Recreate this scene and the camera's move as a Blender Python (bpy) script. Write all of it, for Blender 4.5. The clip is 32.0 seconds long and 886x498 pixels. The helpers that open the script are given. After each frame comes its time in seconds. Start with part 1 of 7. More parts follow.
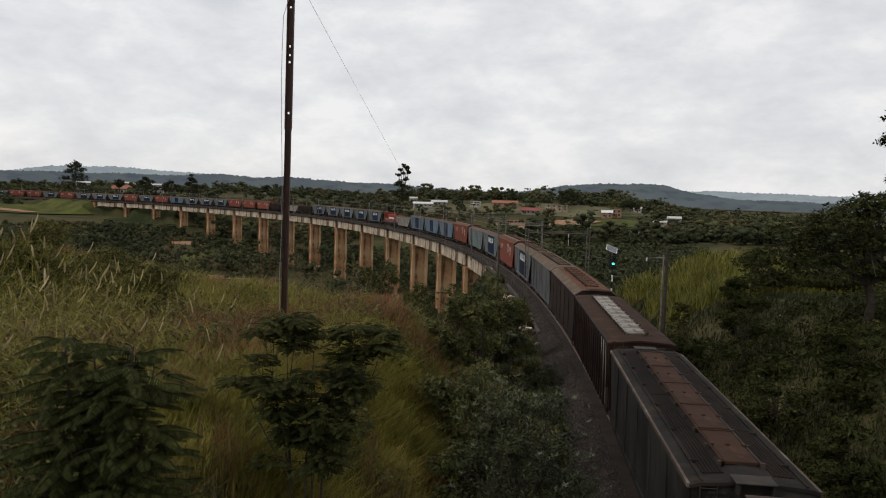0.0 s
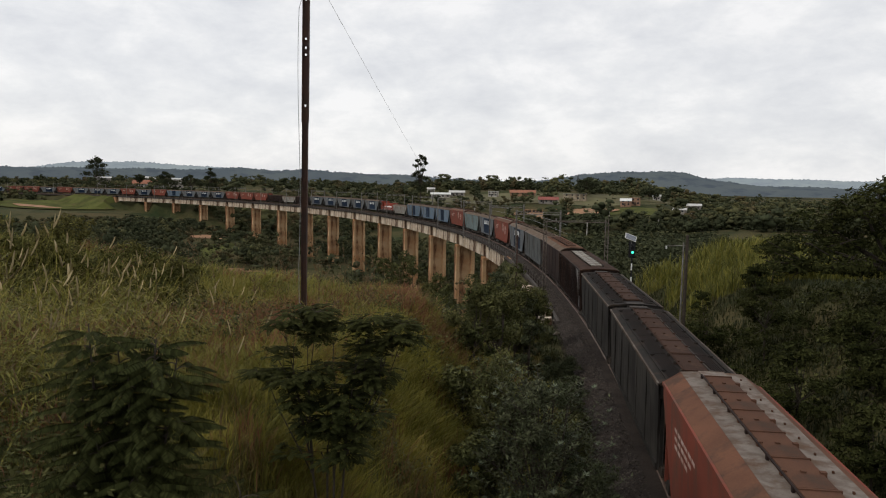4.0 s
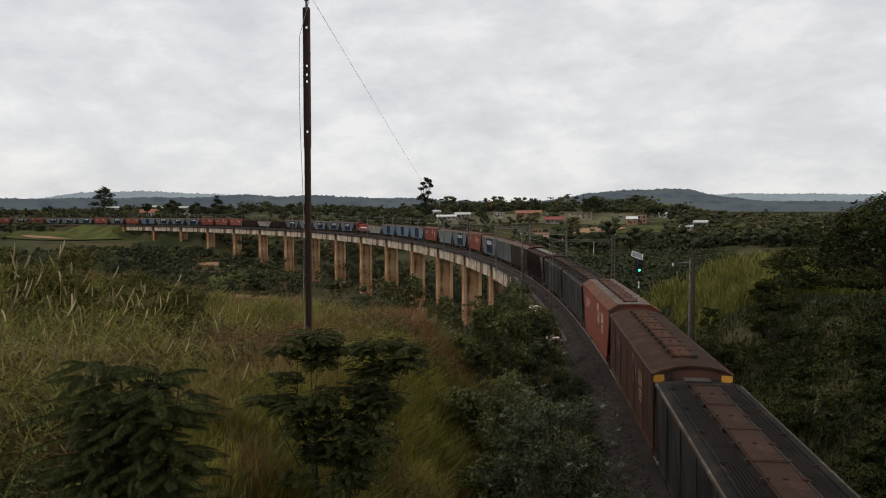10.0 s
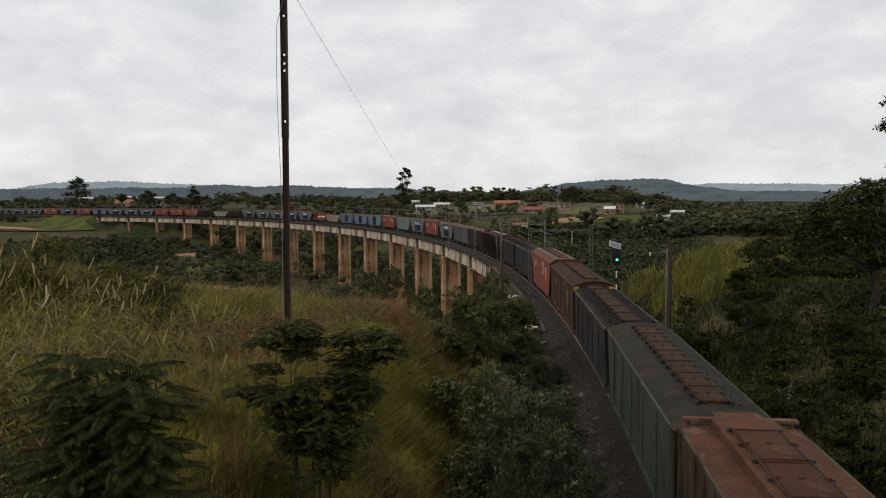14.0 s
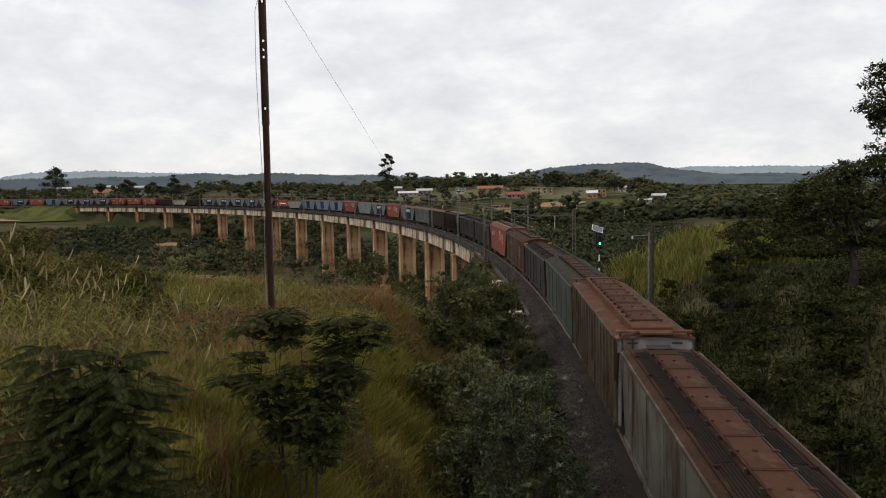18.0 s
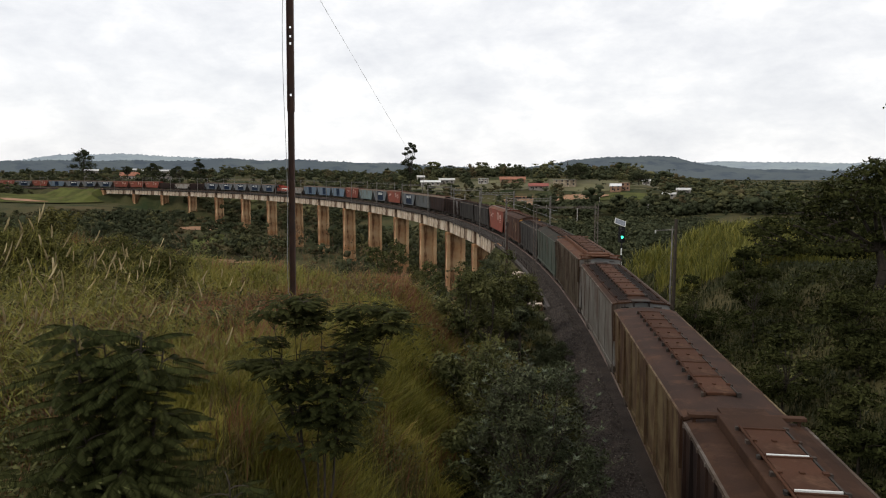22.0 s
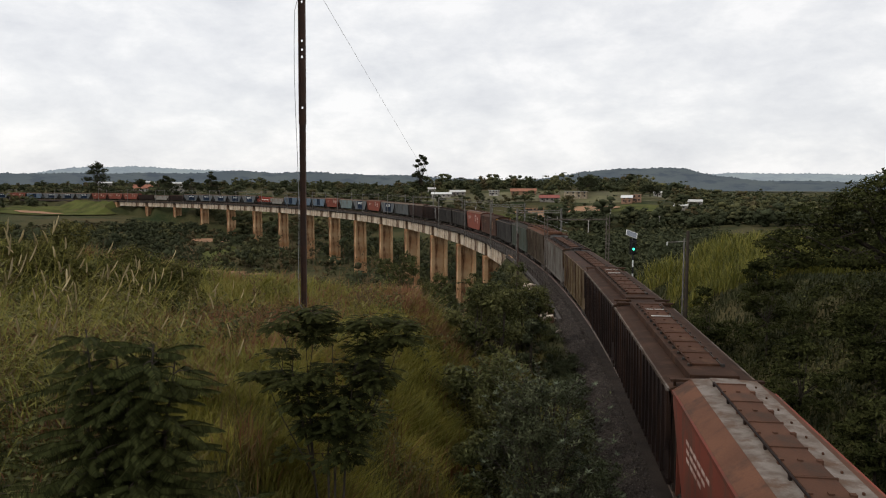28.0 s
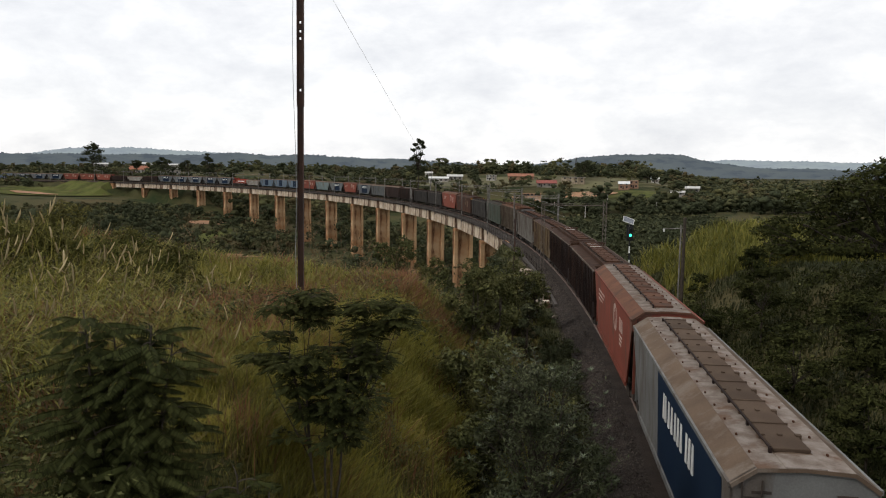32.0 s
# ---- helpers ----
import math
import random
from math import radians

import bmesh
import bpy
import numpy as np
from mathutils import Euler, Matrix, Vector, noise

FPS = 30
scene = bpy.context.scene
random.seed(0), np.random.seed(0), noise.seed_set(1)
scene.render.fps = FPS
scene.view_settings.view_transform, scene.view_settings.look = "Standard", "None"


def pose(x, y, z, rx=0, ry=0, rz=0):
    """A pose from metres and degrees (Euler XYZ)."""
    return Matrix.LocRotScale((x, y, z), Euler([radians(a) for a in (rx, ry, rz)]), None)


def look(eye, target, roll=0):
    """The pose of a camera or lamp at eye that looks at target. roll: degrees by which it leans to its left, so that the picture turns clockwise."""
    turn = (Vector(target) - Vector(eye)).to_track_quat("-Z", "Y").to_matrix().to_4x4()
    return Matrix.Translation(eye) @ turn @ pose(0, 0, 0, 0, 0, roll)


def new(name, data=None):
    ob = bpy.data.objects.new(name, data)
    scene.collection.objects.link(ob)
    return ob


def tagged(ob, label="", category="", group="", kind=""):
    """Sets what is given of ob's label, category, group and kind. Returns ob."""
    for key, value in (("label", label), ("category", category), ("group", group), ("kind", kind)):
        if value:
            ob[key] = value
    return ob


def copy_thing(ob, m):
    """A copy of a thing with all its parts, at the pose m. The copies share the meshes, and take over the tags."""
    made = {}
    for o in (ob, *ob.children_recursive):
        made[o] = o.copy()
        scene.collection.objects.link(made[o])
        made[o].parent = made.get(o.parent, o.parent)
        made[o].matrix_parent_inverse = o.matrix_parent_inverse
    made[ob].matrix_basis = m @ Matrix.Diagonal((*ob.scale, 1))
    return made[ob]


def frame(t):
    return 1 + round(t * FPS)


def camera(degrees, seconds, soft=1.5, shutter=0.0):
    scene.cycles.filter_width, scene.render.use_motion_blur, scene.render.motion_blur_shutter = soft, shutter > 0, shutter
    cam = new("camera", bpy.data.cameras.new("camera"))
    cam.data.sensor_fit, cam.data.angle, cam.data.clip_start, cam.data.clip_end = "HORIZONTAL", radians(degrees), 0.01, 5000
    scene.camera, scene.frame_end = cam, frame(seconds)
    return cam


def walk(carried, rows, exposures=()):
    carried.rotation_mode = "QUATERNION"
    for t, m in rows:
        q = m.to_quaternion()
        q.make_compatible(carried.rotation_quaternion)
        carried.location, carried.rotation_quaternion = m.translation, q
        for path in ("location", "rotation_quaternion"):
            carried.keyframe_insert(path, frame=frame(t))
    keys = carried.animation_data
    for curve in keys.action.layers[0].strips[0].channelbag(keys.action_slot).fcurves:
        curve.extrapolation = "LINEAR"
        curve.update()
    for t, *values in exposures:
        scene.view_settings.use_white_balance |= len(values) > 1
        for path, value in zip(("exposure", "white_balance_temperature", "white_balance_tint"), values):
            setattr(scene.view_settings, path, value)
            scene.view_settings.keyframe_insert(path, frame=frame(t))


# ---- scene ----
# Camera: a hand-held stand on a bank over the railway, 10.8 m above the rails.
cam = camera(62.19, 32.0, soft=1.1)
EYE = 10.8
ROWS = [
    (0.0, 0.000, 85.71, -1.67, -0.32),
    (0.5, 0.000, 85.65, -1.63, -0.07),
    (1.0, 0.000, 85.54, -1.33, 0.74),
    (1.5, 0.000, 85.38, -1.18, 1.06),
    (2.0, 0.000, 85.26, -1.06, 1.26),
    (2.5, 0.000, 85.15, -1.13, 1.29),
    (4.5, 0.000, 84.82, -0.72, 0.86),
    (5.0, 0.000, 84.60, -0.67, 0.56),
    (5.5, 0.000, 84.37, -0.69, 0.24),
    (6.0, 0.000, 84.80, -0.45, 0.04),
    (6.5, 0.000, 85.08, -0.29, -0.03),
    (7.0, 0.000, 85.27, -0.39, 0.43),
    (7.5, 0.015, 86.48, 0.50, 2.04),
    (8.0, 0.030, 86.34, 0.94, 3.40),
    (8.5, 0.045, 86.03, -0.15, 3.41),
    (9.0, 0.060, 85.51, -0.84, 4.78),
    (9.5, 0.073, 85.94, 0.10, 3.31),
    (10.0, 0.087, 86.67, 0.42, 1.48),
    (10.5, 0.100, 86.90, 1.36, 0.53),
    (11.0, 0.110, 86.83, 1.84, -0.21),
    (11.5, 0.100, 86.75, 1.83, -0.72),
    (12.0, 0.090, 86.72, 1.59, -0.79),
    (12.5, 0.080, 86.66, 1.20, -0.62),
    (13.0, 0.070, 86.52, 1.06, -0.38),
    (13.5, 0.076, 86.20, 0.92, -0.27),
    (14.0, 0.081, 85.89, 0.48, -0.16),
    (14.5, 0.087, 85.91, 0.43, -0.16),
    (16.5, 0.110, 84.95, 0.66, -1.38),
    (17.0, 0.101, 84.88, 1.07, -1.65),
    (17.5, 0.092, 84.82, 1.22, -1.75),
    (18.0, 0.083, 84.78, 1.13, -1.51),
    (18.5, 0.074, 84.73, 0.78, -0.66),
    (19.0, 0.065, 84.22, 0.45, -0.45),
    (19.5, 0.066, 84.25, 0.04, -0.43),
    (20.0, 0.067, 84.33, -0.15, -0.48),
    (20.5, 0.068, 84.41, -0.34, -0.11),
    (21.0, 0.068, 84.72, -0.37, 0.03),
    (21.5, 0.069, 84.62, -0.03, 0.13),
    (22.0, 0.070, 84.00, -0.05, 0.25),
    (22.5, 0.071, 83.84, -0.46, 0.50),
    (23.0, 0.072, 83.75, -0.76, 0.64),
    (23.5, 0.072, 83.74, -1.00, 0.80),
    (24.0, 0.073, 83.80, -1.04, 0.83),
    (24.5, 0.074, 83.84, -0.77, 0.29),
    (25.0, 0.075, 84.10, -0.27, -0.09),
    (25.5, 0.074, 84.35, 0.14, 0.12),
    (26.0, 0.074, 84.57, 0.25, 0.75),
    (26.5, 0.073, 84.60, 0.02, 1.11),
    (28.5, 0.071, 84.98, 0.07, 1.06),
    (29.0, 0.070, 84.94, 0.19, 1.03),
    (29.5, 0.067, 84.68, 0.12, 1.13),
    (30.0, 0.063, 84.10, -0.31, 1.12),
    (30.5, 0.060, 83.97, -0.49, 1.04),
    (31.0, 0.057, 83.92, -0.57, 1.00),
    (31.5, 0.053, 83.89, -0.65, 0.98),
    (32.0, 0.050, 83.71, -0.53, 0.88),
]
walk(cam, [(t, pose(x, 0, EYE, rx, ry, rz)) for t, x, rx, ry, rz in ROWS], exposures=[(0.0, -0.18), (5.0, -0.07), (8.0, -0.19), (11.0, -0.23), (13.0, -0.22), (17.0, -0.09), (20.0, 0.06), (24.0, 0.13), (26.0, 0.03), (28.0, -0.01), (29.0, -0.02), (30.0, 0.05), (32.0, 0.15)])

# ---- light ----
world = bpy.data.worlds.new("overcast_sky")
scene.world = world
world.use_nodes = True
wn, wl = world.node_tree.nodes, world.node_tree.links
wn.clear()
w_out = wn.new("ShaderNodeOutputWorld")
w_bg = wn.new("ShaderNodeBackground")
w_sky = wn.new("ShaderNodeTexSky")
w_sky.sky_type = "NISHITA"
w_sky.sun_disc = False
w_sky.sun_elevation, w_sky.sun_rotation = radians(42), radians(-60)
w_scale = wn.new("ShaderNodeVectorMath"); w_scale.operation = "SCALE"; w_scale.inputs[3].default_value = 0.10
wl.new(w_sky.outputs[0], w_scale.inputs[0])
w_tc = wn.new("ShaderNodeTexCoord")
w_map = wn.new("ShaderNodeMapping"); w_map.inputs["Scale"].default_value = (1.0, 1.0, 2.2)
wl.new(w_tc.outputs["Generated"], w_map.inputs[0])
w_n1 = wn.new("ShaderNodeTexNoise"); w_n1.inputs["Scale"].default_value = 8.5; w_n1.inputs["Detail"].default_value = 11; w_n1.inputs["Roughness"].default_value = 0.62; w_n1.inputs["Distortion"].default_value = 0.15
wl.new(w_map.outputs[0], w_n1.inputs["Vector"])
w_ramp = wn.new("ShaderNodeValToRGB")
w_ramp.color_ramp.elements[0].position, w_ramp.color_ramp.elements[0].color = 0.30, (0.80, 0.81, 0.845, 1)
w_ramp.color_ramp.elements[1].position, w_ramp.color_ramp.elements[1].color = 0.64, (1.06, 1.05, 1.05, 1)
w_mid = w_ramp.color_ramp.elements.new(0.47); w_mid.color = (0.91, 0.915, 0.935, 1)
w_mid2 = w_ramp.color_ramp.elements.new(0.54); w_mid2.color = (0.965, 0.965, 0.975, 1)
wl.new(w_n1.outputs[0], w_ramp.inputs[0])
w_mix = wn.new("ShaderNodeMix"); w_mix.data_type = "RGBA"; w_mix.inputs[0].default_value = 0.92
wl.new(w_scale.outputs[0], w_mix.inputs[6]); wl.new(w_ramp.outputs[0], w_mix.inputs[7])
wl.new(w_mix.outputs[2], w_bg.inputs[0]); wl.new(w_bg.outputs[0], w_out.inputs[0])
w_bg.inputs[1].default_value = 0.97

sun_data = bpy.data.lights.new("sun", "SUN")
sun_data.energy, sun_data.angle, sun_data.color = 1.35, radians(20), (1.0, 0.95, 0.87)
sun = new("sun", sun_data)
sun.matrix_world = look((-60, 30, 60), (0, 60, 0))


# ---- materials ----
def material(name, base, rough=0.8, second=None, scale=3.0, fine=40.0, bump=0.15, island=0.0, obj=0.0, metal=0.0, spec=0.3, translucent=0.0, stain=None, stain_scale=0.6, stain_at=0.55, bump_dist=0.02):
    """Two scales of variation: base to second by broad noise, fine grain in value and relief, optional stains."""
    m = bpy.data.materials.new(name)
    m.use_nodes = True
    n, l = m.node_tree.nodes, m.node_tree.links
    b = n["Principled BSDF"]
    tc = n.new("ShaderNodeTexCoord")
    broad = n.new("ShaderNodeTexNoise"); broad.inputs["Scale"].default_value = scale; broad.inputs["Detail"].default_value = 5
    grain = n.new("ShaderNodeTexNoise"); grain.inputs["Scale"].default_value = fine; grain.inputs["Detail"].default_value = 3
    l.new(tc.outputs["Object"], broad.inputs["Vector"]); l.new(tc.outputs["Object"], grain.inputs["Vector"])
    second = second or tuple(c * 0.7 for c in base)
    r1 = n.new("ShaderNodeMapRange"); r1.inputs[1].default_value, r1.inputs[2].default_value = 0.38, 0.64
    l.new(broad.outputs[0], r1.inputs[0])
    mix = n.new("ShaderNodeMix"); mix.data_type = "RGBA"
    mix.inputs[6].default_value, mix.inputs[7].default_value = (*base, 1), (*second, 1)
    l.new(r1.outputs[0], mix.inputs[0])
    colour = mix.outputs[2]
    if stain:
        sn = n.new("ShaderNodeTexNoise"); sn.inputs["Scale"].default_value = stain_scale; sn.inputs["Detail"].default_value = 8; sn.inputs["Roughness"].default_value = 0.65
        mp = n.new("ShaderNodeMapping"); mp.inputs["Scale"].default_value = (1.0, 1.0, 0.25)
        l.new(tc.outputs["Object"], mp.inputs[0]); l.new(mp.outputs[0], sn.inputs["Vector"])
        r2 = n.new("ShaderNodeMapRange"); r2.inputs[1].default_value, r2.inputs[2].default_value = stain_at, stain_at + 0.13
        l.new(sn.outputs[0], r2.inputs[0])
        mx = n.new("ShaderNodeMix"); mx.data_type = "RGBA"; mx.inputs[7].default_value = (*stain, 1)
        l.new(r2.outputs[0], mx.inputs[0]); l.new(colour, mx.inputs[6]); colour = mx.outputs[2]
    if island or obj:
        src = n.new("ShaderNodeNewGeometry").outputs["Random Per Island"] if island else n.new("ShaderNodeObjectInfo").outputs["Random"]
        amount = island or obj
        rr = n.new("ShaderNodeMapRange"); rr.inputs[3].default_value, rr.inputs[4].default_value = 1 - amount, 1 + amount
        l.new(src, rr.inputs[0])
        sc = n.new("ShaderNodeVectorMath"); sc.operation = "SCALE"
        l.new(colour, sc.inputs[0]); l.new(rr.outputs[0], sc.inputs[3]); colour = sc.outputs[0]
    rg = n.new("ShaderNodeMapRange"); rg.inputs[3].default_value, rg.inputs[4].default_value = 0.8, 1.2
    l.new(grain.outputs[0], rg.inputs[0])
    fin = n.new("ShaderNodeVectorMath"); fin.operation = "SCALE"
    l.new(colour, fin.inputs[0]); l.new(rg.outputs[0], fin.inputs[3])
    l.new(fin.outputs[0], b.inputs["Base Color"])
    b.inputs["Roughness"].default_value, b.inputs["Metallic"].default_value = rough, metal
    b.inputs["Specular IOR Level"].default_value = spec
    if bump:
        bp = n.new("ShaderNodeBump"); bp.inputs["Strength"].default_value = bump; bp.inputs["Distance"].default_value = bump_dist
        l.new(grain.outputs[0], bp.inputs["Height"]); l.new(bp.outputs[0], b.inputs["Normal"])
    if translucent:
        tr = n.new("ShaderNodeBsdfTranslucent"); l.new(fin.outputs[0], tr.inputs[0])
        ms = n.new("ShaderNodeMixShader"); ms.inputs[0].default_value = translucent
        out = n["Material Output"]
        l.new(b.outputs[0], ms.inputs[1]); l.new(tr.outputs[0], ms.inputs[2]); l.new(ms.outputs[0], out.inputs[0])
    return m


def grass_material(name, tones):
    """Blades that take one of several tones, blade by blade."""
    m = bpy.data.materials.new(name)
    m.use_nodes = True
    n, l = m.node_tree.nodes, m.node_tree.links
    b = n["Principled BSDF"]
    geo = n.new("ShaderNodeNewGeometry")
    tc = n.new("ShaderNodeTexCoord")
    nz = n.new("ShaderNodeTexNoise"); nz.inputs["Scale"].default_value = 0.45; nz.inputs["Detail"].default_value = 7; nz.inputs["Roughness"].default_value = 0.7
    l.new(tc.outputs["Object"], nz.inputs["Vector"])
    add = n.new("ShaderNodeMath"); add.operation = "MULTIPLY_ADD"; add.inputs[1].default_value = 0.5
    shift = n.new("ShaderNodeMapRange"); shift.inputs[1].default_value, shift.inputs[2].default_value = 0.3, 0.7
    shift.inputs[3].default_value, shift.inputs[4].default_value = -0.08, 0.5
    l.new(nz.outputs[0], shift.inputs[0])
    l.new(geo.outputs["Random Per Island"], add.inputs[0]); l.new(shift.outputs[0], add.inputs[2])
    ramp = n.new("ShaderNodeValToRGB")
    for i, c in enumerate(tones):
        at = i / (len(tones) - 1)
        el = ramp.color_ramp.elements[0] if i == 0 else ramp.color_ramp.elements[-1] if i == len(tones) - 1 else ramp.color_ramp.elements.new(at)
        el.position, el.color = at, (*c, 1)
    l.new(add.outputs[0], ramp.inputs[0])
    l.new(ramp.outputs[0], b.inputs["Base Color"])
    b.inputs["Roughness"].default_value = 0.6
    b.inputs["Specular IOR Level"].default_value = 0.2
    tr = n.new("ShaderNodeBsdfTranslucent"); l.new(ramp.outputs[0], tr.inputs[0])
    ms = n.new("ShaderNodeMixShader"); ms.inputs[0].default_value = 0.3
    l.new(b.outputs[0], ms.inputs[1]); l.new(tr.outputs[0], ms.inputs[2]); l.new(ms.outputs[0], n["Material Output"].inputs[0])
    return m


M = {}
M["ground"] = material("ground_scrub", (0.044, 0.047, 0.019), 0.95, (0.076, 0.060, 0.029), 0.02, 3.0, 0.4, stain=(0.02, 0.03, 0.012), stain_scale=0.05, stain_at=0.5, bump_dist=0.3, spec=0.05)
M["ballast"] = material("ballast_stone", (0.037, 0.026, 0.020), 0.95, (0.022, 0.016, 0.012), 1.2, 26.0, 0.9, stain=(0.042, 0.031, 0.025), stain_scale=0.9, stain_at=0.52, bump_dist=0.06)
M["boulder"] = material("weathered_boulder", (0.21, 0.175, 0.14), 0.95, (0.12, 0.095, 0.075), 1.5, 20.0, 0.4, stain=(0.07, 0.06, 0.04), stain_scale=1.2, stain_at=0.52, obj=0.25)
M["stone"] = material("ballast_loose_stone", (0.088, 0.073, 0.064), 0.95, (0.052, 0.041, 0.035), 2.0, 50.0, 0.3, island=0.6)
M["concrete"] = material("weathered_concrete", (0.44, 0.29, 0.165), 0.9, (0.33, 0.165, 0.075), 0.22, 6.0, 0.3, stain=(0.11, 0.05, 0.026), stain_scale=0.42, stain_at=0.49, spec=0.1)
M["girder"] = material("girder_concrete", (0.52, 0.45, 0.36), 0.9, (0.37, 0.28, 0.20), 0.5, 8.0, 0.3, stain=(0.085, 0.05, 0.032), stain_scale=0.6, stain_at=0.48, spec=0.1)
M["dark_concrete"] = material("deck_concrete", (0.075, 0.064, 0.056), 0.95, (0.045, 0.038, 0.033), 0.6, 10.0, 0.3)
M["rail"] = material("rail_steel", (0.16, 0.10, 0.07), 0.5, (0.10, 0.06, 0.045), 3, 60, 0.1, metal=0.6)
M["mast"] = material("galvanised_mast", (0.22, 0.21, 0.195), 0.7, (0.09, 0.075, 0.062), 1.5, 30, 0.1, metal=0.2)
M["pole"] = material("rusted_steel_pole", (0.035, 0.022, 0.018), 0.75, (0.06, 0.028, 0.018), 2.0, 40, 0.2, metal=0.2)
M["wire"] = material("cable", (0.25, 0.25, 0.26), 0.6, None, 1, 10, 0.0)
M["dark_steel"] = material("dark_underframe", (0.022, 0.019, 0.017), 0.85, (0.045, 0.032, 0.024), 2.0, 30, 0.2)
M["bark"] = material("bark", (0.055, 0.043, 0.032), 0.95, (0.03, 0.024, 0.018), 4, 30, 0.6)
M["leaf_dark"] = material("leaf_dark_green", (0.026, 0.030, 0.010), 0.9, (0.038, 0.040, 0.013), 0.6, 9, 0.0, island=0.5, translucent=0.15, spec=0.04)
M["leaf_mid"] = material("leaf_mid_green", (0.055, 0.060, 0.021), 0.8, (0.092, 0.089, 0.031), 0.8, 9, 0.0, island=0.55, translucent=0.18, spec=0.12)
M["leaf_grey"] = material("leaf_grey_green", (0.036, 0.043, 0.020), 0.65, (0.066, 0.070, 0.037), 1.2, 9, 0.0, island=0.65, translucent=0.12, spec=0.08)
M["leaf_far"] = material("leaf_far_green", (0.048, 0.053, 0.028), 0.9, (0.078, 0.077, 0.037), 0.05, 2, 0.0, island=0.18, spec=0.03)
M["leaf_olive"] = material("leaf_olive", (0.078, 0.080, 0.036), 0.9, (0.104, 0.097, 0.045), 0.05, 2, 0.0, island=0.18, spec=0.03)
M["leaf_weed"] = material("weed_leaf_green", (0.075, 0.078, 0.022), 0.8, (0.115, 0.100, 0.032), 0.9, 9, 0.0, island=0.6, translucent=0.2, spec=0.05)
M["leaf_deep"] = material("leaf_deep_green", (0.036, 0.042, 0.023), 0.9, (0.052, 0.057, 0.030), 0.05, 2, 0.0, island=0.18, spec=0.03)
M["leaf_brown"] = material("leaf_brown_green", (0.066, 0.058, 0.029), 0.9, (0.088, 0.070, 0.037), 0.05, 2, 0.0, island=0.18, spec=0.03)
M["grass"] = grass_material("tall_grass", [(0.026, 0.028, 0.009), (0.056, 0.057, 0.015), (0.098, 0.092, 0.022), (0.145, 0.126, 0.032), (0.145, 0.102, 0.038), (0.100, 0.060, 0.029)])
M["grass_tuft"] = grass_material("yellow_green_tussocks", [(0.075, 0.078, 0.015), (0.150, 0.142, 0.026), (0.225, 0.195, 0.040), (0.24, 0.165, 0.060)])
M["grass_fresh"] = grass_material("fresh_yellow_green_grass", [(0.125, 0.125, 0.022), (0.24, 0.22, 0.038), (0.34, 0.29, 0.058), (0.36, 0.25, 0.082)])
M["grass_red"] = grass_material("reddish_seed_grass", [(0.075, 0.050, 0.020), (0.165, 0.076, 0.038), (0.235, 0.105, 0.055), (0.26, 0.165, 0.075)])
M["straw"] = grass_material("dry_straw", [(0.065, 0.042, 0.020), (0.12, 0.078, 0.036), (0.20, 0.14, 0.07)])
# Bank grass in two tone sets, with sun and shade put into the colours.
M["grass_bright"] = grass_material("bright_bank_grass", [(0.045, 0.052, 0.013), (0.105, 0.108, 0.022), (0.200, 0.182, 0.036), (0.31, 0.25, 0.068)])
M["grass_dark"] = grass_material("shade_toned_bank_grass", [(0.014, 0.018, 0.008), (0.027, 0.033, 0.012), (0.045, 0.048, 0.016), (0.048, 0.036, 0.019)])
M["leaf_tip"] = material("pale_leaf_tips", (0.095, 0.112, 0.068), 0.6, (0.065, 0.078, 0.042), 2.0, 20, 0.0, island=0.5, translucent=0.12, spec=0.3)
M["plume"] = material("seed_plume", (0.43, 0.35, 0.20), 0.9, (0.30, 0.23, 0.12), 5, 60, 0.2, island=0.3, translucent=0.3)


# ---- mesh helpers ----
def mesh_ob(name, verts, faces, mat, parent=None, smooth=False, label=""):
    me = bpy.data.meshes.new(name)
    verts = np.asarray(verts, dtype=np.float32)
    if isinstance(faces, np.ndarray):
        k = faces.shape[1]
        me.vertices.add(len(verts)); me.vertices.foreach_set("co", verts.ravel())
        me.loops.add(faces.size); me.loops.foreach_set("vertex_index", faces.ravel().astype(np.int32))
        me.polygons.add(len(faces)); me.polygons.foreach_set("loop_start", np.arange(0, faces.size, k, dtype=np.int32))
        me.update(calc_edges=True); me.validate()
    else:
        me.from_pydata([tuple(map(float, v)) for v in verts], [], faces)
    me.materials.append(mat)
    if smooth:
        me.polygons.foreach_set("use_smooth", [True] * len(me.polygons))
    ob = new(name, me)
    if parent:
        ob.parent = parent
    if label:
        ob["label"] = label
    return ob


def part(name, bm, mat, parent=None, label="", smooth=False):
    me = bpy.data.meshes.new(name)
    bm.to_mesh(me); bm.free()
    me.materials.append(mat)
    if smooth:
        me.polygons.foreach_set("use_smooth", [True] * len(me.polygons))
    ob = new(name, me)
    if parent:
        ob.parent = parent
    if label:
        ob["label"] = label
    return ob


def reuse(ob, name, m, parent):
    """Another object on the same mesh."""
    o = new(name, ob.data)
    o.parent = parent
    o.matrix_basis = m
    if "label" in ob:
        o["label"] = ob["label"]
    return o


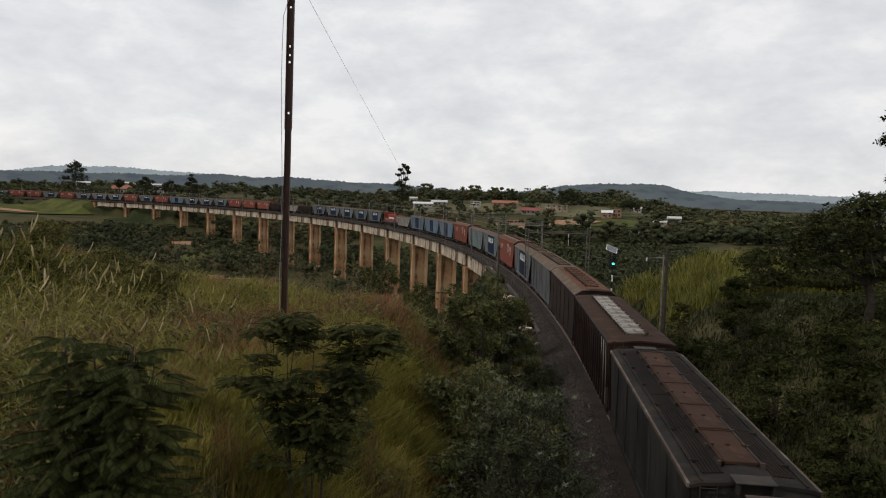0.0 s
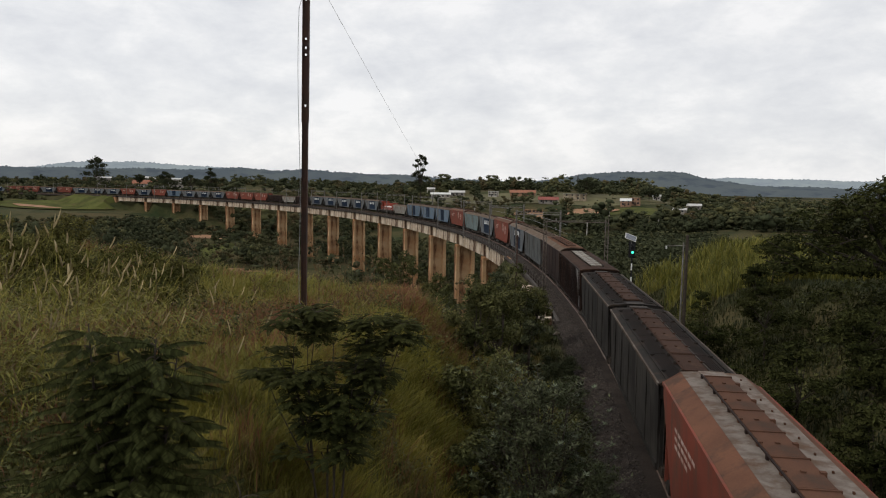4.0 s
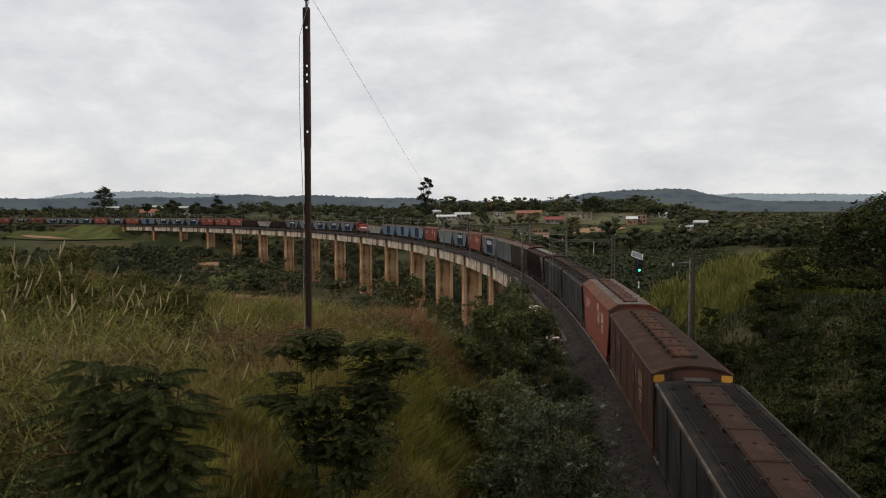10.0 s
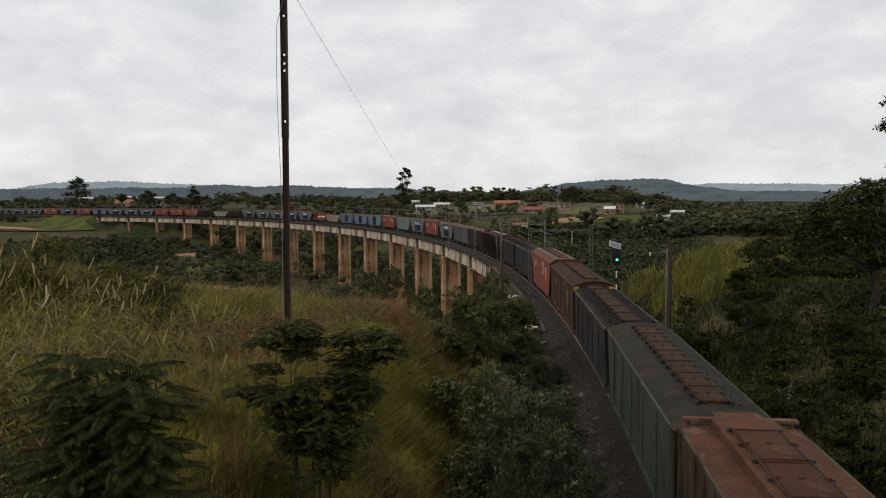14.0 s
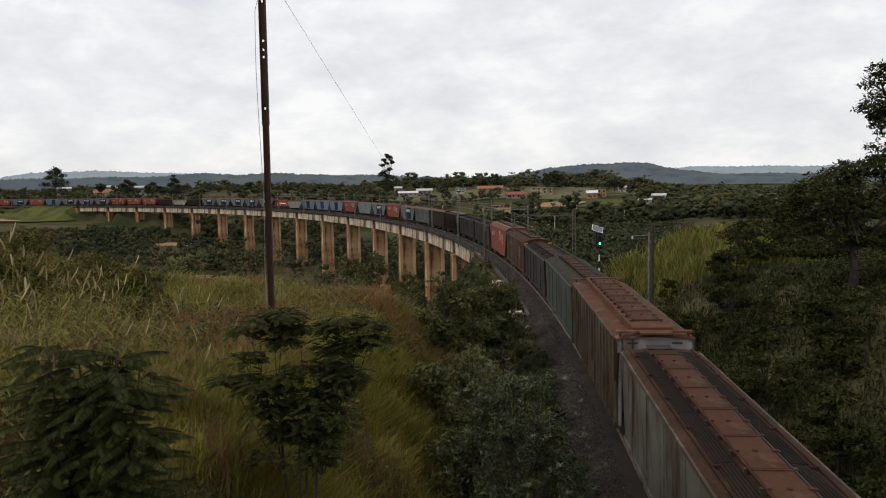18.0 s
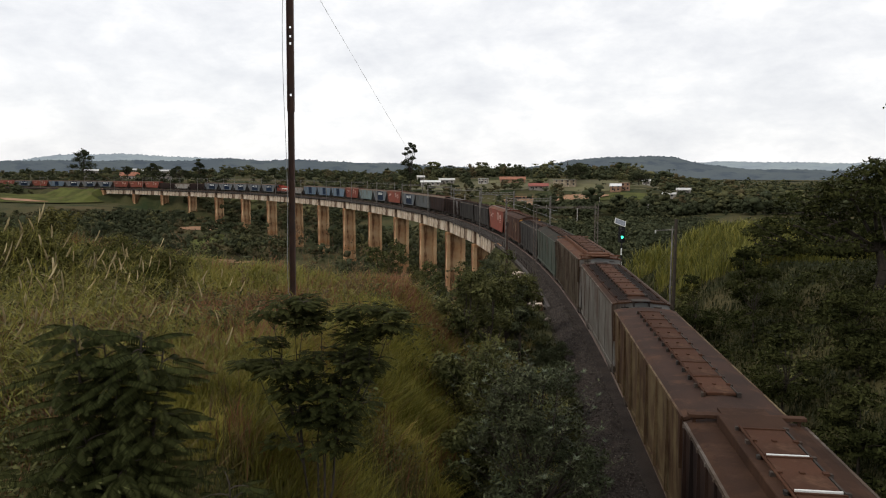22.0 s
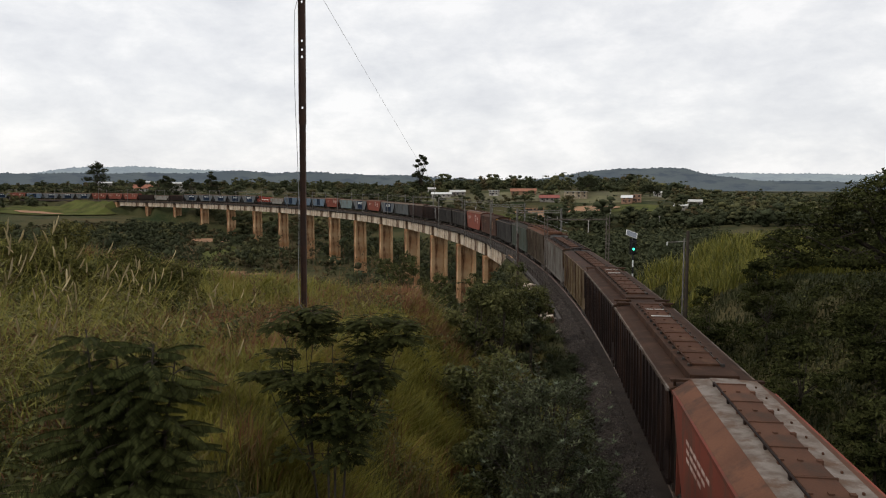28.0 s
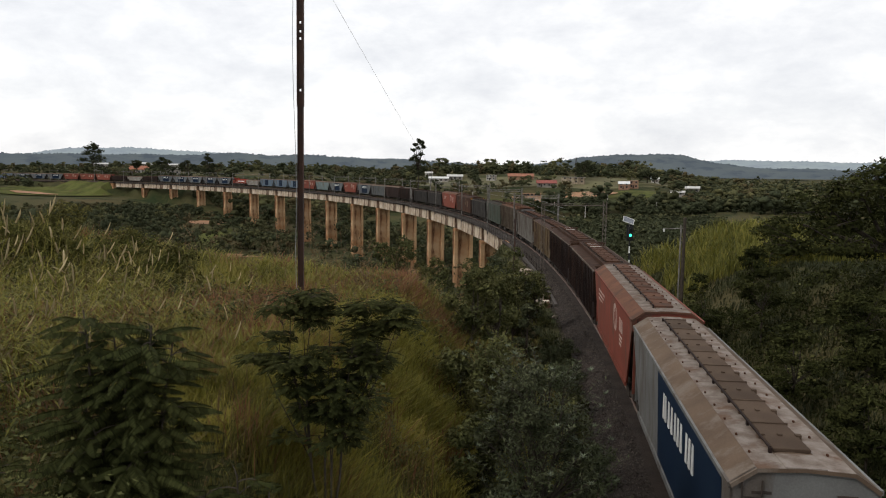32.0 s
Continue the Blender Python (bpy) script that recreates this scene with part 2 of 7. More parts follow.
def box(bm, x0, x1, y0, y1, z0, z1, bevel=0.0):
    r = bmesh.ops.create_cube(bm, size=1.0, matrix=Matrix.Translation(((x0 + x1) / 2, (y0 + y1) / 2, (z0 + z1) / 2)) @ Matrix.Diagonal((x1 - x0, y1 - y0, z1 - z0, 1)))
    if bevel:
        es = list({e for v in r["verts"] for e in v.link_edges})
        bmesh.ops.bevel(bm, geom=es, offset=bevel, segments=1, affect="EDGES")
    return bm


def bar(bm, a, b, r0, r1=None, seg=8, caps=True):
    a, b = Vector(a), Vector(b)
    m = Matrix.Translation((a + b) / 2) @ (b - a).to_track_quat("Z", "Y").to_matrix().to_4x4()
    bmesh.ops.create_cone(bm, cap_ends=caps, segments=seg, radius1=r0, radius2=r0 if r1 is None else r1, depth=(b - a).length, matrix=m)
    return bm


def extrude_profile(bm, prof, y0, y1):
    """A closed profile in x, z swept along y from y0 to y1, with end faces."""
    va = [bm.verts.new((x, y0, z)) for x, z in prof]
    vb = [bm.verts.new((x, y1, z)) for x, z in prof]
    k = len(prof)
    for i in range(k):
        bm.faces.new((va[i], va[(i + 1) % k], vb[(i + 1) % k], vb[i]))
    bm.faces.new(va[::-1]); bm.faces.new(vb)
    bmesh.ops.recalc_face_normals(bm, faces=bm.faces)
    return bm


def root(name, m=None):
    o = new(name)
    o.empty_display_size = 0.3
    if m is not None:
        o.matrix_basis = m
    return o


# ---- the line of the railway: a left-hand curve of about 480 m radius, level ----
BEND = (1.94, 2.34, 2.10, 2.10, 2.21, 1.80, 1.79)
_s = np.arange(-160, 1300, 0.5)
_k = np.interp(_s, np.linspace(0, 700, 7), BEND) / 1000
_k = np.where(_s < 0, 0.0013, _k)
_th = -np.cumsum(_k) * 0.5
_i0 = int(np.argmin(abs(_s)))
_th = _th - _th[_i0] + radians(5.474)
_x = np.cumsum(np.sin(_th)) * 0.5
_y = np.cumsum(np.cos(_th)) * 0.5
_x, _y = _x - _x[_i0] + 9.726, _y - _y[_i0] + 36.246


def track(s, d=0.0):
    """Plan position at s metres along the line and d metres to its right, and the heading (clockwise from +y)."""
    th = np.interp(s, _s, _th)
    return np.interp(s, _s, _x) + d * np.cos(th), np.interp(s, _s, _y) - d * np.sin(th), th


def track_pose(s, d=0.0, z=0.0):
    x, y, th = track(s, d)
    return Matrix.Translation((x, y, z)) @ Matrix.Rotation(-th, 4, "Z")


NEAR_ABUT, FAR_ABUT, SPAN = 80.5, 533.0, 30.14


def nearest(x, y):
    """s and signed offset (right is positive) of plan points."""
    x, y = np.atleast_1d(x).astype(float), np.atleast_1d(y).astype(float)
    sx, sy, ss, st = _x[::8], _y[::8], _s[::8], _th[::8]
    best, idx = np.full(x.shape, 1e18), np.zeros(x.shape, int)
    for i in range(len(sx)):
        q = (x - sx[i]) ** 2 + (y - sy[i]) ** 2
        c = q < best
        best[c], idx[c] = q[c], i
    dx, dy = x - sx[idx], y - sy[idx]
    d = dx * np.cos(st[idx]) - dy * np.sin(st[idx])
    along = dx * np.sin(st[idx]) + dy * np.cos(st[idx])
    return ss[idx] + along, d


def lumps(x, y, size, seed=0.0):
    """Smooth unevenness of about +-1."""
    a = np.sin(x / size + 1.3 * np.sin(y / size * 0.7 + seed) + seed) * np.cos(y / size * 1.1 + 0.8 * np.sin(x / size * 0.6 + 2 * seed))
    return a + 0.4 * np.sin(x / size * 2.3 + seed * 3) * np.sin(y / size * 2.1 - seed)


def smooth(a, b, v):
    t = np.clip((v - a) / (b - a), 0, 1)
    return t * t * (3 - 2 * t)


def height(x, y):
    """The ground, in metres above the rails."""
    x, y = np.atleast_1d(x).astype(float), np.atleast_1d(y).astype(float)
    s, d = nearest(x, y)
    r = np.hypot(x, y)
    az = np.degrees(np.arctan2(x, y))
    # valley, then ground that climbs to the village
    deep = np.interp(az, (-50, -28, -15, 2, 14, 30, 50), (-12, -22, -27, -24, -15, -11, -8))
    far = np.interp(r, (0, 330, 440, 560, 700, 950, 1500, 2300, 5000), (0, 0, 0.32, 0.62, 0.84, 1.0, 1.03, 1.1, 1.2))
    rise = np.interp(az, (-40, -20, -8, 0, 6, 12, 24, 40), (3, 2, 1, 4, 1, -7, -13, -13))
    z = deep * (1 - np.clip(far, 0, 1)) + rise * far
    # village slope, and the high ground behind the far end of the line
    slope = np.interp(r, (380, 440, 470, 520, 560, 620, 700, 900, 1500, 2300), (-24, -15.5, -12, -4.5, -0.5, 4.5, 6.5, 7, 4, 2))
    w = smooth(-7, 0, az) * smooth(21, 13, az) * smooth(370, 430, r)
    z = z * (1 - w) + slope * w
    shelf = np.interp(d, (4, 20, 70, 130, 400), (-2.0, 0.5, 4.0, 6.5, 7.0))
    w = smooth(400, 520, s) * (d > 0) * smooth(-3, -9, az)
    z = z * (1 - w) + np.maximum(z, shelf) * w
    z = z + lumps(x, y, 37.0, 0.4) * np.interp(r, (40, 200, 600), (0, 1.2, 1.5))
    # near hill on the left of the line
    hill = 6.35 + 0.08 * np.clip(-x - 3, 0, 26) + 0.25 * lumps(x, y, 4.5, 1.0)
    fall = smooth(27, 56, y + 0.25 * (x + 5))
    hill = hill * (1 - fall) + np.minimum(z, hill) * fall
    side = smooth(-85, -45, d) * smooth(-60, -20, x)
    left = (d < 0) & (s < 75)
    z = np.where(left, hill * np.where(y < 26, 1, side) + z * np.where(y < 26, 0, 1 - side), z)
    # bank on the right of the line
    bank = 4.6 + 0.4 * lumps(x, y, 7.0, 3.0) + np.clip(d - 14, 0, 20) * 0.06
    fade = smooth(56, 33, s) * smooth(60, 26, d)
    z = np.where(d >= 0, np.maximum(z, -40) * (1 - fade) + bank * fade, z)
    # cutting and embankment
    bed = -0.75
    ad = np.abs(d)
    cut = bed + np.maximum(0, ad - 4.2) * np.where(d < 0, 1.12 + 0.8 * smooth(9, 2, y), 0.62) + 0.12 * lumps(x, y, 1.7, 5.0) * smooth(4.4, 6, ad)
    # the approach to the viaduct is retained close to the track on the left
    near = np.where(d < 0, smooth(34, 56, s) * smooth(110, 95, s), 0.0)
    fill = bed - np.maximum(0, ad - (4.2 - 1.3 * near)) * (0.62 + 1.1 * near)
    lined = (s < NEAR_ABUT + 2) | (s > FAR_ABUT)
    z = np.where(lined & (ad < 70), np.minimum(np.where(near > 0, np.maximum(z * (1 - near) + np.minimum(z, fill - 0.0) * near, fill), np.maximum(z, fill)), cut), z)
    return z


def ground_z(x, y):
    return float(height(x, y)[0])


# ---- ground: one sheet, fine near the camera, out to the horizon ----
def build_ground():
    radii = np.concatenate([np.linspace(1.0, 40, 66), np.geomspace(40.8, 4700, 150)])
    angles = np.radians(np.concatenate([np.linspace(-180, -52, 40)[:-1], np.linspace(-52, 52, 261), np.linspace(52, 180, 40)[1:-1]]))
    R, A = np.meshgrid(radii, angles, indexing="ij")
    x, y = (R * np.sin(A)).ravel(), (R * np.cos(A)).ravel()
    z = height(x, y)
    verts = np.column_stack([x, y, z])
    nr, na = len(radii), len(angles)
    i, j = np.meshgrid(np.arange(nr - 1), np.arange(na), indexing="ij")
    j2 = (j + 1) % na
    faces = np.stack([i * na + j, i * na + j2, (i + 1) * na + j2, (i + 1) * na + j], -1).reshape(-1, 4)
    verts = np.vstack([verts, [0, 0, ground_z(0.5, 0.5)]])
    c = len(verts) - 1
    centre = [(c, (k + 1) % na, k) for k in range(na)]
    me = bpy.data.meshes.new("ground")
    me.from_pydata(verts.tolist(), [], faces[:, ::-1].tolist() + centre)
    me.materials.append(M["ground"])
    me.polygons.foreach_set("use_smooth", [True] * len(me.polygons))
    ob = new("ground", me)
    return tagged(ob, "scrubby hillside, valley and far wooded hills", "ground", kind="structure")


build_ground()


# ---- track bed, rails, sleepers ----
def sweep(name, prof, s0, s1, step, mat, parent=None):
    """A closed profile (d, z) carried along the line."""
    ss = np.arange(s0, s1 + step * 0.5, step)
    verts, faces, k = [], [], len(prof)
    for s in ss:
        for d, z in prof:
            x, y, _ = track(s, d)
            verts.append((x, y, z))
    for i in range(len(ss) - 1):
        for j in range(k):
            faces.append((i * k + j, i * k + (j + 1) % k, (i + 1) * k + (j + 1) % k, (i + 1) * k + j))
    faces.append(tuple(range(k))[::-1]); faces.append(tuple((len(ss) - 1) * k + j for j in range(k)))
    return mesh_ob(name, verts, faces, mat, parent)


def build_track():
    for a, b in ((-150, NEAR_ABUT), (FAR_ABUT, 1100)):
        bed = sweep("ballast_bed", [(-3.0, -0.72), (-1.9, -0.17), (1.9, -0.17), (3.0, -0.72), (2.9, -1.2), (-2.9, -1.2)], a, b, 3.0, M["ballast"])
        tagged(bed, "grey crushed-stone ballast bed under the rails", "ballast", kind="structure")
    line = root("railway_track")
    tagged(line, "single broad-gauge track with rusty rails", "railway track", kind="structure")
    for d in (-0.835, 0.835):
        sweep("rail", [(d - 0.07, -0.16), (d - 0.02, -0.12), (d - 0.035, 0.0), (d + 0.035, 0.0), (d + 0.02, -0.12), (d + 0.07, -0.16)], -120, 1000, 3.0, M["rail"], line)
    verts, faces = [], []
    for s in np.arange(-40, 560, 0.62):
        m = track_pose(s)
        b = len(verts)
        for zz in (-0.32, -0.185):
            for xx, yy in ((-1.4, -0.13), (1.4, -0.13), (1.4, 0.13), (-1.4, 0.13)):
                verts.append(tuple(m @ Vector((xx, yy, zz))))
        faces += [(b + 4, b + 5, b + 6, b + 7), (b, b + 1, b + 5, b + 4), (b + 1, b + 2, b + 6, b + 5), (b + 2, b + 3, b + 7, b + 6), (b + 3, b, b + 4, b + 7)]
    tagged(mesh_ob("sleeper_row", verts, faces, M["dark_concrete"], line), kind="stuff")


build_track()


# ---- viaduct ----
def build_viaduct():
    via = root("railway_viaduct")
    tagged(via, "curved concrete railway viaduct on tall stained piers", "viaduct", kind="structure")
    joints = [FAR_ABUT - 0.2 - SPAN * i for i in range(16)]
    # one girder mesh, shared
    bm = bmesh.new()
    L = SPAN - 2.1
    box(bm, -1.9, 1.9, -L / 2, L / 2, -1.34, -1.12, 0.03)
    box(bm, -1.86, 1.86, -L / 2, L / 2, -3.55, -1.34)
    for i in range(9):
        y = -L / 2 + L * (i + 0.5) / 9
        box(bm, -1.91, -1.86, y - 0.14, y + 0.14, -3.5, -1.34)
        box(bm, 1.86, 1.91, y - 0.14, y + 0.14, -3.5, -1.34)
    girder = None
    bk = bmesh.new()
    box(bk, -1.8, -1.62, -SPAN / 2, SPAN / 2, -1.12, -0.42)
    box(bk, 1.62, 1.8, -SPAN / 2, SPAN / 2, -1.12, -0.42)
    box(bk, -1.62, 1.62, -SPAN / 2, SPAN / 2, -1.12, -0.3)
    kerb = None
    br = bmesh.new()
    for side in (-1, 1):
        for i in range(13):
            y = -SPAN / 2 + SPAN * i / 13
            box(br, side * 2.42 - 0.03, side * 2.42 + 0.03, y - 0.03, y + 0.03, -0.8, 0.25)
            box(br, min(side * 1.8, side * 2.5), max(side * 1.8, side * 2.5), y - 0.05, y + 0.05, -0.95, -0.85)
        for z in (-0.25, 0.22):
            box(br, side * 2.42 - 0.025, side * 2.42 + 0.025, -SPAN / 2, SPAN / 2, z - 0.03, z + 0.03)
        box(br, min(side * 1.82, side * 2.5), max(side * 1.82, side * 2.5), -SPAN / 2, SPAN / 2, -0.85, -0.79)
    railing = None
    for i in range(15):
        mid = joints[i] - SPAN / 2
        m = track_pose(mid)
        if girder is None:
            girder = part("girder", bm, M["girder"], via); girder.matrix_basis = m
            kerb = part("ballast_trough", bk, M["dark_concrete"], via); kerb.matrix_basis = m
            railing = part("walkway_railing", br, M["dark_steel"], via, "dark steel walkway and railing"); railing.matrix_basis = m
        else:
            reuse(girder, "girder", m, via); reuse(kerb, "ballast_trough", m, via); reuse(railing, "walkway_railing", m, via)
    # piers
    pm = {}
    for i in range(1, 15):
        s = joints[i]
        m = track_pose(s)
        x, y, _ = track(s)
        foot = round((ground_z(x, y) - 1.5) / 3.0) * 3.0
        if foot not in pm:
            a = bmesh.new(); box(a, -0.42, 0.42, -1.1, 1.1, foot, -4.2, 0.06)
            w = bmesh.new(); box(w, -1.5, 1.5, -0.35, 0.35, foot, -4.2)
            c = bmesh.new(); box(c, -2.25, 2.25, -1.2, 1.2, -4.2, -3.6, 0.05)
            col = part("pier_column", a, M["concrete"], via); col.matrix_basis = m @ pose(-1.85, 0, 0)
            web = part("pier_web", w, M["concrete"], via); web.matrix_basis = m
            cap = part("pier_cap", c, M["concrete"], via); cap.matrix_basis = m
            pm[foot] = (col, web, cap)
            reuse(col, "pier_column", m @ pose(1.85, 0, 0), via)
        else:
            col, web, cap = pm[foot]
            reuse(col, "pier_column", m @ pose(-1.85, 0, 0), via); reuse(col, "pier_column", m @ pose(1.85, 0, 0), via)
            reuse(web, "pier_web", m, via); reuse(cap, "pier_cap", m, via)
    for s, side in ((NEAR_ABUT - 2.5, -1), (FAR_ABUT + 2.5, 1)):
        x, y, _ = track(s)
        b = bmesh.new(); box(b, -2.6, 2.6, -2.4, 2.4, min(ground_z(x, y), -9) - 3, -0.45, 0.05)
        part("abutment", b, M["concrete"], via).matrix_basis = track_pose(s)


build_viaduct()


# ---- overhead-line masts with cross-beams ----
M["lattice"] = material("rusty_lattice_steel", (0.12, 0.105, 0.09), 0.8, (0.07, 0.05, 0.04), 1.5, 30, 0.1)


def build_mast(lattice):
    S = M["lattice" if lattice else "mast"]
    mast = root("catenary_mast")
    tagged(mast, "grey steel overhead-line mast beside the track" if not lattice else "lattice steel overhead-line mast beside the track", "mast", "catenary masts")
    if lattice:
        for sx in (-0.16, 0.16):
            for sy in (-0.16, 0.16):
                b = bmesh.new(); box(b, sx - 0.02, sx + 0.022, sy - 0.022, sy + 0.022, -0.9, 7.4); part("leg", b, S, mast)
        b = bmesh.new()
        for i in range(15):
            z = -0.6 + i * 0.52
            for sx in (-0.16, 0.16):
                bar(b, (sx, -0.16, z), (sx, 0.16, z + 0.5), 0.018, seg=4)
            for sy in (-0.16, 0.16):
                bar(b, (-0.16, sy, z + 0.5), (0.16, sy, z), 0.018, seg=4)
        part("lacing", b, S, mast)
    else:
        b = bmesh.new()
        box(b, -0.08, 0.08, -0.02, 0.02, -1.2, 7.3); box(b, -0.11, -0.08, -0.09, 0.09, -1.2, 7.3); box(b, 0.08, 0.11, -0.09, 0.09, -1.2, 7.3)
        part("post", b, S, mast)
    return mast


def build_masts():
    left, right, lat = None, None, None
    for s in [190 + SPAN * n for n in range(-4, 12)] + [552 + 45 * n for n in range(5)]:
        if left is None:
            left = build_mast(False); left.matrix_basis = track_pose(s, -2.75)
            right = build_mast(False); right.matrix_basis = track_pose(s, 3.6)
            b = bmesh.new()
            box(b, 0.0, 6.3, -0.05, 0.05, 6.6, 6.70); box(b, 0.0, 6.3, -0.04, 0.04, 6.95, 7.02)
            for i in range(12):
                bar(b, (i * 0.525, 0, 6.62), (i * 0.525 + 0.26, 0, 6.98), 0.025, seg=4)
            bar(b, (2.7, 0, 6.55), (2.7, 0, 5.7), 0.03, seg=5)
            part("cross_beam", b, M["mast"], left)
        else:
            copy_thing(left, track_pose(s, -2.75)); copy_thing(right, track_pose(s, 3.6))
    lat = build_mast(True); lat.matrix_basis = track_pose(43.0, -2.3)
    b = bmesh.new(); box(b, 0.0, 6.6, -0.04, 0.04, 6.9, 7.0); box(b, 0, 6.6, -0.03, 0.03, 7.1, 7.14); part("cross_beam", b, M["lattice"], lat)
    # masts on the right-hand bank
    lat2 = build_mast(True); lat2.matrix_basis = track_pose(43.0, 4.3)
    wires = root("overhead_wires")
    tagged(wires, "thin overhead contact and carrier wires", "wires", kind="structure")
    for dz, rad in ((5.7, 0.012), (6.6, 0.012)):
        b = bmesh.new()
        pts = [Vector((*track(s, 0.0)[:2], dz)) for s in np.arange(43, 560, 30.14)]
        for p, q in zip(pts, pts[1:]):
            bar(b, p, q, rad, seg=4, caps=False)
        part("wire", b, M["wire"], wires)


build_masts()


# ---- the steel pole with its wires ----
M["line"] = material("weathered_line_wire", (0.75, 0.75, 0.75), 0.6, None, 1, 10, 0.0)


def build_pole():
    px, py = -4.5, 21.5
    g = ground_z(px, py)
    p = root("steel_pole", pose(px + 0.02, py, g - 0.3, 0, 0.55, 0))
    tagged(p, "tall rust-brown steel pole with bolt holes and a trailing wire", "pole")
    h = 16.55 - (g - 0.3)
    b = bmesh.new()
    w, k = 0.082, 0.012
    prof = [(-w, -0.07), (-w + k, -0.07), (-w + k, -k), (w - k, -k), (w - k, -0.07), (w, -0.07), (w, 0.07), (w - k, 0.07), (w - k, k), (-w + k, k), (-w + k, 0.07), (-w, 0.07)]
    va = [b.verts.new((x, y, 0)) for x, y in prof]; vb = [b.verts.new((x, y, h * 0.62)) for x, y in prof]
    for i in range(12):
        b.faces.new((va[i], va[(i + 1) % 12], vb[(i + 1) % 12], vb[i]))
    b.faces.new(va[::-1]); b.faces.new(vb)
    part("lower_shaft", b, M["pole"], p)
    b = bmesh.new()
    holes = (0.55, 1.65, 1.9, 2.1, 3.55)
    cuts = sorted([h - a for a in holes])
    z = h * 0.62
    for c in cuts + [h + 0.06]:
        box(b, -0.08, 0.08, -0.02, 0.02, z, c - 0.035)
        if c < h:
            box(b, -0.08, -0.028, -0.02, 0.02, c - 0.035, c + 0.035); box(b, 0.028, 0.08, -0.02, 0.02, c - 0.035, c + 0.035)
        z = c + 0.035
    for sx in (-0.085, 0.085):
        box(b, sx - 0.012, sx + 0.012, -0.07, 0.07, h * 0.62, h)
    part("upper_shaft", b, M["pole"], p)
    b = bmesh.new(); bar(b, (0, 0, h), (0, 0, h + 0.5), 0.035, seg=8); bar(b, (0, 0, h + 0.38), (0, 0, h + 0.5), 0.08, 0.05); bar(b, (0, 0, h + 0.22), (0, 0, h + 0.3), 0.07, 0.07)
    part("insulator", b, M["mast"], p, "grey pin insulator")
    b = bmesh.new()
    last = Vector((0.1, -0.08, h + 0.2))
    for i in range(1, 13):
        f = i / 12
        q = Vector((-0.16 - 0.05 * math.sin(f * 7), -0.08, h * (1 - f * 0.93)))
        if i == 12:
            q = Vector((0.35, -0.05, 0.5))
        if i == 11:
            q = Vector((-0.12, -0.08, 1.3))
        bar(b, last, q, 0.008, seg=5, caps=False); last = q
    part("down_wire", b, M["wire"], p, "pale slack wire hanging along the shaft")
    # the line wire runs away over the valley to a far pole
    b = bmesh.new()
    a, e = Vector((0.12, 0, h + 0.35)), Vector((-17.1 - px, 559.7 - py, 12.2 - (g - 0.3)))
    last = a
    for i in range(1, 25):
        f = i / 24
        q = a.lerp(e, f); q.z -= 4 * 1.5 * f * (1 - f)
        bar(b, last, q, 0.0045 + 0.045 * f, seg=6, caps=False); last = q
    part("line_wire", b, M["line"], p, "single thin line wire")
    far = root("line_pole", pose(-17.1, 559.7, ground_z(-17.1, 559.7)))
    tagged(far, "slim far wooden line pole", "pole")
    b = bmesh.new(); bar(b, (0, 0, -0.5), (0, 0, 12.4 - far.matrix_basis.translation.z), 0.14, 0.09)
    part("shaft", b, M["mast"], far)


build_pole()


# ---- signal and bank pole ----
def glow_material(name, c, strength):
    m = bpy.data.materials.new(name); m.use_nodes = True
    b = m.node_tree.nodes["Principled BSDF"]
    b.inputs["Base Color"].default_value = (*c, 1); b.inputs["Emission Color"].default_value = (*c, 1); b.inputs["Emission Strength"].default_value = strength
    return m


M["green_lamp"] = glow_material("green_signal_lens", (0.05, 0.9, 0.5), 3.0)
M["white_paint"] = material("white_paint", (0.7, 0.7, 0.68), 0.6, (0.5, 0.5, 0.48), 3, 20, 0.05)
M["black_paint"] = material("black_paint", (0.015, 0.015, 0.016), 0.6, None, 3, 20, 0.05)
M["solar"] = material("solar_glass", (0.10, 0.11, 0.13), 0.2, (0.14, 0.15, 0.17), 3, 20, 0.0, spec=0.6)


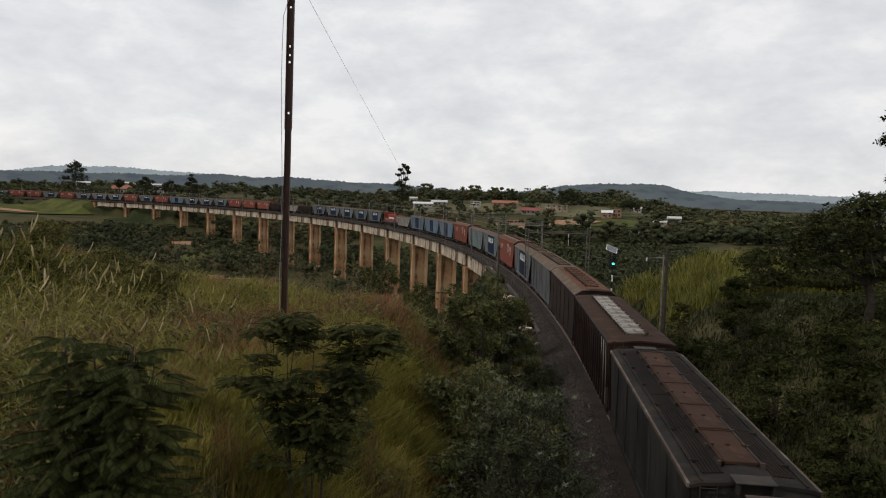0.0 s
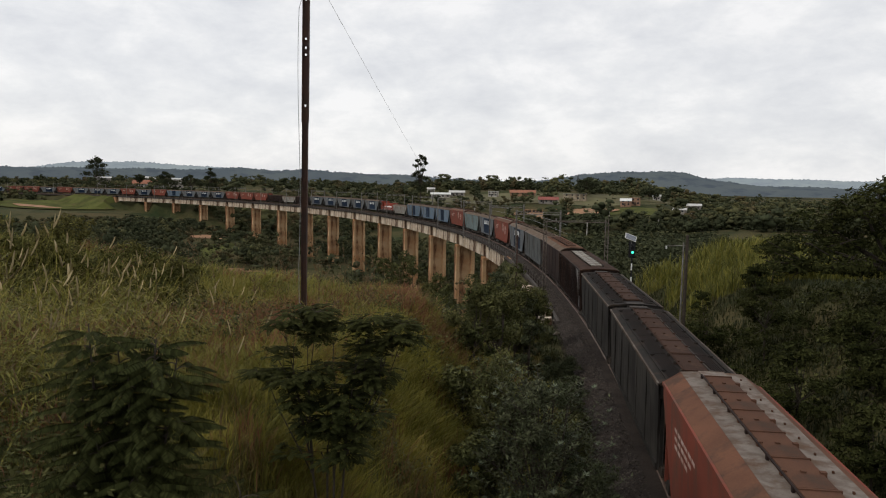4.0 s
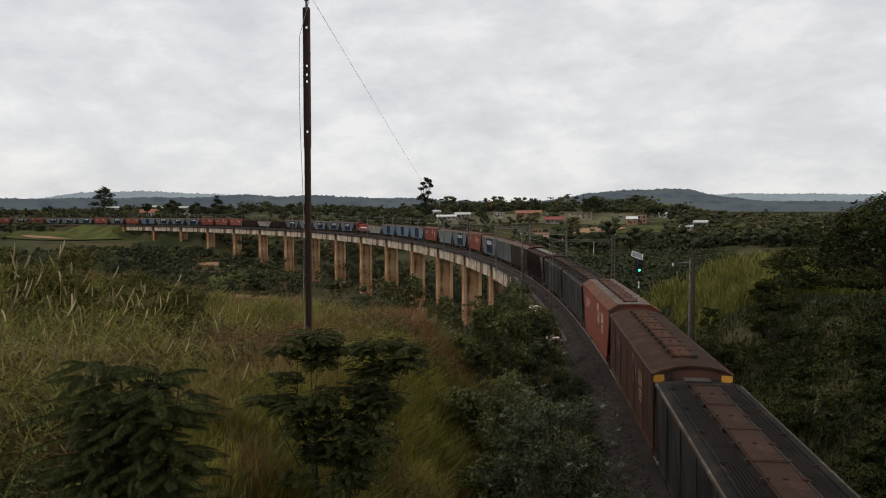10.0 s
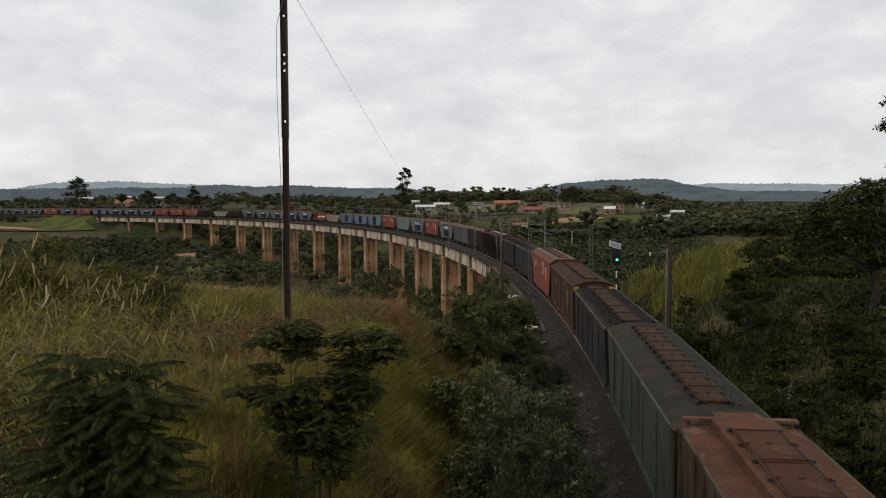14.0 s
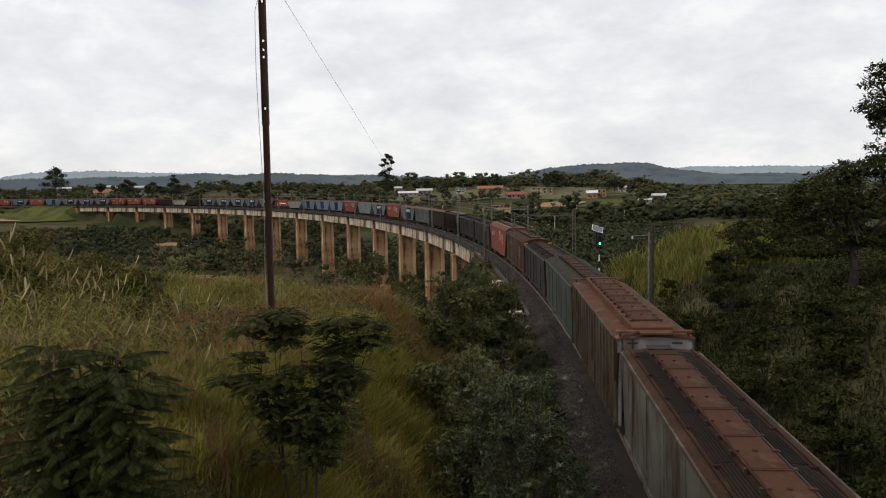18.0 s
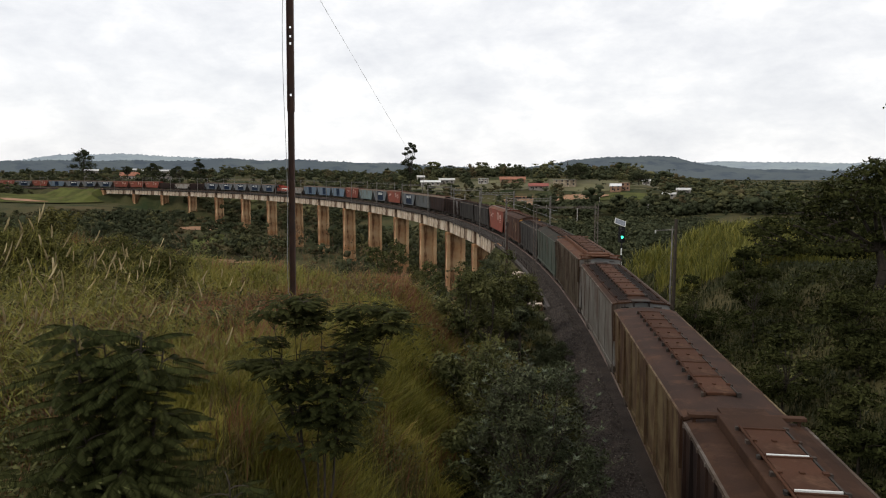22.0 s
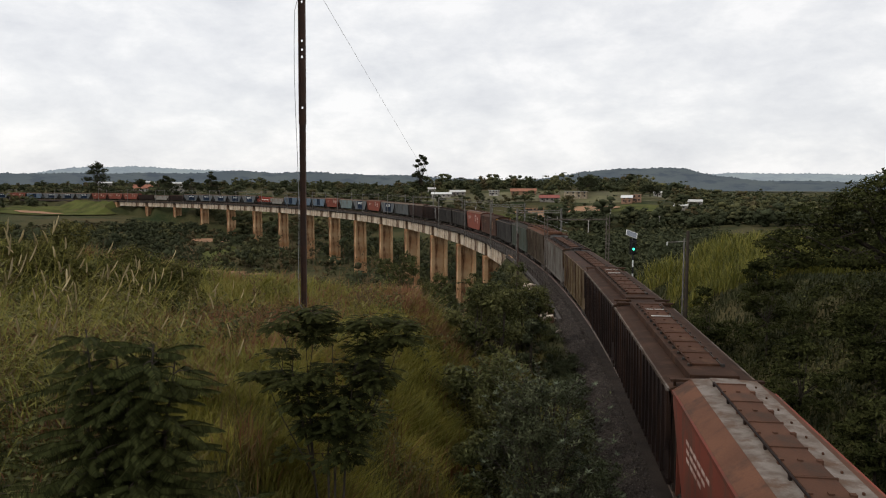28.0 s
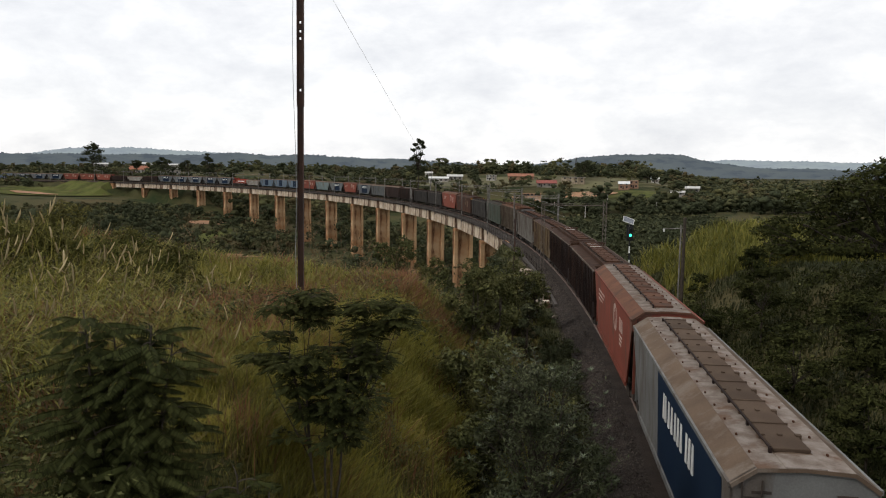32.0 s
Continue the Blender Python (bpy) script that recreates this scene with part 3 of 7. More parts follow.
def build_signal():
    g = root("railway_signal", track_pose(29.0, 4.0, -0.75))
    tagged(g, "railway signal showing green, with a solar panel, on a striped post", "signal")
    for i in range(9):
        b = bmesh.new(); bar(b, (0, 0, i * 0.6), (0, 0, i * 0.6 + 0.6), 0.065, seg=10)
        part("post_band", b, M["white_paint"] if i % 2 else M["black_paint"], g, "white post band" if i % 2 else "black post band")
    b = bmesh.new(); box(b, -0.3, 0.3, 0.0, 0.06, 5.3, 6.75, 0.04); part("backboard", b, M["black_paint"], g)
    b = bmesh.new(); box(b, -0.17, 0.17, -0.22, 0.0, 5.45, 6.55, 0.03); part("lamp_housing", b, M["black_paint"], g)
    for z, mm in ((5.8, M["green_lamp"]), (6.25, M["black_paint"])):
        b = bmesh.new(); bar(b, (0, -0.22, z), (0, -0.27, z), 0.105, seg=16); part("lens", b, mm, g, "lit green lens" if mm is M["green_lamp"] else "dark lens")
        b = bmesh.new()
        for k in range(9):
            a0 = math.pi * k / 8
            box(b, 0.155 * math.cos(a0) - 0.03, 0.155 * math.cos(a0) + 0.03, -0.45, -0.22, z + 0.155 * math.sin(a0) - 0.012, z + 0.155 * math.sin(a0) + 0.012)
        part("visor", b, M["black_paint"], g)
    b = bmesh.new(); box(b, -0.75, 0.75, -0.5, 0.5, -0.025, 0.025, 0.01)
    sp = part("solar_panel", b, M["solar"], g, "tilted solar panel with a pale frame"); sp.matrix_basis = pose(-0.15, 0, 7.1, 42, 20, 0) @ Matrix.Scale(0.66, 4)
    for q in ((-0.77, -0.71, -0.52, 0.52), (0.71, 0.77, -0.52, 0.52), (-0.77, 0.77, -0.52, -0.47), (-0.77, 0.77, 0.47, 0.52)):
        b = bmesh.new(); box(b, *q, -0.03, 0.04); f = part("panel_frame", b, M["white_paint"], sp)
    b = bmesh.new(); bar(b, (0, 0, 5.4), (-0.1, 0.0, 7.0), 0.04); part("bracket", b, M["mast"], g)
    p = root("bank_pole", track_pose(12.0, 4.2, -0.75))
    tagged(p, "weathered timber pole with a short cross-arm", "pole")
    b = bmesh.new(); bar(b, (0.12, 0, -0.4), (0.16, 0, 8.5), 0.14, 0.10, seg=10); part("timber_post", b, M["bark"], p)
    b = bmesh.new(); bar(b, (-0.1, 0, -0.4), (-0.06, 0, 8.0), 0.06, 0.05); part("steel_post", b, M["mast"], p)
    b = bmesh.new(); bar(b, (0.05, 0, 7.8), (-1.15, 0, 7.74), 0.03); part("arm", b, M["mast"], p)
    b = bmesh.new(); bar(b, (-1.15, 0, 7.76), (-1.15, 0, 7.56), 0.05); part("insulator", b, M["white_paint"], p)


build_signal()


def build_approach():
    """Railing that leads off the viaduct, and a slim dark pole on the slope."""
    f = root("approach_railing", track_pose(58.0, -2.55))
    tagged(f, "dark steel railing leading off the viaduct", "railing")
    inv = f.matrix_basis.inverted()
    src = None
    for i in range(14):
        m = inv @ track_pose(41.0 + i * 2.6, -2.55)
        if src is None:
            b = bmesh.new(); box(b, -0.04, 0.04, -0.04, 0.04, -1.0, 0.3); src = part("post", b, M["dark_steel"], f); src.matrix_basis = m
        else:
            reuse(src, "post", m, f)
    for z in (-0.2, 0.25):
        b = bmesh.new()
        pts = [inv @ (track_pose(q, -2.55) @ Vector((0, 0, z))) for q in np.arange(41.0, 77.6, 5.2)]
        for p, q in zip(pts, pts[1:]):
            bar(b, p, q, 0.03, seg=5)
        part("rail", b, M["dark_steel"], f)
    x, y = 5.05, 59.8
    g = ground_z(x, y)
    p = root("slope_pole", pose(x, y, g))
    tagged(p, "slim dark pole with a cap among the bushes", "pole")
    b = bmesh.new(); bar(b, (0, 0, -0.4), (0, 0, 6.45 - g), 0.075, 0.06, seg=9); part("shaft", b, M["pole"], p)
    b = bmesh.new(); bar(b, (0, 0, 6.45 - g), (0, 0, 6.75 - g), 0.12, 0.08, seg=9); part("cap", b, M["pole"], p)


build_approach()


# ---- train ----
CAR, SPEED = 16.425, 6.1


def paint(name, base, second=None, stain=None, rough=0.75, at=0.54, scale=0.8):
    return material(name, base, rough, second or tuple(c * 0.78 for c in base), scale, 24.0, 0.12, stain=stain, stain_scale=1.1, stain_at=at - 0.03, spec=0.08, obj=0.16)


M["red_side"] = paint("red_wagon_paint", (0.178, 0.050, 0.034), (0.142, 0.043, 0.030), (0.105, 0.052, 0.038))
M["red_roof"] = paint("dusty_red_roof", (0.140, 0.066, 0.041), (0.105, 0.051, 0.033), (0.078, 0.045, 0.032), 0.85)
M["grey_roof"] = paint("pale_grey_roof", (0.185, 0.158, 0.138), (0.112, 0.086, 0.069), (0.098, 0.062, 0.043), 0.85, 0.52, 2.6)
M["rust_hatch"] = paint("rust_brown_hatch", (0.064, 0.029, 0.017), (0.044, 0.021, 0.013), (0.082, 0.043, 0.026), 0.85)
M["tan_hatch"] = paint("tan_brown_hatch", (0.078, 0.054, 0.038), (0.060, 0.041, 0.029), None, 0.85)
M["grey_side"] = paint("pale_grey_wagon_paint", (0.142, 0.142, 0.138), (0.115, 0.114, 0.110), (0.088, 0.076, 0.066))
M["tan_roof"] = paint("dusty_tan_roof", (0.108, 0.076, 0.053), (0.080, 0.056, 0.040), (0.125, 0.100, 0.080), 0.85)
M["olive_roof"] = paint("dusty_olive_roof", (0.025, 0.024, 0.018), (0.018, 0.017, 0.013), (0.042, 0.026, 0.018), 0.85)
M["navy"] = paint("navy_panel_paint", (0.006, 0.014, 0.031), (0.008, 0.017, 0.034), None, 0.7)
M["logo_white"] = paint("white_lettering", (0.62, 0.62, 0.60), (0.5, 0.5, 0.48), None, 0.6)
M["logo_faded"] = paint("faded_cream_lettering", (0.22, 0.16, 0.11), (0.13, 0.085, 0.055), (0.08, 0.045, 0.03), 0.7, 0.48)
M["logo_dusty"] = paint("dusty_pink_lettering", (0.42, 0.33, 0.29), (0.32, 0.20, 0.16), None, 0.7)
M["worn_hatch"] = paint("worn_whitish_hatch", (0.26, 0.245, 0.22), (0.19, 0.17, 0.145), (0.09, 0.055, 0.035), 0.7, 0.55)
M["slate_pale"] = paint("weathered_grey_wagon_paint", (0.120, 0.130, 0.138), (0.095, 0.102, 0.108), (0.070, 0.062, 0.055))
M["slate_side"] = paint("slate_grey_wagon_paint", (0.062, 0.068, 0.070), (0.085, 0.088, 0.086), (0.038, 0.032, 0.027))
M["dark_side"] = paint("soot_grey_wagon_paint", (0.026, 0.024, 0.022), (0.042, 0.038, 0.034), (0.016, 0.014, 0.013), at=0.5)
M["dark_roof"] = paint("black_grey_roof", (0.013, 0.012, 0.011), (0.022, 0.019, 0.017), (0.034, 0.025, 0.019), 0.85)
M["green_side"] = paint("grey_green_wagon_paint", (0.042, 0.054, 0.043), (0.058, 0.064, 0.050), (0.034, 0.026, 0.019))
M["rust_side"] = paint("rusty_brown_wagon_paint", (0.074, 0.037, 0.024), (0.050, 0.027, 0.020), (0.034, 0.022, 0.018))
M["rust_roof"] = paint("rusty_brown_roof", (0.105, 0.048, 0.027), (0.070, 0.034, 0.021), (0.150, 0.098, 0.070), 0.85, 0.60, 1.6)
M["tan_side"] = paint("streaked_tan_wagon_paint", (0.128, 0.096, 0.052), (0.082, 0.052, 0.030), (0.045, 0.024, 0.015), at=0.5, scale=1.6)
M["brown_side"] = paint("dark_brown_wagon_paint", (0.022, 0.014, 0.012), (0.017, 0.012, 0.011), (0.034, 0.020, 0.015))
M["brown_roof"] = paint("dusty_brown_roof", (0.041, 0.021, 0.013), (0.028, 0.015, 0.010), (0.055, 0.029, 0.018), 0.85)
M["steel_side"] = paint("grey_wagon_paint", (0.135, 0.126, 0.112), (0.095, 0.083, 0.070), (0.055, 0.036, 0.026), at=0.53)
M["drab_side"] = paint("drab_tan_wagon_paint", (0.098, 0.080, 0.060), (0.068, 0.052, 0.038), (0.046, 0.030, 0.020), at=0.52)
M["pale_end"] = paint("pale_grey_end_paint", (0.248, 0.248, 0.242), (0.186, 0.180, 0.174), (0.112, 0.087, 0.068))
M["yellow"] = paint("orange_yellow_paint", (0.55, 0.27, 0.05), None, None)
M["umber_roof"] = paint("umber_dusted_roof", (0.042, 0.024, 0.018), (0.030, 0.019, 0.015), (0.062, 0.033, 0.021), 0.85, 0.55)
M["red_hatch"] = paint("dusty_red_brown_hatch", (0.095, 0.046, 0.029), (0.070, 0.036, 0.024), (0.058, 0.036, 0.026), 0.85)
M["umber_hatch"] = paint("umber_brown_hatch", (0.046, 0.024, 0.016), (0.033, 0.018, 0.013), (0.060, 0.033, 0.021), 0.85)
M["grate"] = paint("black_brown_roof_grating", (0.012, 0.009, 0.008), (0.019, 0.013, 0.011), None, 0.9)
M["dust_edge"] = paint("dusty_eave_paint", (0.085, 0.062, 0.047), (0.055, 0.042, 0.034), (0.125, 0.108, 0.094), 0.8, 0.56)
M["blue_side"] = paint("blue_grey_wagon_paint", (0.093, 0.136, 0.186), (0.118, 0.149, 0.180), (0.087, 0.081, 0.074))
M["teal_side"] = paint("faded_teal_wagon_paint", (0.124, 0.161, 0.161), (0.105, 0.130, 0.130), (0.087, 0.074, 0.062))
M["white_side"] = paint("off_white_wagon_paint", (0.260, 0.248, 0.229), (0.186, 0.167, 0.143), (0.124, 0.087, 0.062))
M["loco_red"] = paint("locomotive_red_paint", (0.211, 0.034, 0.019), (0.161, 0.031, 0.019), (0.062, 0.031, 0.025))
M["glass"] = material("dark_window_glass", (0.02, 0.025, 0.03), 0.12, None, 1, 5, 0.0, spec=0.6)

_running = {}


def running_gear(car, yb=5.3, width=1.35):
    """Underframe, two bogies with wheels, couplers."""
    if not _running:
        b = bmesh.new(); box(b, -0.25, 0.25, -7.6, 7.6, 0.85, 1.15); box(b, -1.3, 1.3, -7.75, -7.2, 0.8, 1.15); box(b, -1.3, 1.3, 7.2, 7.75, 0.8, 1.15)
        _running["sill"] = b
        b = bmesh.new()
        for sx in (-1.05, 1.05):
            box(b, sx - 0.09, sx + 0.09, -1.35, 1.35, 0.42, 0.68, 0.04); box(b, sx - 0.13, sx + 0.13, -0.45, 0.45, 0.3, 0.78, 0.04)
        box(b, -1.1, 1.1, -0.22, 0.22, 0.5, 0.85)
        _running["bogie"] = b
        b = bmesh.new()
        for sx in (-0.8, 0.8):
            bar(b, (sx - 0.06, 0, 0), (sx + 0.06, 0, 0), 0.46, seg=20); bar(b, (sx * 1.06 - 0.02, 0, 0), (sx * 1.06 + 0.02, 0, 0), 0.2, seg=12)
        bar(b, (-0.8, 0, 0), (0.8, 0, 0), 0.08)
        _running["wheelset"] = b
        b = bmesh.new(); box(b, -0.11, 0.11, 7.7, 8.22, 0.82, 1.06, 0.03); box(b, -0.2, 0.2, 8.0, 8.2, 0.78, 1.1, 0.04)
        _running["coupler"] = b
        for k in list(_running):
            me = bpy.data.meshes.new(k); _running[k].to_mesh(me); _running[k].free(); me.materials.append(M["dark_steel"]); _running[k] = me

    def put(name, key, m, parent):
        o = new(name, _running[key]); o.parent = parent; o.matrix_basis = m
        return o
    put("underframe", "sill", pose(0, 0, 0), car)
    for sy in (-1, 1):
        bg = put("bogie", "bogie", pose(0, sy * yb, 0), car)
        for dy in (-0.9, 0.9):
            put("wheelset", "wheelset", pose(0, dy, 0.46), bg)
        put("coupler", "coupler", pose(0, 0, 0, 0, 0, 0 if sy > 0 else 180), car)


def roof_shape(kind, ze):
    """Cross-section of the roof, left eave to right eave."""
    if kind == "chamfer":
        return [(-1.5, ze), (-0.98, ze + 0.36), (0.0, ze + 0.41), (0.98, ze + 0.36), (1.5, ze)]
    if kind == "arch":
        return [(-1.5, ze), (-1.2, ze + 0.16), (-0.7, ze + 0.3), (0, ze + 0.36), (0.7, ze + 0.3), (1.2, ze + 0.16), (1.5, ze)]
    return [(-1.5, ze), (-1.3, ze + 0.07), (0, ze + 0.17), (1.3, ze + 0.07), (1.5, ze)]


def wagon(look_, label, ze=4.15, roof="chamfer", side="grey_side", top="tan_roof", stripe=None, hatch="rust_hatch", hatches=8, hatch_w=0.4, gap=0.04, hatch_span=6.3, ribs=0,
          inset=1.7, panel=None, logo=None, end=None, walk_top=None, corners=None, lip=False, loops=False, half=7.82, marks=(), wide=1.0, knee=0.5, seams=5, grate=None, chord=None, caps=False):
    """A covered hopper wagon. Local y runs along the train, z = 0 is the rail head."""
    car = root("hopper_wagon")
    tagged(car, label, "freight wagon", "wagons of the train")
    zb = 1.12
    kx = 1.5 - 0.1 * knee / (ze - zb)
    S, T = M[side], M[top]
    # two sides: thick plates, cut back towards the bottom corners
    for sx in (-1, 1):
        b = bmesh.new()
        out = [(sx * 1.5, -half, ze), (sx * 1.5, half, ze), (sx * kx, half, ze - knee), (sx * 1.40, half - inset, zb), (sx * 1.40, -half + inset, zb), (sx * kx, -half, ze - knee)]
        inn = [(x - sx * 0.07, y, z) for x, y, z in out]
        va, vb = [b.verts.new(v) for v in out], [b.verts.new(v) for v in inn]
        b.faces.new(va); b.faces.new(vb[::-1])
        for i in range(6):
            b.faces.new((va[i], va[(i + 1) % 6], vb[(i + 1) % 6], vb[i]))
        pieces = []
        if ribs:
            for i in range(ribs):
                y = -half + 0.12 + (2 * half - 0.24) * i / (ribs - 1)
                e = max(0.0, abs(y) - (half - inset)) / max(inset, 0.01)
                z0 = zb + e * (ze - knee - zb)
                pieces.append(("rib", box(bmesh.new(), sx * 1.5 - 0.05, sx * 1.5 + 0.05, y - 0.045, y + 0.045, z0 + 0.02, ze - 0.05)))
        else:
            for i in range(seams):
                y = -half + 2 * half * (i + 1) / (seams + 1)
                pieces.append(("panel_seam", box(bmesh.new(), sx * 1.49 - 0.02, sx * 1.49 + 0.02, y - 0.012, y + 0.012, zb + 0.1, ze - 0.08)))
        pieces.append(("side_sill", box(bmesh.new(), sx * 1.41 - 0.05, sx * 1.41 + 0.05, -half + inset, half - inset, zb - 0.14, zb + 0.05)))
        bmesh.ops.recalc_face_normals(b, faces=b.faces)
        sp = part("side_panel", b, S, car)
        for nm, pb in pieces:
            part(nm, pb, S, sp)
        part("top_chord", box(bmesh.new(), sx * 1.51 - 0.035, sx * 1.51 + 0.035, -half, half, ze - 0.09, ze + 0.015), M[chord] if chord else S, sp)
        if caps:
            b = bmesh.new()
            for i in range(ribs):
                y = -half + 0.12 + (2 * half - 0.24) * i / (ribs - 1)
                box(b, sx * 1.55 - 0.025, sx * 1.55 + 0.02, y - 0.035, y + 0.035, ze - 0.11, ze - 0.03)
            part("rib_caps", b, M["dust_edge"], sp, "dusty pale caps on the ribs")
        if panel:
            y0, y1, pm = panel
            if sx > 0:
                y0, y1 = -y1, -y0
            b = bmesh.new()
            zt, zl = ze - 0.1, zb + 0.08
            q = [(sx * 1.507, y0, zt), (sx * 1.507, y1, zt), (sx * (kx + 0.008), y1, ze - knee), (sx * 1.412, y1, zl), (sx * 1.412, y0, zl), (sx * (kx + 0.008), y0, ze - knee)]
            vs = [b.verts.new(v) for v in q]; ws = [b.verts.new((x + sx * 0.006, y, z)) for x, y, z in q]
            b.faces.new((ws[0], ws[1], ws[2], ws[5])); b.faces.new((ws[5], ws[2], ws[3], ws[4]))
            for i in range(6):
                b.faces.new((vs[i], vs[(i + 1) % 6], ws[(i + 1) % 6], ws[i]))
            bmesh.ops.recalc_face_normals(b, faces=b.faces)
            part("painted_panel", b, M[pm], sp, "dark blue painted panel" if pm == "navy" else "pale painted panel")
        if logo:
            if logo.startswith("word"):
                # four plain upright blocks of the size of the painted word
                k = -1 if sx > 0 else 1
                rise_ = k * (1.4 if logo == "word_mid" else 0.0)
                for grp in ((0.15, -0.2), (-0.75, -1.25), (-1.8, -2.25, -2.7), (-3.45, -3.85, -4.25)):
                    for y0 in grp:
                        b = bmesh.new()
                        box(b, min(sx * 1.43, sx * 1.508), max(sx * 1.43, sx * 1.508), k * y0 + rise_ - 0.1, k * y0 + rise_ + 0.1, 2.95, 3.75)
                        part("painted_bar", b, M["logo_white"], sp, "white painted bar")
            else:
                b = bmesh.new()
                yl, zl, slope_ = -2.2, ze - 1.0, 0.1 / (ze - zb)

                def flat(y0, y1, z0, z1, lift, target):
                    """A thin painted block that follows the lean of the side."""
                    xs = [sx * (1.40 + slope_ * (z - zb) + lift) for z in (z0, z1)]
                    fr = [target.verts.new(v) for v in ((xs[0], y0, z0), (xs[0], y1, z0), (xs[1], y1, z1), (xs[1], y0, z1))]
                    bk = [target.verts.new((v.co.x - sx * 0.03, v.co.y, v.co.z)) for v in fr]
                    target.faces.new(fr); target.faces.new(bk[::-1])
                    for i in range(4):
                        target.faces.new((fr[i], fr[(i + 1) % 4], bk[(i + 1) % 4], bk[i]))
                rim = [(yl + 0.7 * math.cos(2 * math.pi * k / 28), zl + 0.7 * math.sin(2 * math.pi * k / 28)) for k in range(28)]
                disc = bmesh.new()
                fr = [disc.verts.new((sx * (1.404 + slope_ * (z - zb)), y, z)) for y, z in rim]
                bk = [disc.verts.new((sx * (1.38 + slope_ * (z - zb)), y, z)) for y, z in rim]
                disc.faces.new(fr)
                for k in range(28):
                    disc.faces.new((fr[k], fr[(k + 1) % 28], bk[(k + 1) % 28], bk[k]))
                bmesh.ops.recalc_face_normals(disc, faces=disc.faces)
                part("round_mark", disc, M["logo_faded" if side == "rust_side" else "logo_dusty"], sp, "pale round painted mark")
                for y0 in (-3.75, -3.98, -4.21, -4.5, -4.73):
                    stroke = bmesh.new()
                    flat(y0 - 0.16, y0, zl - 0.35, zl + 0.32, 0.004, stroke)
                    bmesh.ops.recalc_face_normals(stroke, faces=stroke.faces)
                    part("painted_bar", stroke, M["logo_faded" if side == "rust_side" else "logo_dusty"], sp, "faded white painted bar")
                for i in range(3):
                    flat(-4.75 + 0.12 * i, -3.75, zl - 0.62 - 0.2 * i, zl - 0.52 - 0.2 * i, 0.004, b)
                for i in range(3):
                    for k in range(6 - i):
                        flat(5.6 - k * 0.52 - 0.4, 5.6 - k * 0.52, zl + 0.1 - 0.26 * i, zl + 0.22 - 0.26 * i, 0.004, b)
                figure = bmesh.new()
                for y0, z0, z1 in ((yl - 0.42, -0.36, 0.34), (yl - 0.14, -0.1, 0.46), (yl + 0.12, -0.46, 0.2), (yl + 0.38, -0.34, 0.3)):
                    flat(y0 - 0.08, y0 + 0.08, zl + z0, zl + z1, 0.008, figure)
                bmesh.ops.recalc_face_normals(b, faces=b.faces); bmesh.ops.recalc_face_normals(figure, faces=figure.faces)
                part("mark_figure", figure, S, sp, "dark strokes within the round mark")
                tagged(part("small_lettering", b, M["logo_faded" if side == "rust_side" else "logo_dusty"], sp, "rows of small faded bars"), kind="stuff")
    # roof shell
    prof = roof_shape(roof, ze)
    low = [(x * 0.97, z - 0.08) for x, z in prof][::-1]
    b = bmesh.new(); extrude_profile(b, prof + low, -half - 0.06, half + 0.06)
    rf = part("roof", b, T, car)

    def roof_z(x):
        return float(np.interp(x, [p[0] for p in prof], [p[1] for p in prof]))
    if stripe:
        for x0, x1 in ((-0.97, -hatch_w - 0.02), (hatch_w + 0.02, 0.97)):
            b = bmesh.new()
            q = [(x0, roof_z(x0) + 0.002), (x1, roof_z(x1) + 0.002), (x1, roof_z(x1) + 0.008), (x0, roof_z(x0) + 0.008)]
            extrude_profile(b, q, -half - 0.05, half + 0.05)
            part("roof_stripe", b, M[stripe], rf, "pale grey roof strip worn to bare paint")
        for y0, y1 in ((-half - 0.05, -hatch_span - 0.1), (hatch_span + 0.1, half + 0.05)):
            b = bmesh.new(); extrude_profile(b, [(-hatch_w - 0.02, roof_z(hatch_w) + 0.004), (hatch_w + 0.02, roof_z(hatch_w) + 0.004), (hatch_w, roof_z(0) + 0.012), (-hatch_w, roof_z(0) + 0.012)], y0, y1)
            part("roof_stripe", b, M[stripe], rf)
    if walk_top:
        # raised walkway in the middle, with side gutters
        b = bmesh.new(); box(b, -0.78, 0.78, -half + 0.35, half - 0.35, ze + 0.1, ze + 0.38, 0.02)
        part("raised_walkway", b, M[walk_top], car)
        for sy in (-1, 1):
            b = bmesh.new(); box(b, -1.45, 1.45, sy * (half - 0.12) - 0.12, sy * (half - 0.12) + 0.12, ze + 0.22, ze + 0.3)
            box(b, -0.6, 0.6, sy * (half + 0.12) - 0.3, sy * (half + 0.12) + 0.3, ze + 0.24, ze + 0.31)
            for x in (-1.3, 1.3):
                box(b, x - 0.04, x + 0.04, sy * (half - 0.12) - 0.04, sy * (half - 0.12) + 0.04, ze, ze + 0.25)
            part("end_platform", b, M[walk_top], car)
    zt = (ze + 0.38) if walk_top else max(z for _, z in prof)
    # hatch covers
    step = 2 * hatch_span / hatches
    src = None
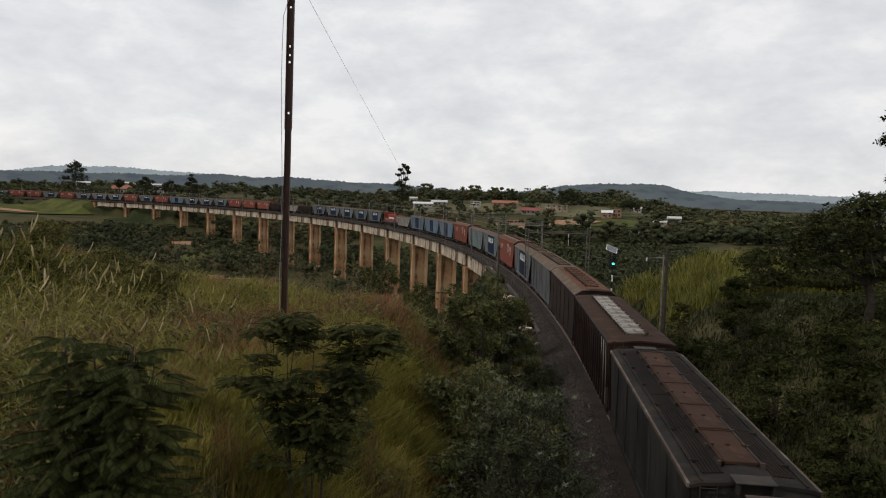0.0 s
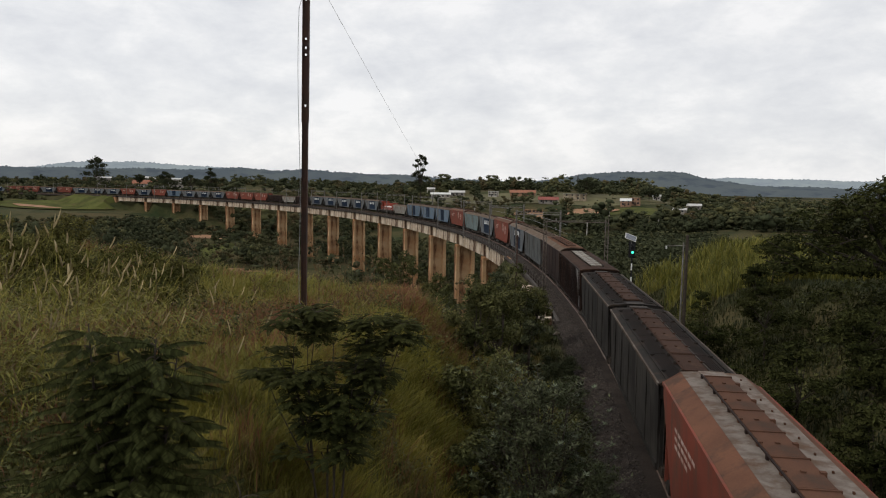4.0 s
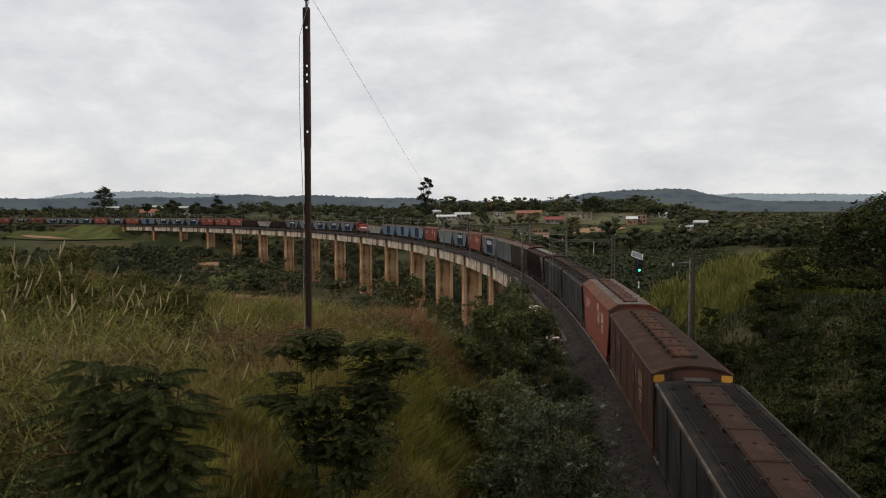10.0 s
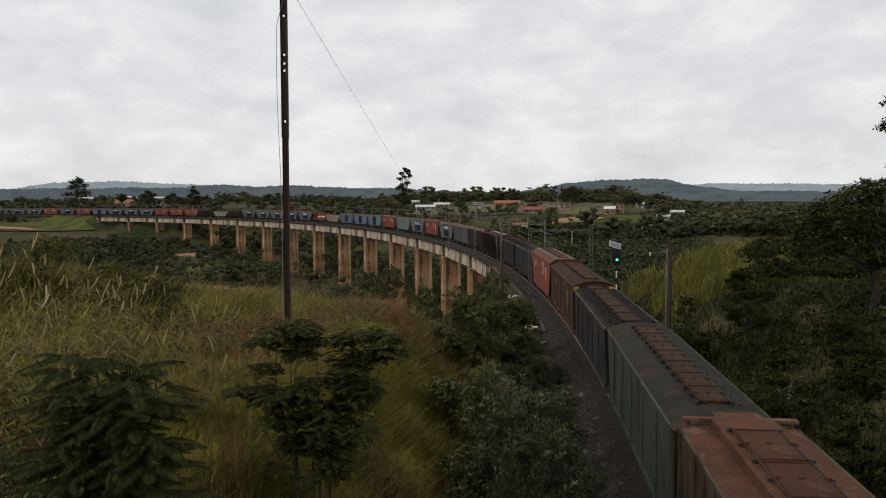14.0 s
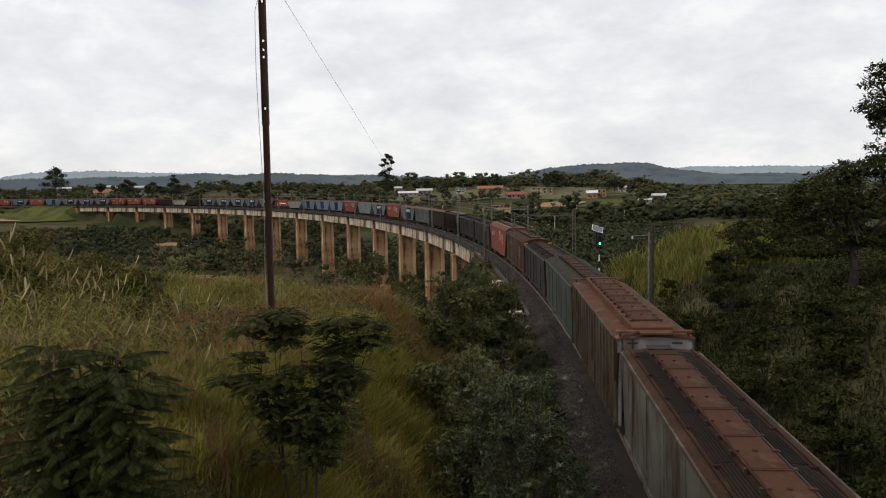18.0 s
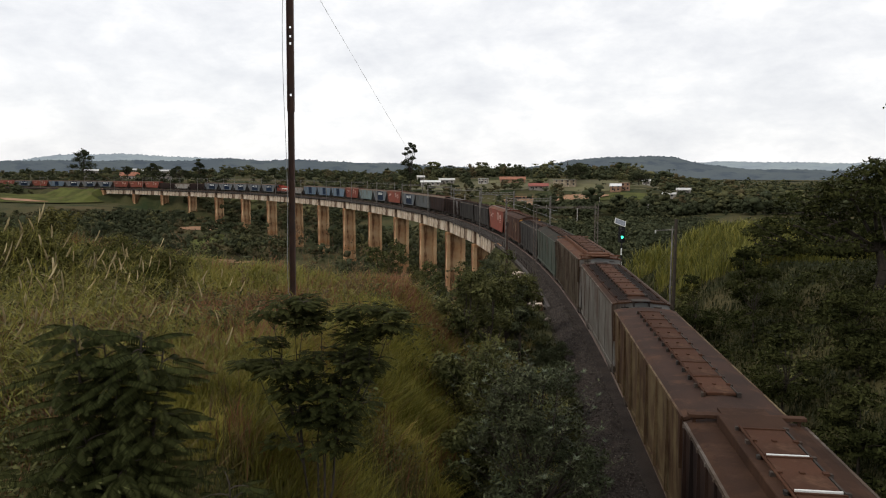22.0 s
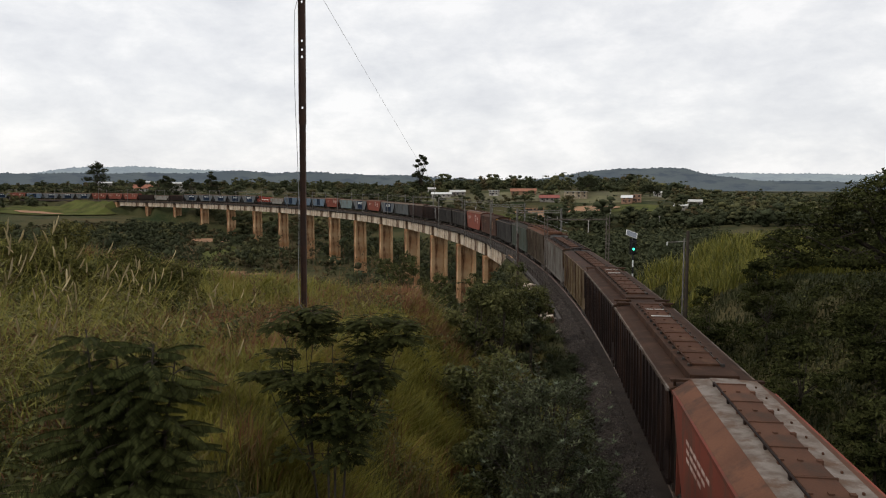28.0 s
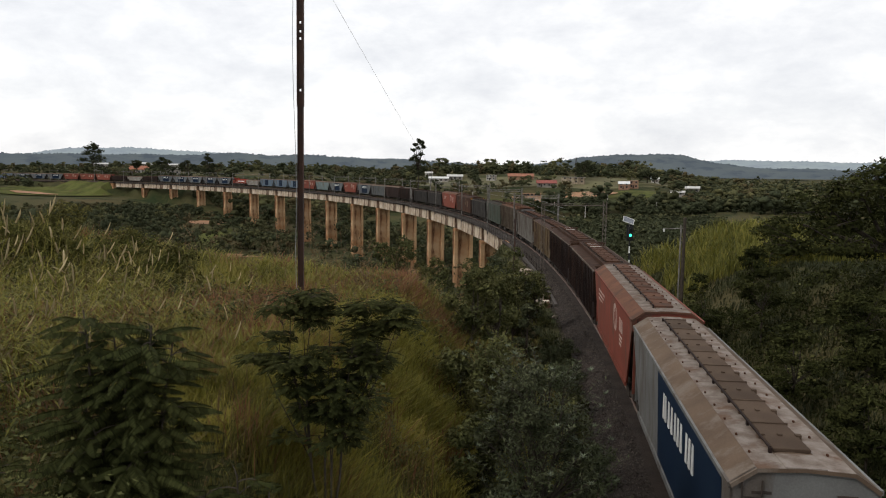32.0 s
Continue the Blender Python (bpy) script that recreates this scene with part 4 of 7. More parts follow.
    for i in range(hatches):
        y = -hatch_span + step * (i + 0.5)
        if src is None:
            b = bmesh.new(); box(b, -hatch_w, hatch_w, -step / 2 + gap, step / 2 - gap, 0.0, 0.09, 0.015)
            box(b, -hatch_w - 0.02, hatch_w + 0.02, step / 2 - gap - 0.06, step / 2 - gap - 0.01, 0.05, 0.12)
            for sx in (-1, 1):
                box(b, sx * hatch_w - 0.06, sx * hatch_w + 0.06, -0.06, 0.06, 0.0, 0.13)
            box(b, -0.05, 0.05, -0.05, 0.05, 0.08, 0.13)
            src = part("hatch_cover", b, M[hatch], car); src.matrix_basis = pose(0, y, zt - 0.015)
        else:
            wry = 0.0 if stripe else 0.9 * math.sin(i * 2.7 + len(label))
            reuse(src, "hatch_cover", pose(0, y, zt - 0.015 + abs(wry) * 0.012, wry, 0, wry * 0.7), car)
    for i in marks:
        y = -hatch_span + step * i
        b = bmesh.new(); box(b, -hatch_w + 0.02, hatch_w - 0.02, y - 0.03, y + 0.02, zt + 0.06, zt + 0.125, 0.008)
        part("hatch_edge", b, M["logo_white"], car, "bare white hatch edge")
    b = bmesh.new(); bar(b, (-hatch_w - 0.07, -hatch_span, zt + 0.1), (-hatch_w - 0.07, hatch_span, zt + 0.1), 0.03, seg=6)
    for i in range(hatches + 1):
        y = -hatch_span + step * i
        box(b, -hatch_w - 0.1, -hatch_w - 0.04, y - 0.05, y + 0.05, zt - 0.06, zt + 0.1)
    part("hatch_bar", b, M[hatch if not stripe else "dark_steel"] if stripe is None else M["brown_side"], car)
    if not stripe:
        b = bmesh.new(); box(b, hatch_w + 0.03, hatch_w + 0.075, -hatch_span, hatch_span, zt - 0.05, zt + 0.07)
        for i in range(2 * hatches + 1):
            y = -hatch_span + step * i / 2
            box(b, hatch_w + 0.02, hatch_w + 0.13, y - 0.045, y + 0.045, zt - 0.05, zt + 0.1)
            box(b, -hatch_w - 0.17, -hatch_w - 0.04, y - 0.05, y + 0.05, zt - 0.05, zt + 0.09)
        part("hatch_rail", b, M["dark_steel"], car, "dark hatch rail with lugs")
    if grate:
        for sx in (-1, 1):
            for k in range(4):
                y0 = -half + 0.5 + (2 * half - 1.0) * k / 4
                y1 = y0 + (2 * half - 1.0) / 4 - 0.05
                b = bmesh.new()
                for j in range(6):
                    x0 = 0.58 + j * 0.088
                    zj = roof_z(x0 + 0.03)
                    box(b, min(sx * x0, sx * (x0 + 0.06)), max(sx * x0, sx * (x0 + 0.06)), y0, y1, zj + 0.004, zj + 0.03)
                part("roof_grating", b, M[grate], rf, "black-brown grating beside the hatches")
    if loops:
        src = None
        for i in range(14):
            y = -hatch_span + 2 * hatch_span * i / 13
            for x in (0.72,) if loops == 1 else (-0.9, 0.72):
                if src is None:
                    b = bmesh.new(); box(b, -0.022, 0.022, -0.03, 0.03, 0, 0.055, 0.006); src = part("latch", b, M["rust_hatch"], car); src.matrix_basis = pose(x, y, roof_z(x) + 0.004)
                else:
                    reuse(src, "latch", pose(x, y, roof_z(x) + 0.004), car)
    if lip:
        for sx in (-1, 1):
            b = bmesh.new(); box(b, sx * 1.2 - 0.02, sx * 1.2 + 0.02, -half, half, ze + 0.06, ze + 0.13)
            for i in range(6):
                y = -half + 2 * half * (i + 0.5) / 6
                box(b, min(sx * 1.2, sx * 1.02), max(sx * 1.2, sx * 1.02), y - 0.03, y + 0.03, ze + 0.08, ze + 0.17)
            part("roof_rail", b, T, car)
        for sy in (-1, 1):
            b = bmesh.new(); box(b, -0.5, 0.45, min(sy * (half - 0.3), sy * (half + 0.28)), max(sy * (half - 0.3), sy * (half + 0.28)), ze + 0.16, ze + 0.2, 0.01)
            for x in (-0.42, 0.38):
                box(b, x - 0.03, x + 0.03, min(sy * half, sy * (half + 0.25)), max(sy * half, sy * (half + 0.25)), ze - 0.1, ze + 0.16)
            part("end_step", b, M["dark_steel"], car, "dark step plate at the roof end")
    # ends: upper band, sloped floor sheet, posts, ladder
    E_ = M[end] if end else S
    for sy in (-1, 1):
        b = bmesh.new()
        pts = prof + [(1.44, ze - knee - 0.05), (-1.44, ze - knee - 0.05)]
        extrude_profile(b, pts[::-1], sy * (half - 0.03) - 0.03, sy * (half - 0.03) + 0.03)
        ew = part("end_wall", b, E_, car)
        for x in (-0.85, 0.85):
            b = bmesh.new(); box(b, x - 0.2, x + 0.2, sy * half - 0.01 if sy > 0 else sy * half - 0.02, sy * half + 0.02 if sy > 0 else sy * half + 0.01, ze - 0.2, ze - 0.14)
            part("end_bracket", b, M["dark_steel"], ew)
        b = bmesh.new()
        q = [(half - 0.05, ze - knee - 0.05), (half - 2.6, 1.15), (half - 2.7, 1.15), (half - 0.15, ze - knee - 0.05)]
        va = [b.verts.new((-1.4, sy * y, z)) for y, z in q]; vb = [b.verts.new((1.4, sy * y, z)) for y, z in q]
        b.faces.new(va); b.faces.new(vb[::-1])
        for i in range(4):
            b.faces.new((va[i], va[(i + 1) % 4], vb[(i + 1) % 4], vb[i]))
        bmesh.ops.recalc_face_normals(b, faces=b.faces)
        part("slope_sheet", b, M["dark_steel"], car)
        for x in (-1.3, 1.3):
            b = bmesh.new(); box(b, x - 0.06, x + 0.06, sy * (half - 0.12) - 0.06, sy * (half - 0.12) + 0.06, 1.1, ze - knee)
            part("corner_post", b, E_, car)
        b = bmesh.new()
        for x in (-1.25, -0.85):
            bar(b, (x, sy * (half + 0.04), 1.0), (x, sy * (half + 0.04), ze + 0.1), 0.02, seg=5)
        for i in range(9):
            z = 1.15 + i * 0.36
            bar(b, (-1.25, sy * (half + 0.04), z), (-0.85, sy * (half + 0.04), z), 0.016, seg=5)
        part("ladder", b, M["dark_steel"], car)
        if corners:
            for x in (-1.27, 1.27):
                b = bmesh.new(); box(b, x - 0.2, x + 0.2, sy * half - 0.06, sy * half + 0.06, ze - 0.32, ze - 0.02); part("corner_plate", b, M[corners], ew, "orange corner plate")
    b = bmesh.new()
    for y in (-3.6, 0.0, 3.6):
        v = [b.verts.new(c) for c in ((-1.3, y - 1.6, 1.3), (1.3, y - 1.6, 1.3), (1.3, y + 1.6, 1.3), (-1.3, y + 1.6, 1.3))]
        w = [b.verts.new(c) for c in ((-0.45, y - 0.5, 0.4), (0.45, y - 0.5, 0.4), (0.45, y + 0.5, 0.4), (-0.45, y + 0.5, 0.4))]
        for i in range(4):
            b.faces.new((v[i], v[(i + 1) % 4], w[(i + 1) % 4], w[i]))
        b.faces.new(w)
    part("discharge_chute", b, M["dark_steel"], car)
    for o in car.children_recursive:
        if wide != 1.0 and o.parent == car:
            o.scale.x = wide
    running_gear(car)
    return car


def locomotive():
    car = root("locomotive")
    tagged(car, "red diesel locomotive running within the train", "locomotive")
    b = bmesh.new(); box(b, -1.5, 1.5, -7.8, 7.8, 1.1, 1.55, 0.05); part("platform", b, M["dark_steel"], car)
    b = bmesh.new(); box(b, -0.95, 0.95, -7.2, 3.4, 1.55, 3.9, 0.15); part("long_hood", b, M["loco_red"], car)
    b = bmesh.new(); box(b, -1.45, 1.45, 3.4, 5.7, 1.55, 4.4, 0.12); cab = part("cab", b, M["loco_red"], car)
    b = bmesh.new(); box(b, -0.95, 0.95, 5.7, 7.4, 1.55, 3.1, 0.15); part("short_hood", b, M["loco_red"], car)
    for sx in (-1, 1):
        b = bmesh.new(); box(b, sx * 1.47 - 0.02, sx * 1.47 + 0.02, 3.8, 5.3, 3.1, 3.95); part("cab_window", b, M["glass"], cab)
        b = bmesh.new()
        for i in range(14):
            bar(b, (sx * 1.42, -7.5 + i * 0.82, 1.55), (sx * 1.42, -7.5 + i * 0.82, 2.6), 0.02, seg=4)
        bar(b, (sx * 1.42, -7.5, 2.6), (sx * 1.42, 3.2, 2.6), 0.022, seg=4)
        part("handrail", b, M["logo_white"], car)
    b = bmesh.new(); bar(b, (0, -5, 3.85), (0, -5, 4.15), 0.7, seg=18); bar(b, (0, -2.6, 3.85), (0, -2.6, 4.1), 0.7, seg=18); part("roof_fan", b, M["dark_steel"], car)
    b = bmesh.new(); box(b, -1.2, 1.2, -2.2, 2.2, 0.5, 1.1, 0.1); part("fuel_tank", b, M["dark_steel"], car)
    b = bmesh.new(); box(b, -0.97, -0.955, -5.5, 1.5, 2.5, 2.9); part("side_band", b, M["logo_white"], car)
    running_gear(car, 5.2)
    return car


def build_train():
    """Returns (car, its number in the train); car c spans s from CAR*(c-1) to CAR*c when the clip is 6 s old."""
    kinds = {
        "red": dict(label="red covered hopper wagon with pale-striped dusty roof and round mark", ze=4.4, side="red_side", top="red_roof", stripe="grey_roof", hatch="red_hatch", hatches=8, hatch_span=7.0, logo="disc", end="red_side", loops=1, seams=0),
        "navy": dict(label="pale grey hopper wagon with navy side panel and white bars", ze=4.3, side="grey_side", top="tan_roof", stripe="grey_roof", hatch="tan_hatch", hatches=8, hatch_span=7.0, panel=(-7.2, 1.4, "navy"), logo="word", loops=2, seams=0),
        "marked": dict(label="grey hopper wagon with a dark blue middle panel and white bars", ze=4.2, side="slate_pale", top="tan_roof", hatch="tan_hatch", hatches=8, panel=(-3.9, 2.6, "navy"), logo="word_mid", inset=2.3, seams=0),
        "brown_box": dict(label="dark brown hopper wagon with round mark and orange corner plates", ze=4.25, roof="arch", side="rust_side", top="brown_roof", hatch="rust_hatch", hatches=6, hatch_w=0.36, logo="disc", corners="yellow", inset=0.5),
        "soot": dict(label="soot-grey hopper wagon with a black roof and brown hatches", ze=4.1, roof="flat", side="dark_side", top="dark_roof", hatch="umber_hatch", hatches=5, hatch_w=0.42, hatch_span=6.6, gap=0.07, lip=True, inset=0.3, grate="grate", chord="dust_edge", half=7.6),
        "green": dict(label="grey-green hopper wagon with a long brown hatch row", ze=4.25, roof="arch", side="green_side", top="olive_roof", hatch="umber_hatch", hatches=7, hatch_w=0.4, loops=1, inset=0.5),
        "rust": dict(label="tan-grey ribbed hopper wagon with rusty roof and pale end", ze=4.6, roof="flat", side="drab_side", top="rust_roof", hatch="rust_hatch", hatches=6, hatch_w=0.5, gap=0.1, ribs=17, walk_top="rust_roof", end="pale_end", inset=0.3),
        "steel": dict(label="streaked pale grey hopper wagon with a dark brown roof", wide=0.94, ze=4.3, roof="flat", side="steel_side", top="brown_roof", hatch="rust_hatch", hatches=6, hatch_w=0.45, gap=0.06, lip=True, inset=0.3, end="pale_end", grate="grate", chord="dust_edge", half=7.65),
        "tan": dict(label="streaked tan hopper wagon with a dark umber flat roof", wide=0.94, ze=4.15, roof="flat", side="tan_side", top="umber_roof", hatch="rust_hatch", hatches=7, hatch_w=0.45, ribs=9, inset=0.3),
        "ribbed": dict(label="dark brown ribbed hopper wagon with a raised roof walkway and hatches", ze=4.25, roof="flat", side="brown_side", top="brown_roof", hatch="rust_hatch", hatches=7, hatch_w=0.46, gap=0.07, ribs=19, walk_top="brown_roof", inset=0.2, marks=(5, 6), caps=True, chord="dust_edge"),
        "ribbed_pale": dict(label="dark brown ribbed hopper wagon with worn whitish hatches", ze=4.25, roof="flat", side="brown_side", top="brown_roof", hatch="worn_hatch", hatches=9, hatch_w=0.42, gap=0.05, ribs=19, inset=0.2, panel=(-7.0, -5.4, "pale_end"), loops=1),
        "rust_dark": dict(label="dark brown hopper wagon with dusty tan roof and rusty hatches", ze=4.25, side="brown_side", top="tan_roof", hatch="rust_hatch", hatches=8, hatch_w=0.42, stripe="rust_roof", inset=0.5),
        "slate": dict(label="slate-grey hopper wagon with a dusty roof", ze=4.2, side="slate_side", top="tan_roof", hatch="tan_hatch", hatches=8, inset=0.6),
        "blue": dict(label="faded blue-grey hopper wagon", side="blue_side", top="tan_roof", hatch="tan_hatch", hatches=8, panel=(-1.8, 1.8, "navy")),
        "teal": dict(label="faded teal hopper wagon", side="teal_side", top="tan_roof", hatch="tan_hatch", hatches=8),
        "white": dict(label="off-white low short-bodied hopper wagon", side="white_side", top="tan_roof", hatch="tan_hatch", hatches=6, hatch_span=5.0, ze=3.3, inset=2.2),
        "low": dict(label="dark brown low-sided wagon with a rusty roof", side="brown_side", top="brown_roof", hatch="rust_hatch", hatches=6, ze=3.7, roof="flat", ribs=11, inset=0.2),
    }
    order = {0: "red", -1: "brown_box", -2: "soot", -3: "green", -4: "rust", -5: "steel", -6: "tan", -7: "ribbed", -8: "ribbed", -9: "red", -10: "navy",
             1: "soot", 2: "soot", 3: "ribbed_pale", 4: "rust_dark", 5: "slate", 6: "marked", 7: "red", 8: "marked", 9: "teal", 10: "red", 11: "blue", 12: "blue", 13: "blue", 14: "white", 15: "loco",
             16: "marked", 17: "marked", 18: "marked", 19: "marked", 20: "marked", 21: "low", 22: "white", 23: "low", 24: "red", 25: "red", 26: "red", 27: "marked", 28: "marked", 29: "marked", 30: "blue",
             31: "red", 32: "marked", 33: "red", 34: "marked", 35: "marked", 36: "marked", 37: "red", 38: "marked", 39: "red", 40: "red", 41: "marked", 42: "blue", 43: "red"}
    made, train = {}, []
    for c in sorted(order):
        k = order[c]
        if k not in made:
            made[k] = locomotive() if k == "loco" else wagon(k, **kinds[k])
            o = made[k]
        else:
            o = copy_thing(made[k], pose(0, 0, 0))
        train.append((o, c))
    return train


TRAIN = build_train()


def car_pose(c, t):
    mid = CAR * (c - 0.5) + SPEED * (t - 6.0)
    xa, ya, _ = track(mid - 5.3)
    xb, yb, _ = track(mid + 5.3)
    return Matrix.Translation(((xa + xb) / 2, (ya + yb) / 2, 0)) @ Matrix.Rotation(math.atan2(yb - ya, xb - xa) - math.pi / 2, 4, "Z")


def motions():
    """The train rolls away from the camera at a steady pace."""
    for o, c in TRAIN:
        walk(o, [(t, car_pose(c, t)) for t in np.arange(0.0, 32.01, 2.0)])


# ---- vegetation builders ----
def quads(centres, along, across):
    """Pointed leaf quads from centres and two half-axes each."""
    n = len(centres)
    v = np.empty((n, 4, 3), np.float32)
    v[:, 0] = centres - along
    v[:, 1] = centres + across - along * 0.15
    v[:, 2] = centres + along
    v[:, 3] = centres - across - along * 0.15
    return v.reshape(-1, 3), np.arange(n * 4, dtype=np.int32).reshape(-1, 4)


def unit(v):
    return v / np.maximum(np.linalg.norm(v, axis=-1, keepdims=True), 1e-9)


def leaf_quads(rng, centres, size, aspect=0.45, flat=0.35, droop=0.0):
    n = len(centres)
    a = rng.normal(size=(n, 3)); a[:, 2] = a[:, 2] * flat - droop
    a = unit(a)
    b = unit(np.cross(a, rng.normal(size=(n, 3)) * np.array([0.5, 0.5, 1.0]) + np.array([0, 0, 0.8])))
    s = size * rng.uniform(0.6, 1.35, (n, 1))
    return quads(centres, a * s, b * s * aspect)


def facing_quads(rng, centres, out, size, aspect=0.6, loose=0.55):
    """Leaf quads that lie across the way out of their clump, so that the crown takes the light as a body."""
    n = len(centres)
    o = unit(unit(out) + rng.normal(size=(n, 3)) * loose)
    a = unit(np.cross(o, rng.normal(size=(n, 3))))
    b = np.cross(o, a)
    s = size * rng.uniform(0.6, 1.35, (n, 1))
    return quads(centres, a * s, b * s * aspect)


def merge(chunks):
    vs, fs, o = [], [], 0
    for v, f in chunks:
        vs.append(v); fs.append(f + o); o += len(v)
    return np.vstack(vs), np.vstack(fs)


def limb(bm, pts, r0, r1, seg=6):
    for i in range(len(pts) - 1):
        fa, fb = i / (len(pts) - 1), (i + 1) / (len(pts) - 1)
        bar(bm, pts[i], pts[i + 1], r0 + (r1 - r0) * fa, r0 + (r1 - r0) * fb, seg, caps=False)


def tree(name, label, base, clumps, leaf, leaf_mat, trunk_r, seed, fork=0.35, aspect=0.45, flat=0.5, droop=0.0, category="tree", group="", per=1.0, twigs=True):
    """clumps: (dx, dy, dz, radius, flatness, leaves). The trunk forks at a share of the crown's height; a limb runs to each clump."""
    rng = np.random.default_rng(seed)
    t = root(name, pose(*base))
    tagged(t, label, category, group)
    top = max(c[2] for c in clumps)
    fk = Vector((np.mean([c[0] for c in clumps]) * 0.25, np.mean([c[1] for c in clumps]) * 0.25, top * fork))
    bm = bmesh.new()
    mid = fk * 0.5 + Vector((rng.normal() * 0.03 * top, rng.normal() * 0.03 * top, 0))
    limb(bm, [Vector((0, 0, -0.3)), mid, fk], trunk_r, trunk_r * 0.7, 9)
    part("trunk", bm, M["bark"], t)
    bm = bmesh.new()
    for c in clumps:
        e = Vector(c[:3])
        k = fk.lerp(e, 0.5) + Vector((rng.normal() * 0.08, rng.normal() * 0.08, -0.06 * (e - fk).length + 0.04 * top))
        limb(bm, [fk, k, e], trunk_r * 0.5, trunk_r * 0.14, 6)
        if twigs:
            for _ in range(5):
                q = e + Vector(rng.normal(size=3)) * c[3] * 0.6
                limb(bm, [k.lerp(e, 0.6), q], trunk_r * 0.16, trunk_r * 0.05, 4)
    tagged(part("branchwork", bm, M["bark"], t), kind="stuff")
    chunks = []
    for dx, dy, dz, rad, fl, n in clumps:
        n = int(n * per)
        p = rng.normal(size=(n, 3)); p = unit(p) * (rng.uniform(0, 1, (n, 1)) ** 0.42)
        # small tufts within the clump leave gaps and an uneven outline
        tuft = rng.normal(size=(max(4, n // 40), 3)); tuft = unit(tuft) * rng.uniform(0.35, 1.0, (len(tuft), 1)) ** 0.5
        pick = rng.integers(0, len(tuft), n)
        p = np.where(rng.uniform(size=(n, 1)) < 0.75, tuft[pick] + rng.normal(size=(n, 3)) * 0.16, p)
        way = p + np.array([0, 0, 0.5])
        p = p * rad * np.array([1, 1, fl]) + np.array([dx, dy, dz])
        half_ = n // 2
        chunks.append(facing_quads(rng, p[:half_], way[:half_], leaf, aspect, 0.6))
        chunks.append(leaf_quads(rng, p[half_:], leaf, aspect, flat, droop))
    v, f = merge(chunks)
    mesh_ob("crown", v, f, leaf_mat, t)
    return t


def random_clumps(seed, count, rx, ry, z0, z1, rad, n, fl=0.7, hollow=0.25, bias=0.0):
    rng = np.random.default_rng(seed)
    out = []
    for i in range(count):
        a, q = rng.uniform(0, 2 * math.pi), math.sqrt(rng.uniform(hollow, 1))
        h = rng.uniform(0, 1)
        w = math.sin(math.pi * (0.18 + 0.75 * h)) ** 0.7
        out.append((rx * q * w * math.cos(a) + bias * h, ry * q * w * math.sin(a), z0 + (z1 - z0) * h, rad * rng.uniform(0.7, 1.25), fl, n))
    return out


def frond_quads(rng, origin, direction, length, leaflets, leaf, width, hang=0.18):
    """A pinnate leaf: paired leaflets along a drooping midrib."""
    d = unit(np.array(direction, float))
    side = unit(np.cross(d, [0, 0, 1.0]))
    f = np.linspace(0.12, 1, leaflets)
    p = origin + np.outer(f * length, d)
    p[:, 2] -= 0.34 * length * f ** 2
    fwd = np.tile(d, (leaflets, 1)); fwd[:, 2] -= 0.84 * f; fwd = unit(fwd)
    taper = (np.sin(np.pi * (0.12 + 0.83 * f)) ** 0.6)[:, None]
    out = []
    for sg in (-1, 1):
        a = unit(side * sg + fwd * 0.35 + np.array([0, 0, -hang])) * leaf * taper * 0.5
        up = np.cross(a, fwd); b = unit(np.cross(up, a)) * width * 0.5
        out.append(quads((p + a).astype(np.float32), a, b * rng.uniform(0.8, 1.2)))
    rib = quads(((p[:-1] + p[1:]) / 2), (p[1:] - p[:-1]) * 0.6, np.tile(side * 0.004, (leaflets - 1, 1)))
    return out + [rib]


def blades(rng, x, y, z, h, width, lean=0.45, wind=(0.05, 0.02)):
    """Bent grass blades: two quads each, as one strip."""
    n = len(x)
    a = rng.uniform(0, 2 * np.pi, n)
    ca, sa = np.cos(a), np.sin(a)
    k = lean * rng.uniform(0.3, 1.6, n) * h
    ox, oy = k * np.cos(a + 1.57) + wind[0] * h, k * np.sin(a + 1.57) + wind[1] * h
    v = np.empty((n, 6, 3), np.float32)
    w = width * rng.uniform(0.6, 1.4, n)
    for j, (f, ww) in enumerate(((0.0, 0.8), (0.55, 1.0), (1.0, 0.12))):
        cx, cy, cz = x + ox * f ** 2, y + oy * f ** 2, z + h * (f - 0.18 * f ** 3)
        v[:, 2 * j] = np.column_stack([cx - ca * w * ww, cy - sa * w * ww, cz])
        v[:, 2 * j + 1] = np.column_stack([cx + ca * w * ww, cy + sa * w * ww, cz])
    i = np.arange(n, dtype=np.int32)[:, None] * 6
    return v.reshape(-1, 3), np.vstack([i + np.array([[0, 1, 3, 2]]), i + np.array([[2, 3, 5, 4]])]).astype(np.int32)


def polar(rng, n, r0, r1, a0, a1, power=1.0):
    r = (r0 ** power + (r1 ** power - r0 ** power) * rng.uniform(0, 1, n)) ** (1 / power)
    a = np.radians(rng.uniform(a0, a1, n))
    return r * np.sin(a), r * np.cos(a)


# ---- foreground: tall grass on the hill ----
def tufts(rng, cx, cy, each, spread):
    """Blade feet gathered round tussock centres."""
    n = len(cx)
    k = np.repeat(np.arange(n), each)
    return cx[k] + rng.normal(size=len(k)) * spread, cy[k] + rng.normal(size=len(k)) * spread


def on_hill(rng, n, r0, r1, a0, a1, power=0.8):
    x, y = polar(rng, n, r0, r1, a0, a1, power)
    s, d = nearest(x, y)
    keep = (d < -4.8) & (y < 44)
    return x[keep], y[keep], d[keep]


